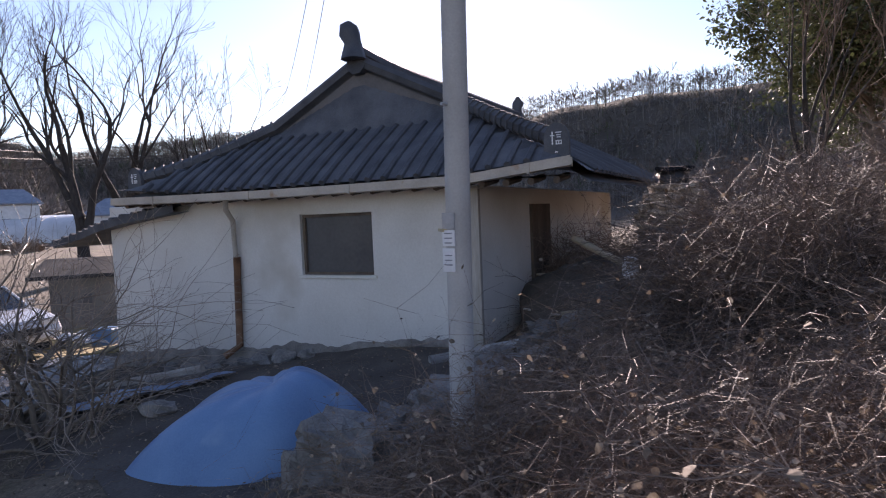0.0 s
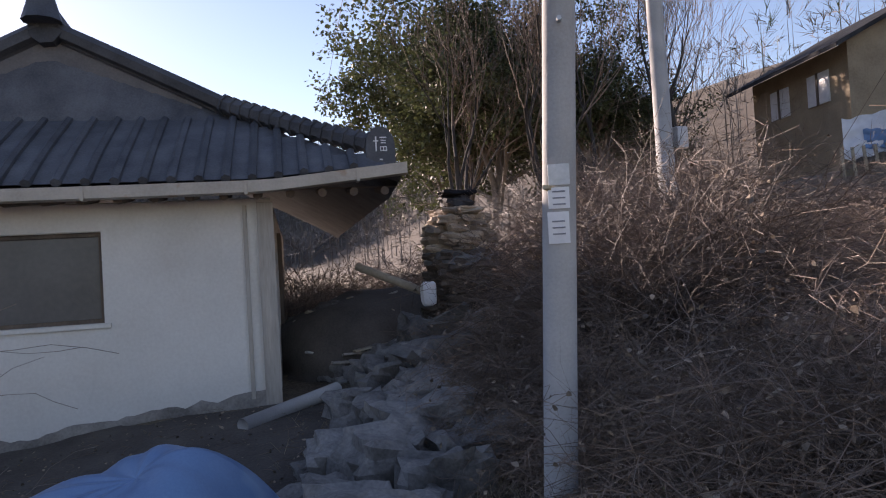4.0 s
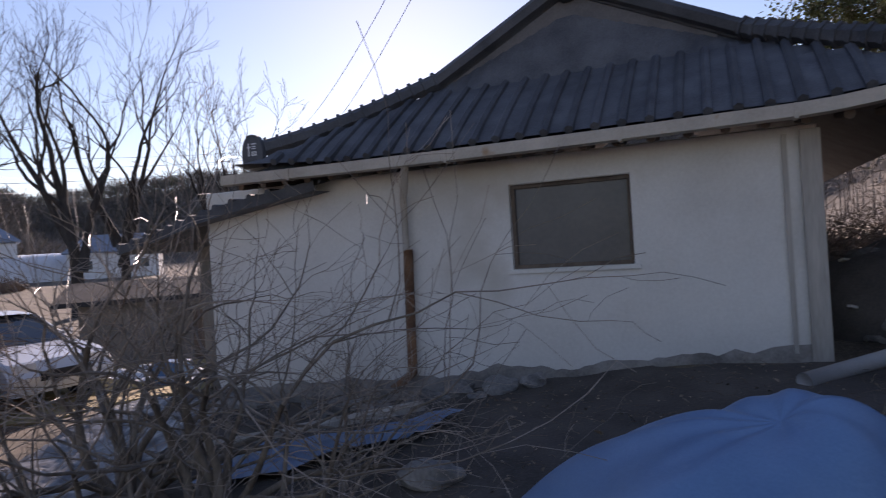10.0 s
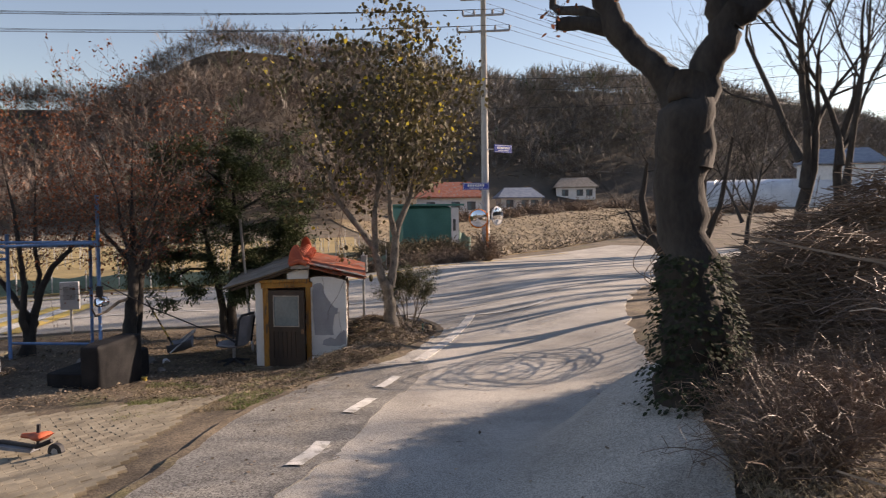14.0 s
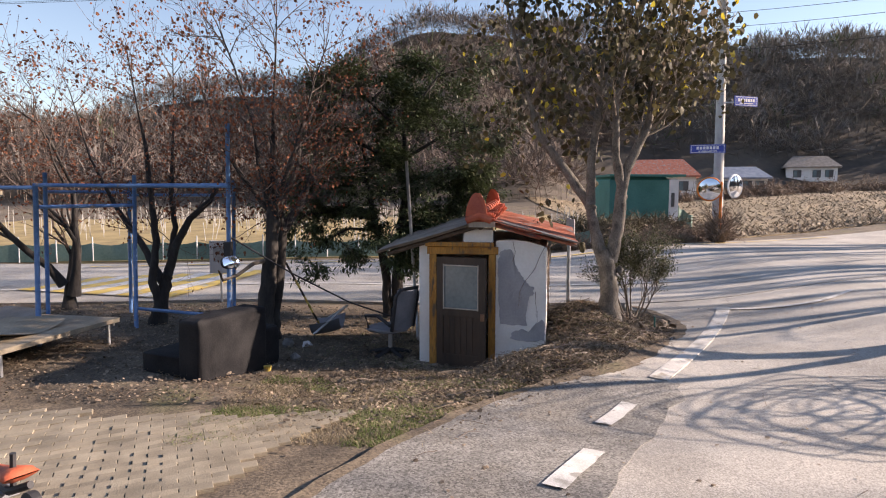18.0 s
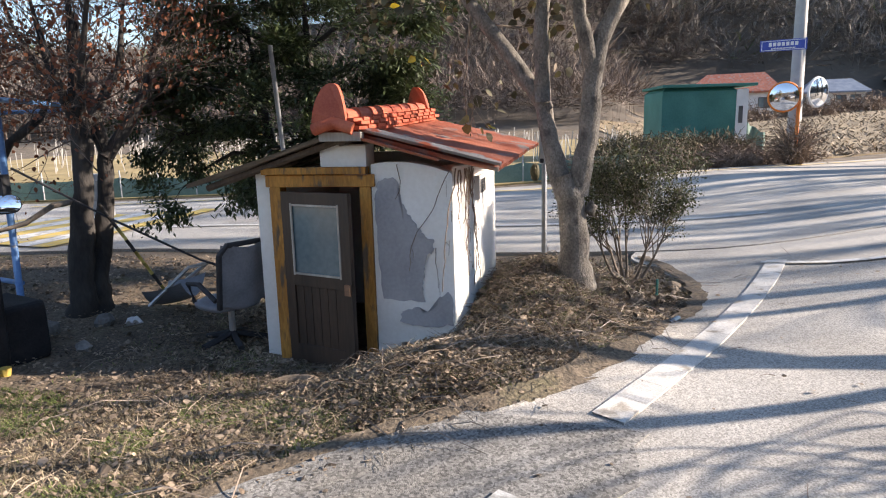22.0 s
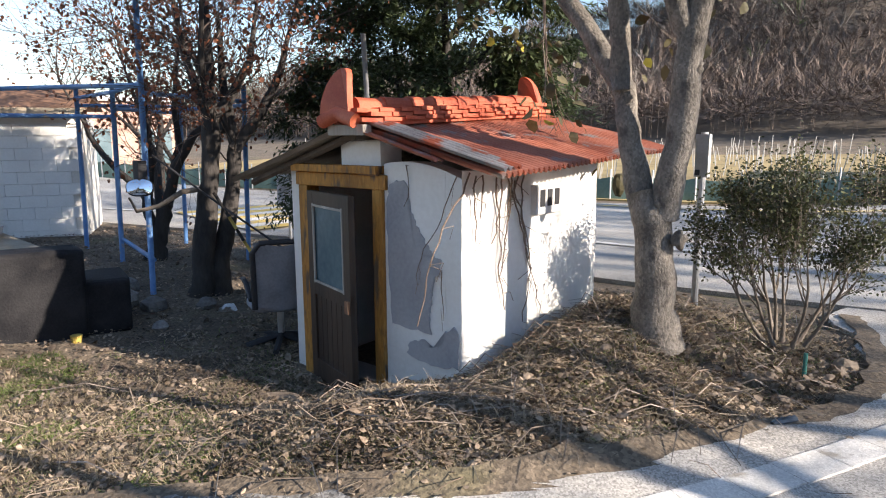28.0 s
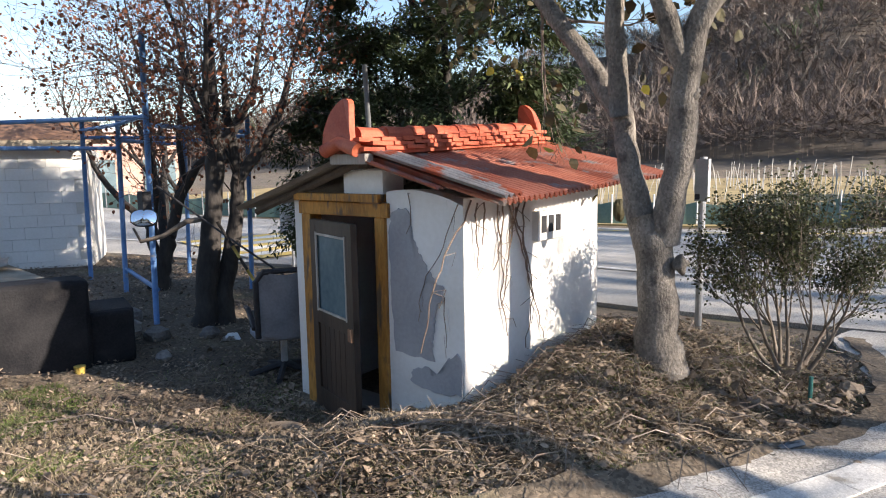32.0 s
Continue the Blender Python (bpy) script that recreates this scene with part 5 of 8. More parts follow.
# the black pollarded tree at the lane edge
hand_tree("tree", "black-barked pollarded old tree at the lane edge", (-9.95, 7.4, 0.1),
          [([(0.04, 0.12, -0.15), (0.03, 0.1, 0.45), (-0.01, 0.05, 0.85), (-0.03, 0.0, 1.32), (-0.05, -0.03, 1.9), (-0.04, -0.02, 2.35), (-0.03, 0.0, 2.65)], [0.36, 0.29, 0.25, 0.2, 0.19, 0.19, 0.16]),
           ([(0.0, 0.06, 2.0), (0.0, 0.08, 2.6), (0.08, 0.18, 2.91), (0.13, 0.27, 3.16)], [0.13, 0.13, 0.12, 0.11]),
           ([(-0.06, -0.05, 2.5), (-0.14, -0.18, 2.74), (-0.22, -0.31, 2.87), (-0.31, -0.46, 3.1), (-0.37, -0.55, 3.38), (-0.42, -0.63, 3.56)], [0.12, 0.1, 0.1, 0.1, 0.08, 0.07]),
           ([(-0.31, -0.44, 3.08), (-0.5, -0.66, 3.17), (-0.62, -0.82, 3.19)], [0.07, 0.06, 0.045]),
           ([(-0.32, -0.48, 3.15), (-0.6, -0.6, 3.3), (-0.95, -0.64, 3.4), (-1.04, -0.66, 3.46), (-1.05, -0.67, 3.76)], [0.05, 0.04, 0.036, 0.034, 0.028]),
           ([(-0.35, -0.51, 3.25), (-0.29, -0.43, 3.54), (-0.28, -0.4, 3.85), (-0.29, -0.42, 4.27), (-0.2, -0.5, 5.0), (-0.1, -0.4, 5.7)], [0.07, 0.05, 0.045, 0.04, 0.03, 0.015]),
           ([(0.1, 0.21, 3.0), (0.05, 0.13, 3.32), (0.02, 0.08, 3.71), (-0.06, -0.04, 4.03), (-0.2, -0.28, 4.3), (-0.3, -0.45, 5.0), (-0.35, -0.5, 5.8)], [0.09, 0.075, 0.068, 0.06, 0.05, 0.035, 0.015]),
           ([(0.13, 0.27, 3.1), (0.16, 0.3, 3.67), (0.12, 0.28, 4.05), (0.08, 0.2, 4.5), (0.1, 0.3, 5.2), (0.2, 0.4, 6.0)], [0.1, 0.085, 0.075, 0.06, 0.04, 0.015]),
           ([(0.13, 0.26, 3.05), (0.22, 0.42, 3.2), (0.29, 0.52, 3.38), (0.31, 0.55, 3.68), (0.4, 0.7, 3.93), (0.48, 0.84, 4.16)], [0.09, 0.075, 0.07, 0.068, 0.06, 0.045])],
          "blackbark", 61, [(5, 0.45, 9, 0.9, 0.014, 0.8, 0.1), (6, 0.45, 9, 0.9, 0.014, 0.8, 0.1), (7, 0.45, 10, 0.9, 0.014, 0.8, 0.1), (8, 0.6, 6, 0.6, 0.01, 0.8, 0.1), (2, 0.7, 4, 0.25, 0.008, 0.8, 0.2), (3, 0.6, 3, 0.2, 0.008, 0.8, 0.1)], "blackbark",
          [("rustleaf", 1, 0.05, 0.05, 0.2)], gnarl=0.2)
# ivy round its foot
rng = random.Random(77)
mb = Mesh()
for _ in range(2600):
    a, h = rng.uniform(0, 6.283), rng.random() ** 1.3 * 1.35
    r = 0.19 + 0.32 * (1 - h / 1.4) * rng.random() + 0.03
    p = (-9.88 + r * math.cos(a), 7.5 - 0.1 * h + r * math.sin(a), 0.1 + h)
    mb.leaf(p, 0.05 * rng.uniform(0.6, 1.2), (math.cos(a) + rng.gauss(0, 0.5), math.sin(a) + rng.gauss(0, 0.5), -0.6), (math.cos(a), math.sin(a), 0.4))
tagged(part("ivy", mb, "ivy"), "dark ivy and withered leaves round the old tree's foot", "ivy", kind="stuff")
# tall bare trees beyond the car
for k, (x, y, h, s, r) in enumerate(((-34.5, 31, 9.4, 71, 0.36), (-33.4, 32.5, 8.6, 72, 0.28), (-28.4, 35, 8.2, 73, 0.38), (-29.6, 40, 8.4, 74, 0.34), (-18.2, 32, 5.4, 75, 0.17), (-29.5, 23.5, 3.4, 76, 0.12))):
    tree("tree", "tall bare winter tree with fine dark branches", "tree", (x, y), [((0, 0, 0), (0.05, 0, 1), h, r), ((0.1, 0.1, h * 0.3), (0.35, 0.1, 1), h * 0.9, r * 0.65), ((-0.1, 0, h * 0.45), (-0.35, -0.1, 1), h * 0.85, r * 0.6)],
         "blackbark", 4, 0.5, 0.0, 0.16, (3, 5) if k < 2 else (3, 4), 0.62, 0.24, s, "blackbark", group="bare trees beyond the car", min_r=0.009)
hand_tree("tree", "gnarled bare tree leaning over the lane edge", (-18.2, 12.8, ground_z(-18.2, 12.8) - 0.05),
          [([(0, 0, 0), (-0.05, -0.05, 0.7), (-0.25, -0.15, 1.3), (-0.6, -0.35, 1.8), (-0.75, -0.45, 2.6), (-0.6, -0.4, 3.4)], [0.15, 0.12, 0.11, 0.09, 0.07, 0.03]),
           ([(-0.1, -0.05, 0.9), (0.2, 0.1, 1.7), (0.3, 0.25, 2.8), (0.25, 0.3, 4.2)], [0.1, 0.08, 0.06, 0.03]),
           ([(-0.4, -0.25, 1.5), (-1.0, -0.4, 1.75), (-1.3, -0.5, 2.3)], [0.07, 0.05, 0.02])],
          "blackbark", 66, [(0, 0.4, 8, 0.9, 0.014, 0.9, 0.1), (1, 0.3, 8, 1.0, 0.014, 0.8, 0.12), (2, 0.3, 5, 0.7, 0.01, 0.9, 0.1)], "blackbark")
hand_tree("tree", "slender bare tree beside the lane", (-20.8, 15.2, ground_z(-20.8, 15.2) - 0.05),
          [([(0, 0, 0), (0.05, 0.0, 1.5), (0.0, 0.1, 3.2), (0.1, 0.1, 5.2)], [0.14, 0.11, 0.08, 0.03]), ([(0.03, 0, 1.2), (0.4, 0.3, 2.4), (0.6, 0.5, 4.2)], [0.09, 0.07, 0.03])],
          "blackbark", 67, [(0, 0.3, 10, 1.1, 0.014, 0.8, 0.15), (1, 0.3, 8, 1.0, 0.014, 0.8, 0.15)], "blackbark")
# evergreen oaks and bare trees over the house's far side
for k, (x, y, h, s) in enumerate(((11.8, 30, 6.0, 81), (9.6, 22, 4.3, 82), (13, 21, 3.4, 83), (16, 26, 3.6, 84), (10.6, 26, 4.6, 85))):
    tree("tree", "evergreen broad-leaved tree on the bank", "tree", (x, y), [((0, 0, 0), (0.05, 0, 1), h, 0.2), ((0, 0, h * 0.4), (0.4, 0.3, 1), h * 0.8, 0.12), ((0, 0, h * 0.5), (-0.5, -0.2, 1), h * 0.75, 0.12), ((0, 0, h * 0.45), (0.1, -0.6, 0.9), h * 0.6, 0.1)],
         "bark", 3, 0.75, 0.05, 0.1, (5, 6), 0.7, 0.18, s, "bark", [("evergreen", 30, 0.033 * h, 0.042 * h, 0.95)], group="trees on the bank", min_r=0.008)
for k, (x, y, h, s) in enumerate(((9.5, 17, 3.6, 91), (12, 16.5, 3.8, 92), (7, 15.5, 3.0, 93), (14.5, 20, 4.0, 94), (5.5, 17, 3.2, 95), (20, 24, 4.2, 96))):
    tree("tree", "bare dark winter tree on the bank", "tree", (x, y), [((0, 0, 0), (0.0, 0.05, 1), h, 0.12), ((0, 0, h * 0.3), (0.3, 0.2, 1), h * 0.85, 0.08), ((0, 0, h * 0.5), (-0.3, 0.1, 1), h * 0.7, 0.06)],
         "blackbark", 4, 0.45, 0.0, 0.2, (3, 4), 0.7, 0.16, s, "twig", group="bare trees on the bank", min_r=0.006)
EDGE = [(0.3, 4.75, 0.3), (0.55, 4.3, 0.35), (0.95, 3.85, 0.4), (1.35, 3.4, 0.4), (1.85, 3.05, 0.4), (2.4, 2.8, 0.45)]
thicket("bramble", "tangled thicket of reddish-brown dry brambles", "bramble thicket", EDGE + [(0.75, 5.4, 0.4), (1.1, 4.9, 0.5), (1.5, 4.2, 0.5), (2.1, 3.8, 0.5), (1.7, 5.6, 0.6), (2.3, 4.7, 0.7), (2.9, 4.1, 0.7), (3.0, 5.5, 0.9), (4.2, 6.3, 1.2), (4.2, 4.8, 1.0)],
        8600, 1.5, 0.55, "redtwig", 5, 0.0016, curl=1.0, forks=12, leaves=2600)
thicket("bramble", "fine tangled brambles spilling to the lane edge", "bramble thicket", EDGE + [(0.35, 5.2, 0.4), (0.05, 4.75, 0.3), (0.6, 5.9, 0.4)], 2600, 0.95, 0.7, "redtwig", 55, 0.0014, curl=1.2, forks=12, leaves=900)
thicket("bramble", "tall tangled brambles up the bank", "bramble thicket", [(5.0, 8.2, 1.1), (3.4, 6.9, 0.9), (4.4, 7.4, 1.0), (5, 5, 1.2), (6.5, 5.2, 1.0), (9, 5, 1.5), (6.3, 7.2, 1.2), (7.6, 8.4, 1.3)], 6000, 1.7, 0.5, "redtwig", 15, 0.0019, curl=0.9, forks=9, far=True)
thicket("bramble", "tall dry shrubs on the bank", "bramble thicket", [(3.5, 9, 1.0), (4.5, 10, 1.2), (6, 11.5, 1.4), (3.0, 7.6, 0.6), (8.5, 13.5, 2), (6, 13, 2), (3.4, 10.6, 0.7)], 4800, 2.5, 0.3, "redtwig", 6, 0.003, curl=0.6, forks=6, far=True)
thicket("bramble", "dry brown shrubs beside the pole and stones", "bramble thicket", [(0.95, 7.2, 0.25), (1.35, 8.0, 0.35), (1.8, 8.8, 0.4), (2.5, 8.8, 0.6), (0.8, 6.4, 0.3), (2.9, 9.8, 0.4)], 3000, 1.4, 0.42, "redtwig", 16, 0.0022, curl=0.9, forks=9, leaves=600)
thicket("bramble", "tall upright dark shrubs crowding the stone stack", "bramble thicket", [(2.3, 8.0, 0.45), (2.9, 8.4, 0.5), (3.3, 9.2, 0.5), (2.0, 7.2, 0.35), (2.7, 7.3, 0.5), (3.6, 8.1, 0.6)], 2600, 2.3, 0.22, "darktwig", 56, 0.0026, curl=0.55, forks=9, leaves=500)
thicket("dry_weeds", "low dry weeds round the pole and stones", "weeds", [(0.25, 6.6, 0.3), (0.45, 7.2, 0.3), (0.5, 6.0, 0.3), (0.7, 8.2, 0.35)], 800, 0.6, 0.6, "redtwig", 17, 0.002, curl=0.8)
thicket("dry_shrubs", "low brown scrub on the slope behind the house", "scrub", [(2.5, 12.5, 0.8), (4, 13.5, 1.2), (3, 15, 1.3), (5.5, 15.5, 1.5), (1.0, 13, 0.8), (2, 17, 2), (0.3, 12.6, 0.5), (-0.3, 13.6, 0.7), (0.8, 14, 0.8), (-0.9, 15, 0.9)], 4200, 1.7, 0.5, "redtwig", 18, 0.005, curl=0.5, far=True)


def heap(name, label, category, centre, radii, count, length, mat, seed, r=0.005):
    """A dome of crossed sticks."""
    rng = random.Random(seed)
    mb = Mesh()
    for _ in range(count):
        a, t = rng.uniform(0, 6.283), rng.random() ** 0.5
        x, y = centre[0] + radii[0] * t * math.cos(a), centre[1] + radii[1] * t * math.sin(a)
        top = radii[2] * max(0.0, 1 - t * t) ** 0.7 * (1 + 0.3 * noise.noise(V((x * 1.2, y * 1.2, seed))))
        p = V((x, y, ground_z(x, y) + top * rng.random() ** 0.45))
        d = V((rng.gauss(0, 1), rng.gauss(0, 1), rng.gauss(0, 0.3))).normalized() * length * rng.uniform(0.4, 1.2)
        mb.tube([p - d * 0.5, p + V((0, 0, rng.uniform(0, 0.05))), p + d * 0.5], [r, r * 0.8, r * 0.4], 3, cap=False)
    return tagged(part(name, mb, mat), label, category, kind="stuff")


heap("brush_pile", "tall heap of cut brushwood beside the lane", "brush pile", (-11.0, 9.75), (1.5, 1.15, 1.3), 5000, 0.8, "twig", 8, 0.0055)
heap("brush_pile", "dark heap of cut brushwood on the lane bank", "brush pile", (-13.1, 11.0), (1.5, 1.1, 1.4), 4200, 0.8, "twig", 10, 0.0055)
heap("brush_pile", "loose high heap of cut branches before the car", "brush pile", (-12.35, 11.75), (1.5, 1.0, 1.75), 3600, 1.1, "twig", 108, 0.007)
heap("brush_pile", "lighter heap of dry cut weeds beside the lane", "brush pile", (-9.9, 9.3), (0.9, 0.7, 0.85), 2200, 0.5, "redtwig", 9, 0.004)
thicket("hedge", "low brown scrub along the far road edge", "hedge", [(-32.0, 9.5, 0.7), (-33.0, 11.2, 0.8), (-34.2, 12.2, 0.8), (-35, 13.6, 0.7), (-36, 11, 1.0), (-37.5, 12.2, 1.0), (-31.6, 7.6, 0.6)], 3000, 0.95, 0.6, "twig", 28, 0.009, curl=0.6, far=True)
thicket("hedge", "dense dark brown-green hedge along the far road edge", "hedge", [(-33.4, 8.2, 0.6), (-34.3, 9.1, 0.7), (-35.2, 10.1, 0.7), (-36.1, 11.1, 0.7), (-36.9, 12.2, 0.7), (-33.9, 8.7, 0.6)], 3800, 1.15, 0.35, "hedgetwig", 128, 0.012, curl=0.5, forks=5, far=True)
thicket("hedge", "low brown scrub along the field beyond the lane", "hedge", [(-43, 28, 1.0), (-46, 33, 1.2), (-62, 40, 2.5), (-56, 45, 2.5), (-50, 51, 2.5), (-64, 20, 2), (-66, 25, 2), (-69, 30, 2.2), (-72, 36, 2.4), (-74, 43, 2.5)], 3600, 1.9, 0.5, "twig", 29, 0.02, curl=0.6, forks=6, far=True)
thicket("dry_weeds", "dry reddish weeds along the lane edge", "weeds", [(-8.45, 7.05, 0.25), (-8.85, 7.7, 0.3), (-9.2, 8.3, 0.35), (-9.4, 7.6, 0.3)], 1800, 0.65, 0.4, "redtwig", 9, 0.0026, curl=0.5, forks=6)

# tall bare shrubs at the garden bed
rng = random.Random(101)
for x, y, n, l, r, sd in ((-6.3, 8.4, 11, 1.6, 0.04, 102), (-5.2, 7.8, 11, 1.35, 0.036, 103), (-5.7, 7.2, 10, 1.0, 0.027, 104), (-4.3, 7.3, 6, 0.8, 0.021, 105)):
    tree("shrub", "tall bare shrub of glossy arching branches", "shrub", (x, y), [((rng.gauss(0, 0.08), rng.gauss(0, 0.08), 0), (rng.gauss(0, 0.55), rng.gauss(0, 0.55), 1), l * rng.uniform(0.8, 1.15), r * rng.uniform(0.8, 1.2)) for _ in range(n)],
         "bark", 3, 0.75, 0.14, 0.06, (3, 4), 0.74, 0.32, sd, "paletwig", group="bare shrubs at the garden bed", min_r=0.0022)
thicket("bramble", "thicker pale bramble canes in the thicket", "bramble thicket", [(1.2, 5.9, 0.4), (1.8, 5.8, 0.6), (2.8, 5.4, 0.7), (3.2, 5.9, 0.9), (4.3, 6.3, 1.0), (0.75, 7.2, 0.3), (1.3, 8.2, 0.4)], 200, 1.4, 0.5, "paletwig", 35, 0.0022, curl=0.9, forks=5)
thicket("vines", "dry brown vines climbing the mirror post", "vines", [(-32.6, 13.0, 0.16), (-33.3, 13.15, 0.18)], 380, 1.5, 0.1, "twig", 36, 0.01, curl=0.35)
# vine loops on stems, added out of view to cast a coiled shadow on the lane
rng = random.Random(90)
mb = Mesh()
cz = ground_z(-16.0, 9.5) + 1.5
for k in range(16):
    c = V((-16.3 + rng.gauss(0, 0.3), 11.8 + rng.gauss(0, 0.2), cz + rng.gauss(0, 0.12)))
    r1, r2, tl = rng.uniform(0.55, 0.95), rng.uniform(0.22, 0.5), rng.uniform(-0.3, 0.3)
    mb.tube([c + V((r1 * math.cos(t * 0.3), tl * math.cos(t * 0.3) + 0.1 * math.sin(t * 0.9), r2 * math.sin(t * 0.3))) for t in range(22)], 0.01, 5)
for k in range(7):
    x = -16.3 + rng.uniform(-0.9, 0.9)
    y = 11.85 + rng.gauss(0, 0.1)
    mb.tube([(x, y, ground_z(x, y) - 0.05), (x + rng.gauss(0, 0.05), y, cz - 0.5), (x + rng.gauss(0, 0.1), y, cz + rng.uniform(-0.2, 0.3))], [0.02, 0.016, 0.01], 5)
tagged(part("vine_tangle", mb, "twig"), "unseen loops of dry vines on stems, added to shadow the lane", "vines")

# ---- woods on the hills ----
def woods(name, label, count, seed, size, mat, area, limit, strokes=18, width=0.011):
    """Leafless crowns of upswept strokes, on the slopes that face the valley."""
    rng = random.Random(seed)
    mb = Mesh()
    made = 0
    while made < count:
        x, y = rng.uniform(*area[:2]), rng.uniform(*area[2:])
        here = hills(x, y)
        if here < limit or math.hypot(x + 14, y - 6) < 24 or (x > -96 and 14 < y < 62 and x < -20):
            continue
        d = V((x + 14, y - 6, 0)).normalized() * 7
        if hills(x + d.x, y + d.y) < here - 1.2:
            continue
        made += 1
        z = ground_z(x, y)
        h = size * rng.uniform(0.55, 1.25)
        root = V((x, y, z + h * 0.3))
        for _ in range(strokes):
            a, u = rng.uniform(0, 6.283), rng.uniform(-0.35, 1.0)
            k = math.sqrt(max(0.0, 1 - u * u)) * 0.55
            e = V((math.cos(a) * k, math.sin(a) * k, u * 0.5 + 0.06)) * h * rng.uniform(0.55, 1.15)
            b = V((math.sin(a) + rng.gauss(0, 0.3), -math.cos(a) + rng.gauss(0, 0.3), rng.gauss(0, 0.4))).normalized()
            p = root + e * rng.uniform(0.35, 0.7)
            tip = root + e
            w = b * min(h * width, 0.0006 * math.hypot(x + 6, y - 5))
            mb.add([p - w, p + w, tip], [(0, 1, 2)])
            for g in (1, -1):
                c = p.lerp(tip, rng.uniform(0.2, 0.5))
                mb.add([c - w, c + w, tip + (b * g * 0.6 + V((0, 0, rng.gauss(0.1, 0.3)))) * h * rng.uniform(0.06, 0.16)], [(0, 1, 2)])
        mb.add([(x - 0.06, y, z), (x + 0.06, y, z), (x, y, z + h * 0.8)], [(0, 1, 2)])
    return tagged(part(name, mb, mat), label, "woodland", kind="stuff")


woods("woodland", "leafless winter woods covering the hills", 3600, 3, 6.5, "woods", (-230, 70, -60, 230), 1.0, 14)
woods("woodland", "leafless winter woods on the hill beyond the field", 7000, 23, 6.0, "woods", (-215, -85, 14, 200), 0.8, 18)
woods("woodland", "leafless russet winter woods on the nearer hill", 4800, 13, 4.5, "redwoods", (-150, -58, -70, 24), 0.6, 26, 0.0065)
woods("woodland", "leafless winter woods on the hill behind the house", 1500, 33, 5.5, "woods", (-50, 95, 85, 175), 1.5, 16)
woods("woodland", "scattered evergreen trees in the hill woods", 380, 4, 6.5, "conifer", (-230, 90, -130, 230), 2.0)

# ---- poles, wires, signs ----
def ground_at(x, y):
    return ground_z(x, y) - 0.04


px, py = 0.045, 5.8
pole = thing("utility_pole", "round grey concrete utility pole with a number plate", "utility pole", (px, py, ground_at(px, py)))
part("shaft", Mesh().tube([(0.0, 0.0, -0.1), (0.044, -0.087, 1.5), (0.087, -0.174, 3), (0.246, -0.49, 8.5)], [0.083, 0.081, 0.078, 0.066], 24), "concrete", pole, smooth=True)
away = V((-2.3, -2.4, 0)).normalized()
for k, (z0, h, lab) in enumerate(((1.78, 0.1, "grey metal plate"), (1.67, 0.1, "pale plate with writing"), (1.53, 0.15, "pale plate with rows of writing"))):
    c = V((0.029 * z0, -0.058 * z0, z0)) + away * 0.086
    m = Matrix.Translation(c) @ Matrix.Rotation(math.atan2(away.y, away.x) + math.pi / 2 + 0.25, 4, "Z")
    plate = part("plate", Mesh().box(0.01, 0.0, 0, 0.1, 0.008, h, m), "white" if k else "steel", pole, lab)
    for r in range(3 if k else 0):
        part("text_bar", Mesh().box(0.01, -0.0065, 0.03 - 0.03 * r, 0.06, 0.003, 0.007, m), "greyplastic", plate, "dark line of writing")
for z in (2.5, 3.3):
    part("step_bolt", Mesh().tube([(0.029 * z, -0.058 * z, z), (0.029 * z - 0.07, -0.058 * z - 0.1, z)], 0.012, 6), "steel", pole, "steel step bolt")
part("ribbon", Mesh().box(0, 0, 0, 0.05, 0.03, 0.02, pose(-0.045, -0.14, 1.72, 0, 8, 30)), "ypaint", pole, "scrap of yellow ribbon")
px2, py2 = 6.0, 10.8
pole2 = thing("utility_pole", "round grey concrete utility pole among the trees", "utility pole", (px2, py2, ground_at(px2, py2)))
part("shaft", Mesh().tube([(0, 0, -0.1), (-0.1, 0, 9)], [0.15, 0.1], 14), "concrete", pole2, smooth=True)
part("meter_box", Mesh().box(0.2, -0.1, 1.9, 0.22, 0.16, 0.34), "steel", pole2, "grey steel meter box")

ex, ey = -33.4, 13.2
eg = ground_at(ex, ey)
epole = thing("electric_pole", "tall concrete electric pole with crossarms and insulators", "electric pole", (ex, ey, eg))
part("shaft", Mesh().tube([(0, 0, -0.1), (-0.25, 0, 13)], [0.19, 0.1], 14), "concrete", epole, smooth=True)
arm_dir = V((0.35, 0.94, 0))
ends = []
for z, half in ((11.6, 1.0), (10.9, 0.9), (10.2, 1.15)):
    c = V((-0.2, 0, z))
    part("crossarm", Mesh().tube([c - arm_dir * half, c + arm_dir * half], 0.05, 4), "steel", epole, "steel crossarm")
    for s in (-1, -0.45, 0.45, 1):
        q = c + arm_dir * half * s
        part("insulator", Mesh().tube([q, q + V((0, 0, 0.12)), q + V((0, 0, 0.16)), q + V((0, 0, 0.24))], [0.03, 0.06, 0.06, 0.03], 8), "greyplastic", epole)
        ends.append(q + V((ex, ey, eg + 0.24)))


def wire(name, a, b, sag, r=0.008):
    a, b = V(a), V(b)
    pts = [a.lerp(b, k / 16) - V((0, 0, sag * 4 * (k / 16) * (1 - k / 16))) for k in range(17)]
    return tagged(part(name, Mesh().tube(pts, r, 4, cap=False), "cable"), "thin sagging black overhead wire", "overhead wire", kind="structure")


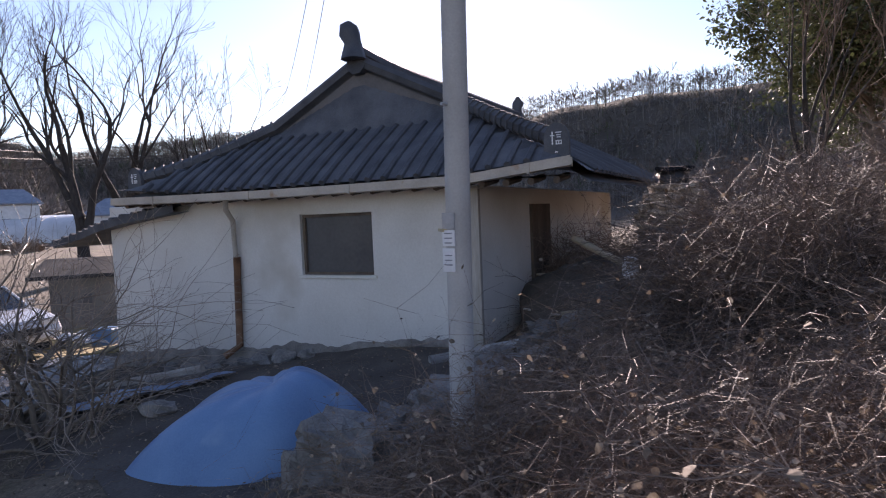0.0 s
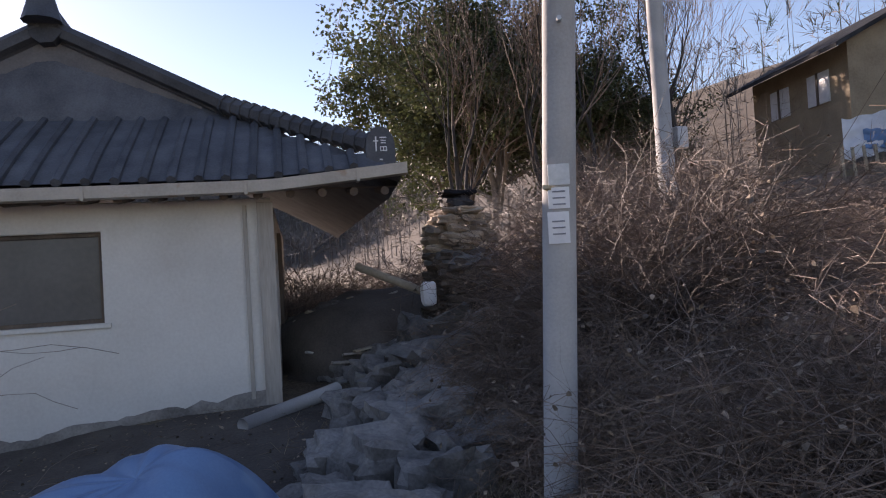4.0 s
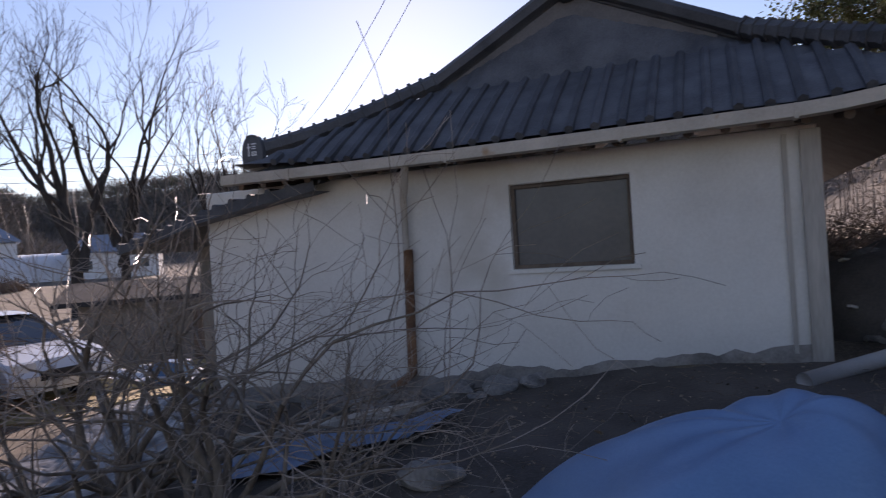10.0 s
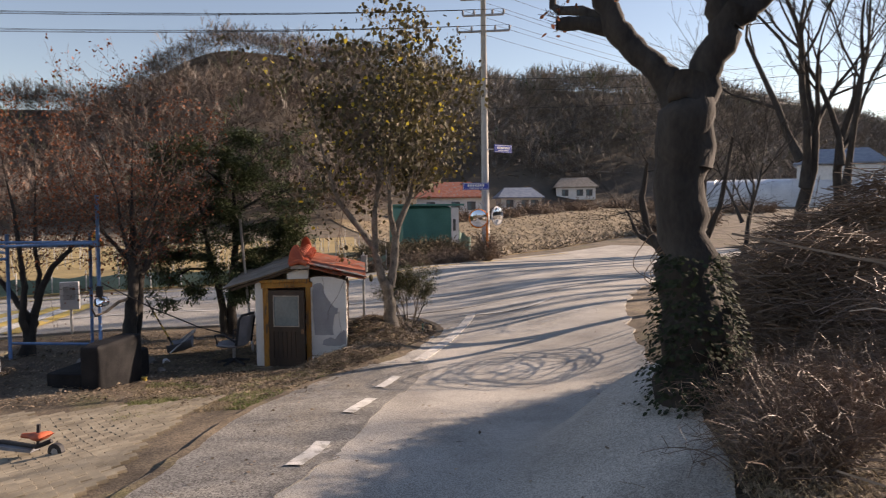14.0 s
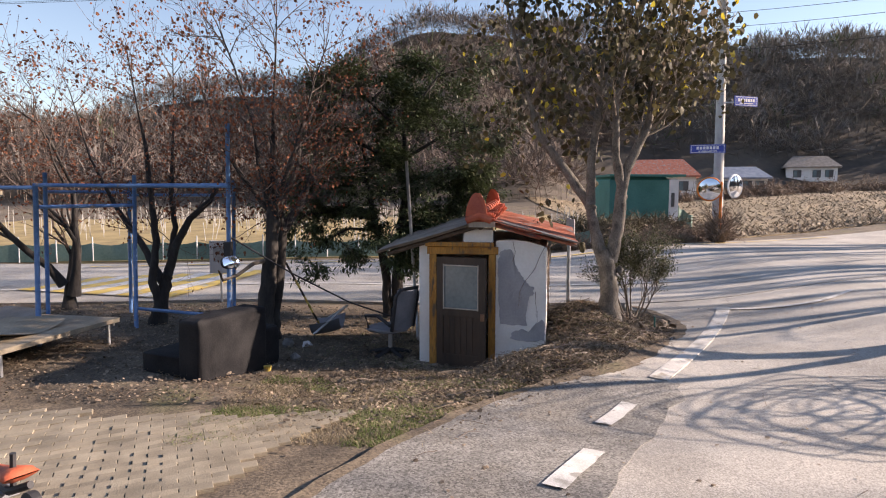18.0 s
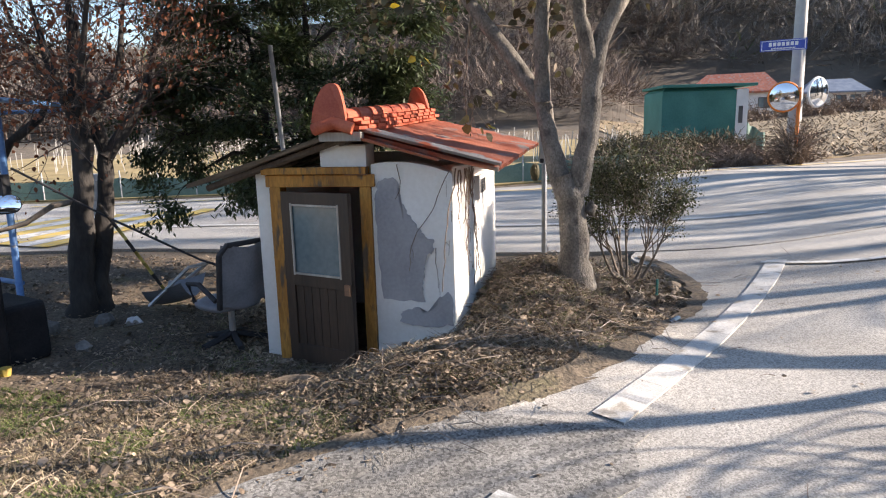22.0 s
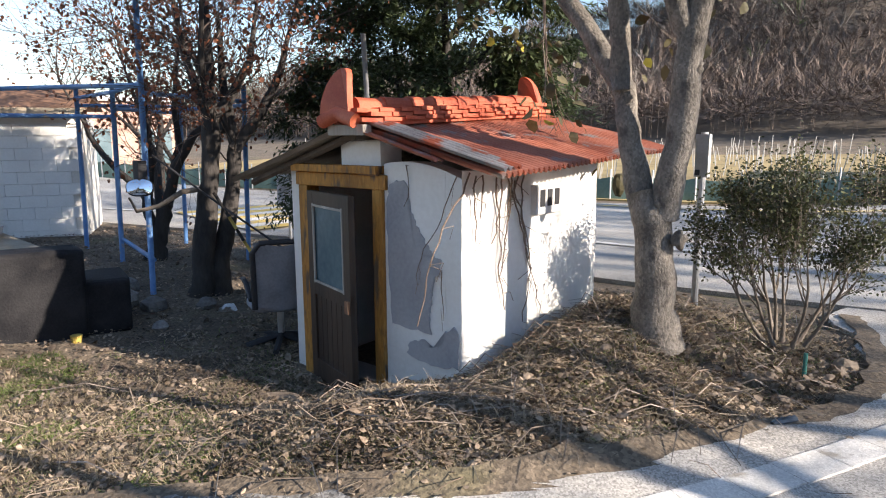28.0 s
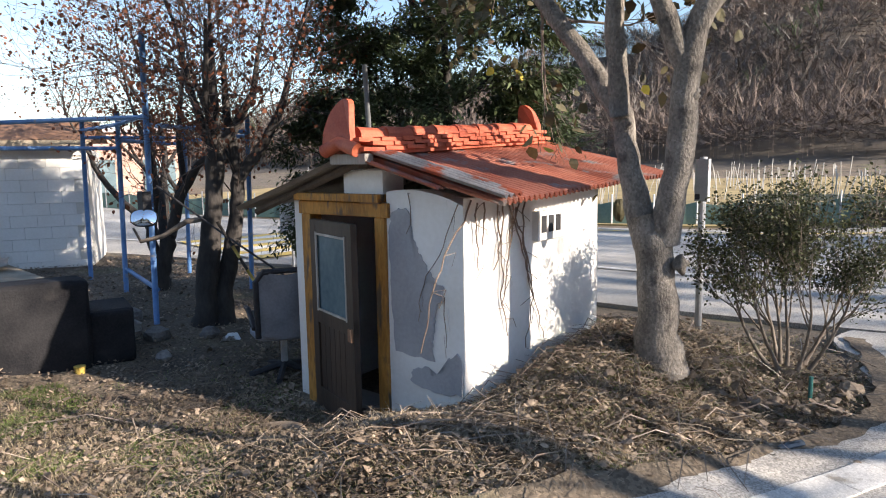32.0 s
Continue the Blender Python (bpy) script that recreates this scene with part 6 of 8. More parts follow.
for k, e in enumerate(ends):
    wire("wire", e, e + V((-6.0, -62, 1.5)), 1.4)
    if k % 2 == 0:
        wire("wire", e, e + V((-24, 58, 2.0)), 1.8)
for k, z in enumerate((6.8, 7.6, 8.1)):
    wire("wire", (ex, ey, eg + z), (-14 - k, 34, 7.0 + 0.4 * k), 0.8)
    wire("wire", (-14 - k, 34, 7.0 + 0.4 * k), (-70, 40 + 6 * k, 9), 1.0)
wire("wire", (0.3, 5.7, 9.3), (14, 60, 14), 0.6)
wire("wire", (0.3, 5.7, 9.0), (-14, 34, 8), 1.0)
wire("wire", (0.3, 5.7, 9.1), (-15, 34, 8.6), 1.0)


def road_sign(at, size, turn, label, lines, parent=None):
    s = part("sign_plate", Mesh().box(0, 0, 0, size[0], 0.03, size[1], pose(*at, 0, 0, turn)), "signblue", epole, label)
    part("border", Mesh().box(0, -0.017, 0, size[0] * 0.94, 0.004, size[1] * 0.86, pose(*at, 0, 0, turn)), "white", s, "white border line")
    part("field", Mesh().box(0, -0.02, 0, size[0] * 0.91, 0.004, size[1] * 0.76, pose(*at, 0, 0, turn)), "signblue", s)
    for k, (w, h, dz) in enumerate(lines):
        n = max(3, int(w / (h * 1.0)))
        for j in range(n):
            part("text_bar", Mesh().box(-w / 2 + w * (j + 0.5) / n, -0.0235, dz, w / n * 0.72, 0.003, h, pose(*at, 0, 0, turn)), "white", s)
    return s


for at, size, turn in (((0.55, -0.62, 3.35), (1.15, 0.3), 70), ((0.35, 0.7, 5.0), (1.0, 0.34), 112)):
    road_sign(at, size, turn, "blue road-name sign with white lettering", ((0.75, 0.1, 0.03), (0.6, 0.035, -0.08)))
    part("bracket", Mesh().tube([(-0.05, 0, at[2]), (at[0], at[1], at[2])], 0.025, 6), "steel", epole)

# pair of convex traffic mirrors
mp = thing("traffic_mirror", "pair of convex traffic mirrors on an orange post with dry vines", "traffic mirror", (-32.6, 13.0, ground_at(-32.6, 13.0)))
part("post", Mesh().tube([(0, 0, 0), (0, 0, 2.2)], 0.05, 10), "orange", mp)
for dy, dz, turn, lab in ((-0.42, 1.95, 75, "orange-rimmed round mirror turned to the lane"), (0.42, 2.05, 125, "round grey-backed mirror turned away")):
    m = pose(0.1, dy, dz, 0, 0, turn)
    rim = Mesh()
    rim.tube([m @ V((0, 0.05, 0)), m @ V((0, 0.0, 0)), m @ V((0, -0.04, 0))], [0.3, 0.42, 0.4], 24)
    mir = part("mirror_rim", rim, "orange" if dy < 0 else "white", mp, lab, smooth=False)
    face = Mesh()
    face.grid(6, 24, lambda u, v: m @ V((0.37 * u * math.cos(v * 6.2832), -0.045 - 0.05 * (1 - u * u), 0.37 * u * math.sin(v * 6.2832))))
    part("mirror_face", face, "mirror", mir, smooth=True)

# thin steel post behind the shed
po = ground_at(-19.24, 3.64)
tagged(part("steel_post", Mesh().tube([(-19.27, 3.72, po), (-19.31, 3.54, po + 2.75)], 0.024, 10), "steel", smooth=True), "thin grey steel post standing behind the shed", "post")
# sign on a post behind the shed
sp = thing("sign_post", "grey steel post with a small grey sign plate", "sign post", (-20.9, 6.2, ground_at(-20.9, 6.2)))
part("post", Mesh().tube([(0, 0, 0), (0, 0, 1.66)], 0.032, 10), "steel", sp)
part("plate", Mesh().box(0.05, 0.04, 1.45, 0.03, 0.15, 0.38, pose(0, 0, 0, 0, 0, -28)), "steel", sp, "dull white sign plate")
part("clamp", Mesh().box(0.02, 0, 1.3, 0.1, 0.1, 0.05), "black", sp)
sp = thing("sign_post", "white notice board on a thin post beside the main road", "sign post", (-21.7, -0.31, ground_at(-21.7, -0.31)))
part("post", Mesh().tube([(0, 0, 0), (0, 0, 0.75)], 0.025, 8), "steel", sp)
part("board", Mesh().box(0.03, 0, 0.92, 0.1, 0.38, 0.62), "white", sp, "white board with faded grey marks")
part("mark", Mesh().box(0.085, 0.0, 0.98, 0.004, 0.24, 0.3), "steel", sp, "faded grey mark")
sp = thing("warning_sign", "triangular yellow bend warning sign with a red rim", "road sign", (-32.4, -2.48, ground_at(-32.4, -2.48)))
part("post", Mesh().tube([(0, 0, 0), (0, 0, 1.9)], 0.035, 8), "steel", sp)
tri = [(0.05, -0.34, 1.3), (0.05, 0.34, 1.3), (0.05, 0, 1.9)]
rimm = part("sign_plate", Mesh().add(tri + [(0.02, *p[1:]) for p in tri], [(0, 1, 2), (5, 4, 3), (0, 3, 4, 1), (1, 4, 5, 2), (2, 5, 3, 0)]), "orange", sp, "red-rimmed plate")
part("sign_face", Mesh().add([(0.056, -0.25, 1.345), (0.056, 0.25, 1.345), (0.056, 0, 1.79)], [(0, 1, 2)]), "ypaint", rimm, "yellow face")
part("symbol", Mesh().tube([(0.06, 0.03, 1.4), (0.06, -0.04, 1.5), (0.06, 0.05, 1.56), (0.06, 0.0, 1.66)], 0.02, 5), "black", rimm, "black winding arrow")

# ---- yard before the white house ----
# blue tarpaulin over a heap
TC = V((-2.1, 6.85, 0))
mb = Mesh()


def tarp(u, v):
    a, r = v * 6.2832, u
    rx = 1.0 + 0.12 * math.sin(3 * a + 1) + 0.06 * math.sin(7 * a)
    ry = 1.0 + 0.1 * math.cos(2 * a)
    x = TC.x + r * rx * math.cos(a) * 1.0 + 0.3 * (1 - r)
    y = TC.y + r * ry * math.sin(a) - 0.1 * (1 - r)
    peak = 0.62 * (1 - r ** 2.3) + 0.12 * max(0, math.cos(a - 0.2)) * (1 - r) * r * 4
    fold = 0.035 * math.sin(9 * a + 4 * r) * r + 0.05 * noise.noise(V((x * 2.2, y * 2.2, 0)))
    return x, y, max(ground_z(x, y) + 0.01 * (1 - r), ground_z(TC.x, TC.y) * (1 - r) + ground_z(x, y) * r + peak + fold * (1.2 - r))


mb.grid(22, 64, tarp)
tagged(part("tarpaulin", mb, "bluetarp", smooth=True), "crumpled blue tarpaulin spread over a heap", "tarpaulin")
for x, y, l, a in ((-3.6, 7.6, 0.5, 20), (-0.9, 7.2, 0.35, 80)):
    tagged(part("rubble_stone", Mesh().rock((x, y, ground_z(x, y) + 0.06), 0.2, 0.16, 0.1, random.Random(int(a)), 0.2, 12, 8), "stone"), "grey stone weighing down the tarpaulin", "stone")
# second blue sheet and planks by the wall
mb = Mesh().grid(14, 8, lambda u, v: (lerp(-5.9, -3.9, u) + 0.3 * v, lerp(8.35, 9.25, v) - 0.25 * u + 0.2, ground_z(lerp(-5.9, -3.9, u), lerp(8.35, 9.25, v)) + 0.1 + 0.06 * noise.noise(V((u * 5, v * 5, 2)))))
tagged(part("tarpaulin", mb, "bluetarp", smooth=True), "flat blue sheet lying along the wall foot", "tarpaulin")
mb = Mesh().tube([(-6.2, 9.2, ground_z(-6.2, 9.2) + 0.14), (-3.9, 8.9, ground_z(-3.9, 8.9) + 0.2)], 0.05, 6)
tagged(part("plank", mb, "greywood"), "pale weathered plank on the ground", "plank")
# rubble along the wall foot
rng = random.Random(17)
for k in range(26):
    t = rng.random()
    x = lerp(-6.9, -3.0, t) + rng.gauss(0, 0.12)
    y = 9.85 - 0.232 * (x + 0.44) - 0.28 - abs(rng.gauss(0, 0.16))
    s = rng.uniform(0.07, 0.19)
    tagged(part("rubble_stone", Mesh().rock((x, y, ground_z(x, y) + s * 0.4), s, s * 0.8, s * 0.6, rng, 0.22), "stone"), "dark rubble stone at the wall foot", "stone", "rubble at the wall foot")
# row of field stones beside the house
spots = [(-0.85, 5.95, 0.25, 0.26), (0.12, 7.55, 0.3, 0.24), (-1.05, 5.95, 0.16, 0.16), (-0.35, 7.1, 0.25, 0.2), (0.3, 8.2, 0.28, 0.2), (-0.1, 8.0, 0.22, 0.18), (0.45, 9.2, 0.24, 0.24), (0.9, 9.6, 0.3, 0.2), (1.35, 9.85, 0.28, 0.3), (0.75, 8.9, 0.2, 0.2),
         (1.75, 10.15, 0.22, 0.2), (1.0, 9.1, 0.34, 0.24), (0.0, 8.8, 0.2, 0.14), (0.55, 8.5, 0.2, 0.18), (-0.5, 7.6, 0.2, 0.15), (-0.2, 6.6, 0.2, 0.18), (0.2, 6.95, 0.22, 0.18), (-0.75, 6.9, 0.17, 0.14), (1.9, 9.5, 0.3, 0.24), (2.3, 9.8, 0.26, 0.2), (-0.9, 6.5, 0.14, 0.12), (0.6, 7.9, 0.18, 0.14)]
for x, y, s, h in spots:
    tagged(part("field_stone", Mesh().rock((x, y, ground_z(x, y) + h * 0.4), s * 1.2, s * rng.uniform(0.85, 1.2), h * 1.15, rng, 0.33, 17, 11, 0.5), "stone"), "rough grey field stone among dry grass", "stone", "row of field stones")
for k in range(70):
    t = rng.random()
    x, y = lerp(-0.9, 2.4, t) + rng.gauss(0, 0.35), lerp(6.2, 10.4, t) + rng.gauss(0, 0.35)
    s = rng.uniform(0.05, 0.13)
    tagged(part("field_stone", Mesh().rock((x, y, ground_z(x, y) + s * 0.3), s, s * 0.85, s * 0.7, rng, 0.34, 11, 8, 0.4), "stone"), "small grey stone in the dry grass", "stone", "row of field stones")
tagged(part("field_stone", Mesh().rock((-0.5, 4.65, ground_z(-0.5, 4.65) + 0.02), 0.55, 0.4, 0.2, rng, 0.2, 24, 14, 0.35), "brownstone", smooth=True), "broad flat brownish rock by the pole", "stone")
# stone chimney stack
ch = thing("chimney_stack", "tall rough stone chimney stack bound with black plastic", "chimney", (2.0, 10.45, 0))
z = ground_z(2.0, 10.45) - 0.05
while z < 3.2:
    half = 0.37 if z < 2.55 else lerp(0.36, 0.22, smooth01((z - 2.75) / 0.5))
    a = rng.uniform(0, 6.2)
    n = rng.randint(7, 9)
    h = rng.uniform(0.07, 0.13)
    for k in range(n):
        th = a + 6.2832 * k / n + rng.gauss(0, 0.08)
        c, q = V((math.cos(th), math.sin(th), 0)), half * rng.uniform(0.72, 0.9)
        part("stone", Mesh().rock((c.x * q, c.y * q, z + h * 0.5), rng.uniform(0.1, 0.19), rng.uniform(0.1, 0.17), h * rng.uniform(0.5, 0.75), rng, 0.24, 11, 8, 0.35), "brownstone" if z > 2.6 else "mudstone", ch)
    z += h
part("core", Mesh().tube([(0, 0, 1.2), (0, 0, 2.5), (0, 0, 3.22)], [0.3, 0.27, 0.15], 10), "damp", ch, "earth mortar core")
mb = Mesh().grid(40, 6, lambda u, v: tuple(V((math.cos(u * 6.2832), math.sin(u * 6.2832), 0)) * (0.43 + 0.06 * noise.noise(V((math.cos(u * 6.2832) * 3, math.sin(u * 6.2832) * 3, v * 3))) - 0.03 * v) + V((0, 0, 2.5 + 0.17 * v + 0.06 * noise.noise(V((math.cos(u * 6.2832) * 2, math.sin(u * 6.2832) * 2, 7)))))))
part("wrap", mb, "darkfilm", ch, "crumpled black plastic wrap", smooth=True)
part("cap", Mesh().rock((0, 0, 3.28), 0.21, 0.2, 0.12, rng, 0.2, 12, 8), "black", ch, "black sooty cap")
part("cap_slab", Mesh().rock((0.02, 0, 3.4), 0.24, 0.2, 0.035, rng, 0.15, 14, 6, 0.5), "boulder", ch, "dark flat cap slab")
# old planks and laths thrown on the rubble
for k in range(16):
    x, y = rng.uniform(0.2, 1.6), rng.uniform(10.3, 11.6)
    a, l = rng.gauss(0.2, 0.5), rng.uniform(0.4, 1.1)
    z = max(ground_z(x, y), 2.1 - max(0, 11.4 - y) * 0.75 - abs(x - 1.4) * 0.25) + 0.12
    tagged(part("plank", Mesh().box(0, 0, 0, l, rng.uniform(0.04, 0.09), 0.025, pose(x, y, z, rng.gauss(0, 12), rng.gauss(0, 10), math.degrees(a))), "greywood" if k % 3 else "board"), "weathered plank lying on the rubble", "plank", "planks on the rubble")
# pipes and broken white slab
tagged(part("pipe", Mesh().tube([(-0.95, 9.0, 1.22), (0.1, 9.68, 1.3)], 0.07, 14), "concrete", smooth=True), "grey plastic drain pipe lying on the ground", "pipe")
tagged(part("pipe", Mesh().tube([(0.72, 10.7, 2.55), (1.38, 10.25, 2.2)], 0.05, 10), "board", smooth=True), "weathered tan pole leaning on rubble", "pole")
tagged(part("slab", Mesh().rock((1.43, 10.19, 2.17), 0.1, 0.06, 0.15, rng, 0.1, 10, 7, 0.4), "white"), "broken white ceramic slab", "slab")
tagged(part("earth_bank", Mesh().rock((1.5, 11.5, 1.2), 1.9, 1.35, 0.95, rng, 0.12, 30, 18), "damp", smooth=True), "low earth and rubble bank behind the house corner", "bank", kind="structure")
for k in range(150):
    x, y = rng.uniform(0.2, 3.2), rng.uniform(10.3, 12.0)
    s = rng.uniform(0.07, 0.22)
    tagged(part("rubble_stone", Mesh().rock((x, y, max(ground_z(x, y), 2.1 - max(0, 11.4 - y) * 0.75 - abs(x - 1.4) * 0.25) + s * 0.2), s, s * 0.9, s * 0.6, rng, 0.28, 14, 9, 0.35), "stone", smooth=True), "rubble stone on the bank", "stone", "rubble on the bank")

# ---- upper house and junk on the bank ----
U2 = Matrix(((0.94, 0.35, 0, 16.05), (-0.35, 0.94, 0, 13.94), (0, 0, 1, 0), (0, 0, 0, 1)))
uh = thing("house", "mud-plastered house with a gabled roof up on the bank", "house", U2)
G2 = 4.4
part("wall", Mesh().add([(0, 0, G2 - 1), (6.4, 0, G2 - 1), (6.4, 0, 7.9), (3.2, 0, 9.5), (0, 0, 7.9), (0, 0.25, G2 - 1), (6.4, 0.25, G2 - 1), (6.4, 0.25, 7.9), (3.2, 0.25, 9.5), (0, 0.25, 7.9)],
                        [(0, 1, 2, 3, 4), (9, 8, 7, 6, 5), (0, 4, 9, 5), (1, 6, 7, 2)]), "mud", uh, "tan mud-plastered gable wall")
part("wall", Mesh().box(0.12, 2.35, (G2 - 1 + 7.88) / 2, 0.24, 4.2, 7.88 - G2 + 1), "mud", uh, "sunlit tan side wall")
part("wall", Mesh().box(6.28, 2.35, (G2 - 1 + 7.88) / 2, 0.24, 4.2, 7.88 - G2 + 1), "mud", uh)
for s in (-1, 1):
    part("roof", Mesh().add([(3.2, -0.5, 9.68), (3.2 + s * 3.9, -0.5, 7.72), (3.2 + s * 3.9, 4.9, 7.72), (3.2, 4.9, 9.68), (3.2, -0.5, 9.55), (3.2 + s * 3.9, -0.5, 7.6), (3.2 + s * 3.9, 4.9, 7.6), (3.2, 4.9, 9.55)],
                            [(0, 1, 2, 3), (7, 6, 5, 4), (0, 4, 5, 1), (1, 5, 6, 2), (2, 6, 7, 3)]), "mattroof", uh, "dark sheet roof slope")
for x, z in ((1.75, 7.0), (4.9, 7.0)):
    w = part("window", Mesh().box(x, -0.02, z, 0.8, 0.06, 0.85), "darkglass", uh, "dark window")
    part("window_frame", Mesh().box(x, -0.06, z, 0.05, 0.05, 0.85), "white", w, "pale sliding frame")
for y in (1.2, 3.0):
    w = part("window", Mesh().box(-0.02, y, 6.9, 0.06, 0.9, 0.9), "film", uh, "pale covered window")
    part("window_frame", Mesh().box(-0.06, y, 6.9, 0.04, 0.08, 0.94), "darkwood", w)


def cloth(name, label, mat, p, a, b, sag, seed):
    """A slack sheet between a corner and two edges."""
    p, a, b = V(p), V(a), V(b)
    mb = Mesh().grid(14, 10, lambda u, v: p + a * u + b * v + V((0, 0, 1)) * (0.09 * noise.noise(V((u * 4 + seed, v * 4, 0))) - sag * math.sin(u * 3.14)) + a.cross(b).normalized() * 0.07 * noise.noise(V((u * 5, v * 5 + seed, 3))))
    return tagged(part(name, mb, mat, smooth=True), label, "tarpaulin")


for args in (("tarpaulin", "white sheet over a heap on the bank", "film", (11.35, 11.3, 4.15), (0.5, -0.9, 0.1), (0.15, 0.1, 0.85), 0.05, 1), ("tarpaulin", "pale blue sheet over a heap on the bank", "bluetarp", (11.55, 11.0, 4.3), (0.25, -0.5, 0.0), (0.05, 0.05, 0.4), 0.02, 2),
             ("tarpaulin", "green cloth hung over a heap on the bank", "olive", (11.75, 10.35, 4.45), (0.7, -1.5, 0.1), (0.1, 0.05, 0.36), 0.03, 3), ("tarpaulin", "blue tarpaulin strip over a heap on the bank", "bluetarp", (11.75, 10.4, 4.8), (0.7, -1.6, 0.12), (0.12, 0.05, 0.24), 0.02, 4),
             ("tarpaulin", "cream sheet over a heap on the bank", "gutter", (11.55, 10.5, 3.85), (0.8, -1.6, 0.1), (0.1, 0.05, 0.6), 0.03, 5), ("tarpaulin", "orange cloth hung on a heap on the bank", "orange", (11.6, 10.55, 3.85), (0.1, -0.22, 0), (0.1, 0.05, 0.75), 0.0, 6)):
    cloth(*args)
for k in range(9):
    q = V((11.25 + 0.09 * k, 11.25 - 0.17 * k, ground_z(11.3, 11) - 0.1))
    tagged(part("pallet_board", Mesh().tube([q, q + V((-0.05, 0.02, 4.35 - q.z))], 0.035, 4), "board"), "pale upright board against the heap", "board", "boards against the heap")
tagged(part("earth_bank", Mesh().rock((12.6, 10.4, 3.4), 1.3, 1.9, 1.2, rng, 0.1, 20, 12), "soil"), "earth heap behind the covered junk", "bank", kind="structure")

# ---- parked car ----
CAR = Matrix(((0.95, 0.3, 0, -12.4), (-0.3, 0.95, 0, 13.2), (0, 0, 1, 0.33), (0, 0, 0, 1)))
car = thing("car", "silver-white sedan car parked on the dry lawn", "car", CAR)
side = [(-2.15, 0.45), (-2.2, 0.75), (-2.1, 0.95), (-1.6, 1.02), (0.75, 0.98), (1.5, 0.9), (2.05, 0.78), (2.2, 0.55), (2.15, 0.3), (-2.1, 0.28)]
prof = [(-0.88, 0.0), (-0.84, 0.0), (0.84, 0.0), (0.88, 0.0)]
mb = Mesh()
k = len(side)
vs = []
for yy, sc in ((-0.84, 0.97), (-0.78, 1.0), (0.78, 1.0), (0.84, 0.97)):
    vs += [(x * sc, yy, 0.6 + (z - 0.6) * sc) for x, z in side]
fs = [tuple(range(k)), tuple(reversed(range(3 * k, 4 * k)))]
for r in range(3):
    fs += [(r * k + i, r * k + k + i, r * k + k + (i + 1) % k, r * k + (i + 1) % k) for i in range(k)]
body = part("body", mb.add(vs, fs), "carpaint", car, "silver-white painted body")
cab = [(-1.75, 0.98), (-1.0, 1.42), (-0.2, 1.46), (0.35, 1.38), (1.05, 0.96)]
vs = []
for yy, sc in ((-0.74, 0.0), (-0.6, 1.0), (0.6, 1.0), (0.74, 0.0)):
    vs += [(x, yy if z < 1.1 else (-0.58 if yy < 0 else 0.58) if abs(yy) < 0.7 else (-0.62 if yy < 0 else 0.62), z) for x, z in cab]
k = 5
fs = [tuple(range(k)), tuple(reversed(range(3 * k, 4 * k)))]
for r in range(3):
    fs += [(r * k + i, r * k + k + i, r * k + k + i + 1, r * k + i + 1) for i in range(k - 1)]
part("glazing", Mesh().add(vs, fs), "carglass", car, "dark windscreen and side windows")
part("roof", Mesh().grid(8, 6, lambda u, v: (lerp(-1.1, 0.42, u), lerp(-0.6, 0.6, v), 1.425 + 0.05 * math.sin(u * 3.1) + 0.03 * math.sin(v * 3.14) - 0.03 * u)), "carpaint", car, "pale car roof", smooth=True)
for s in (-1, 1):
    part("pillar", Mesh().tube([(0.38, s * 0.6, 1.4), (1.05, s * 0.75, 0.97)], 0.03, 5), "carpaint", car)
    part("mirror", Mesh().box(0.8, s * 0.92, 1.05, 0.1, 0.16, 0.12), "carpaint", car)
    part("headlight", Mesh().box(2.06, s * 0.6, 0.7, 0.16, 0.34, 0.14), "film", car, "clear headlight")
    for x in (-1.35, 1.35):
        w = new("wheel")
        w.parent = car
        part("tyre", Mesh().tube([(x, s * 0.86, 0.31), (x, s * 0.66, 0.31)], 0.31, 22), "black", w)
        part("rim", Mesh().tube([(x, s * 0.875, 0.31), (x, s * 0.84, 0.31)], 0.2, 14), "steel", w)
part("grille", Mesh().box(2.17, 0, 0.55, 0.06, 0.8, 0.14), "black", car, "dark grille")
cloth("sheet", "crumpled white sheet with scrap beside the car", "film", (-10.2, 12.9, ground_z(-10.2, 13) + 0.35), (1.3, 0.5, -0.2), (0.4, 0.9, 0.05), 0.0, 8)["category"] = "sheet"
tagged(part("crate", Mesh().box(-9.2, 13.6, ground_z(-9.2, 13.6) + 0.2, 0.5, 0.4, 0.4), "bluetarp"), "blue crate with scrap beside the car", "crate")
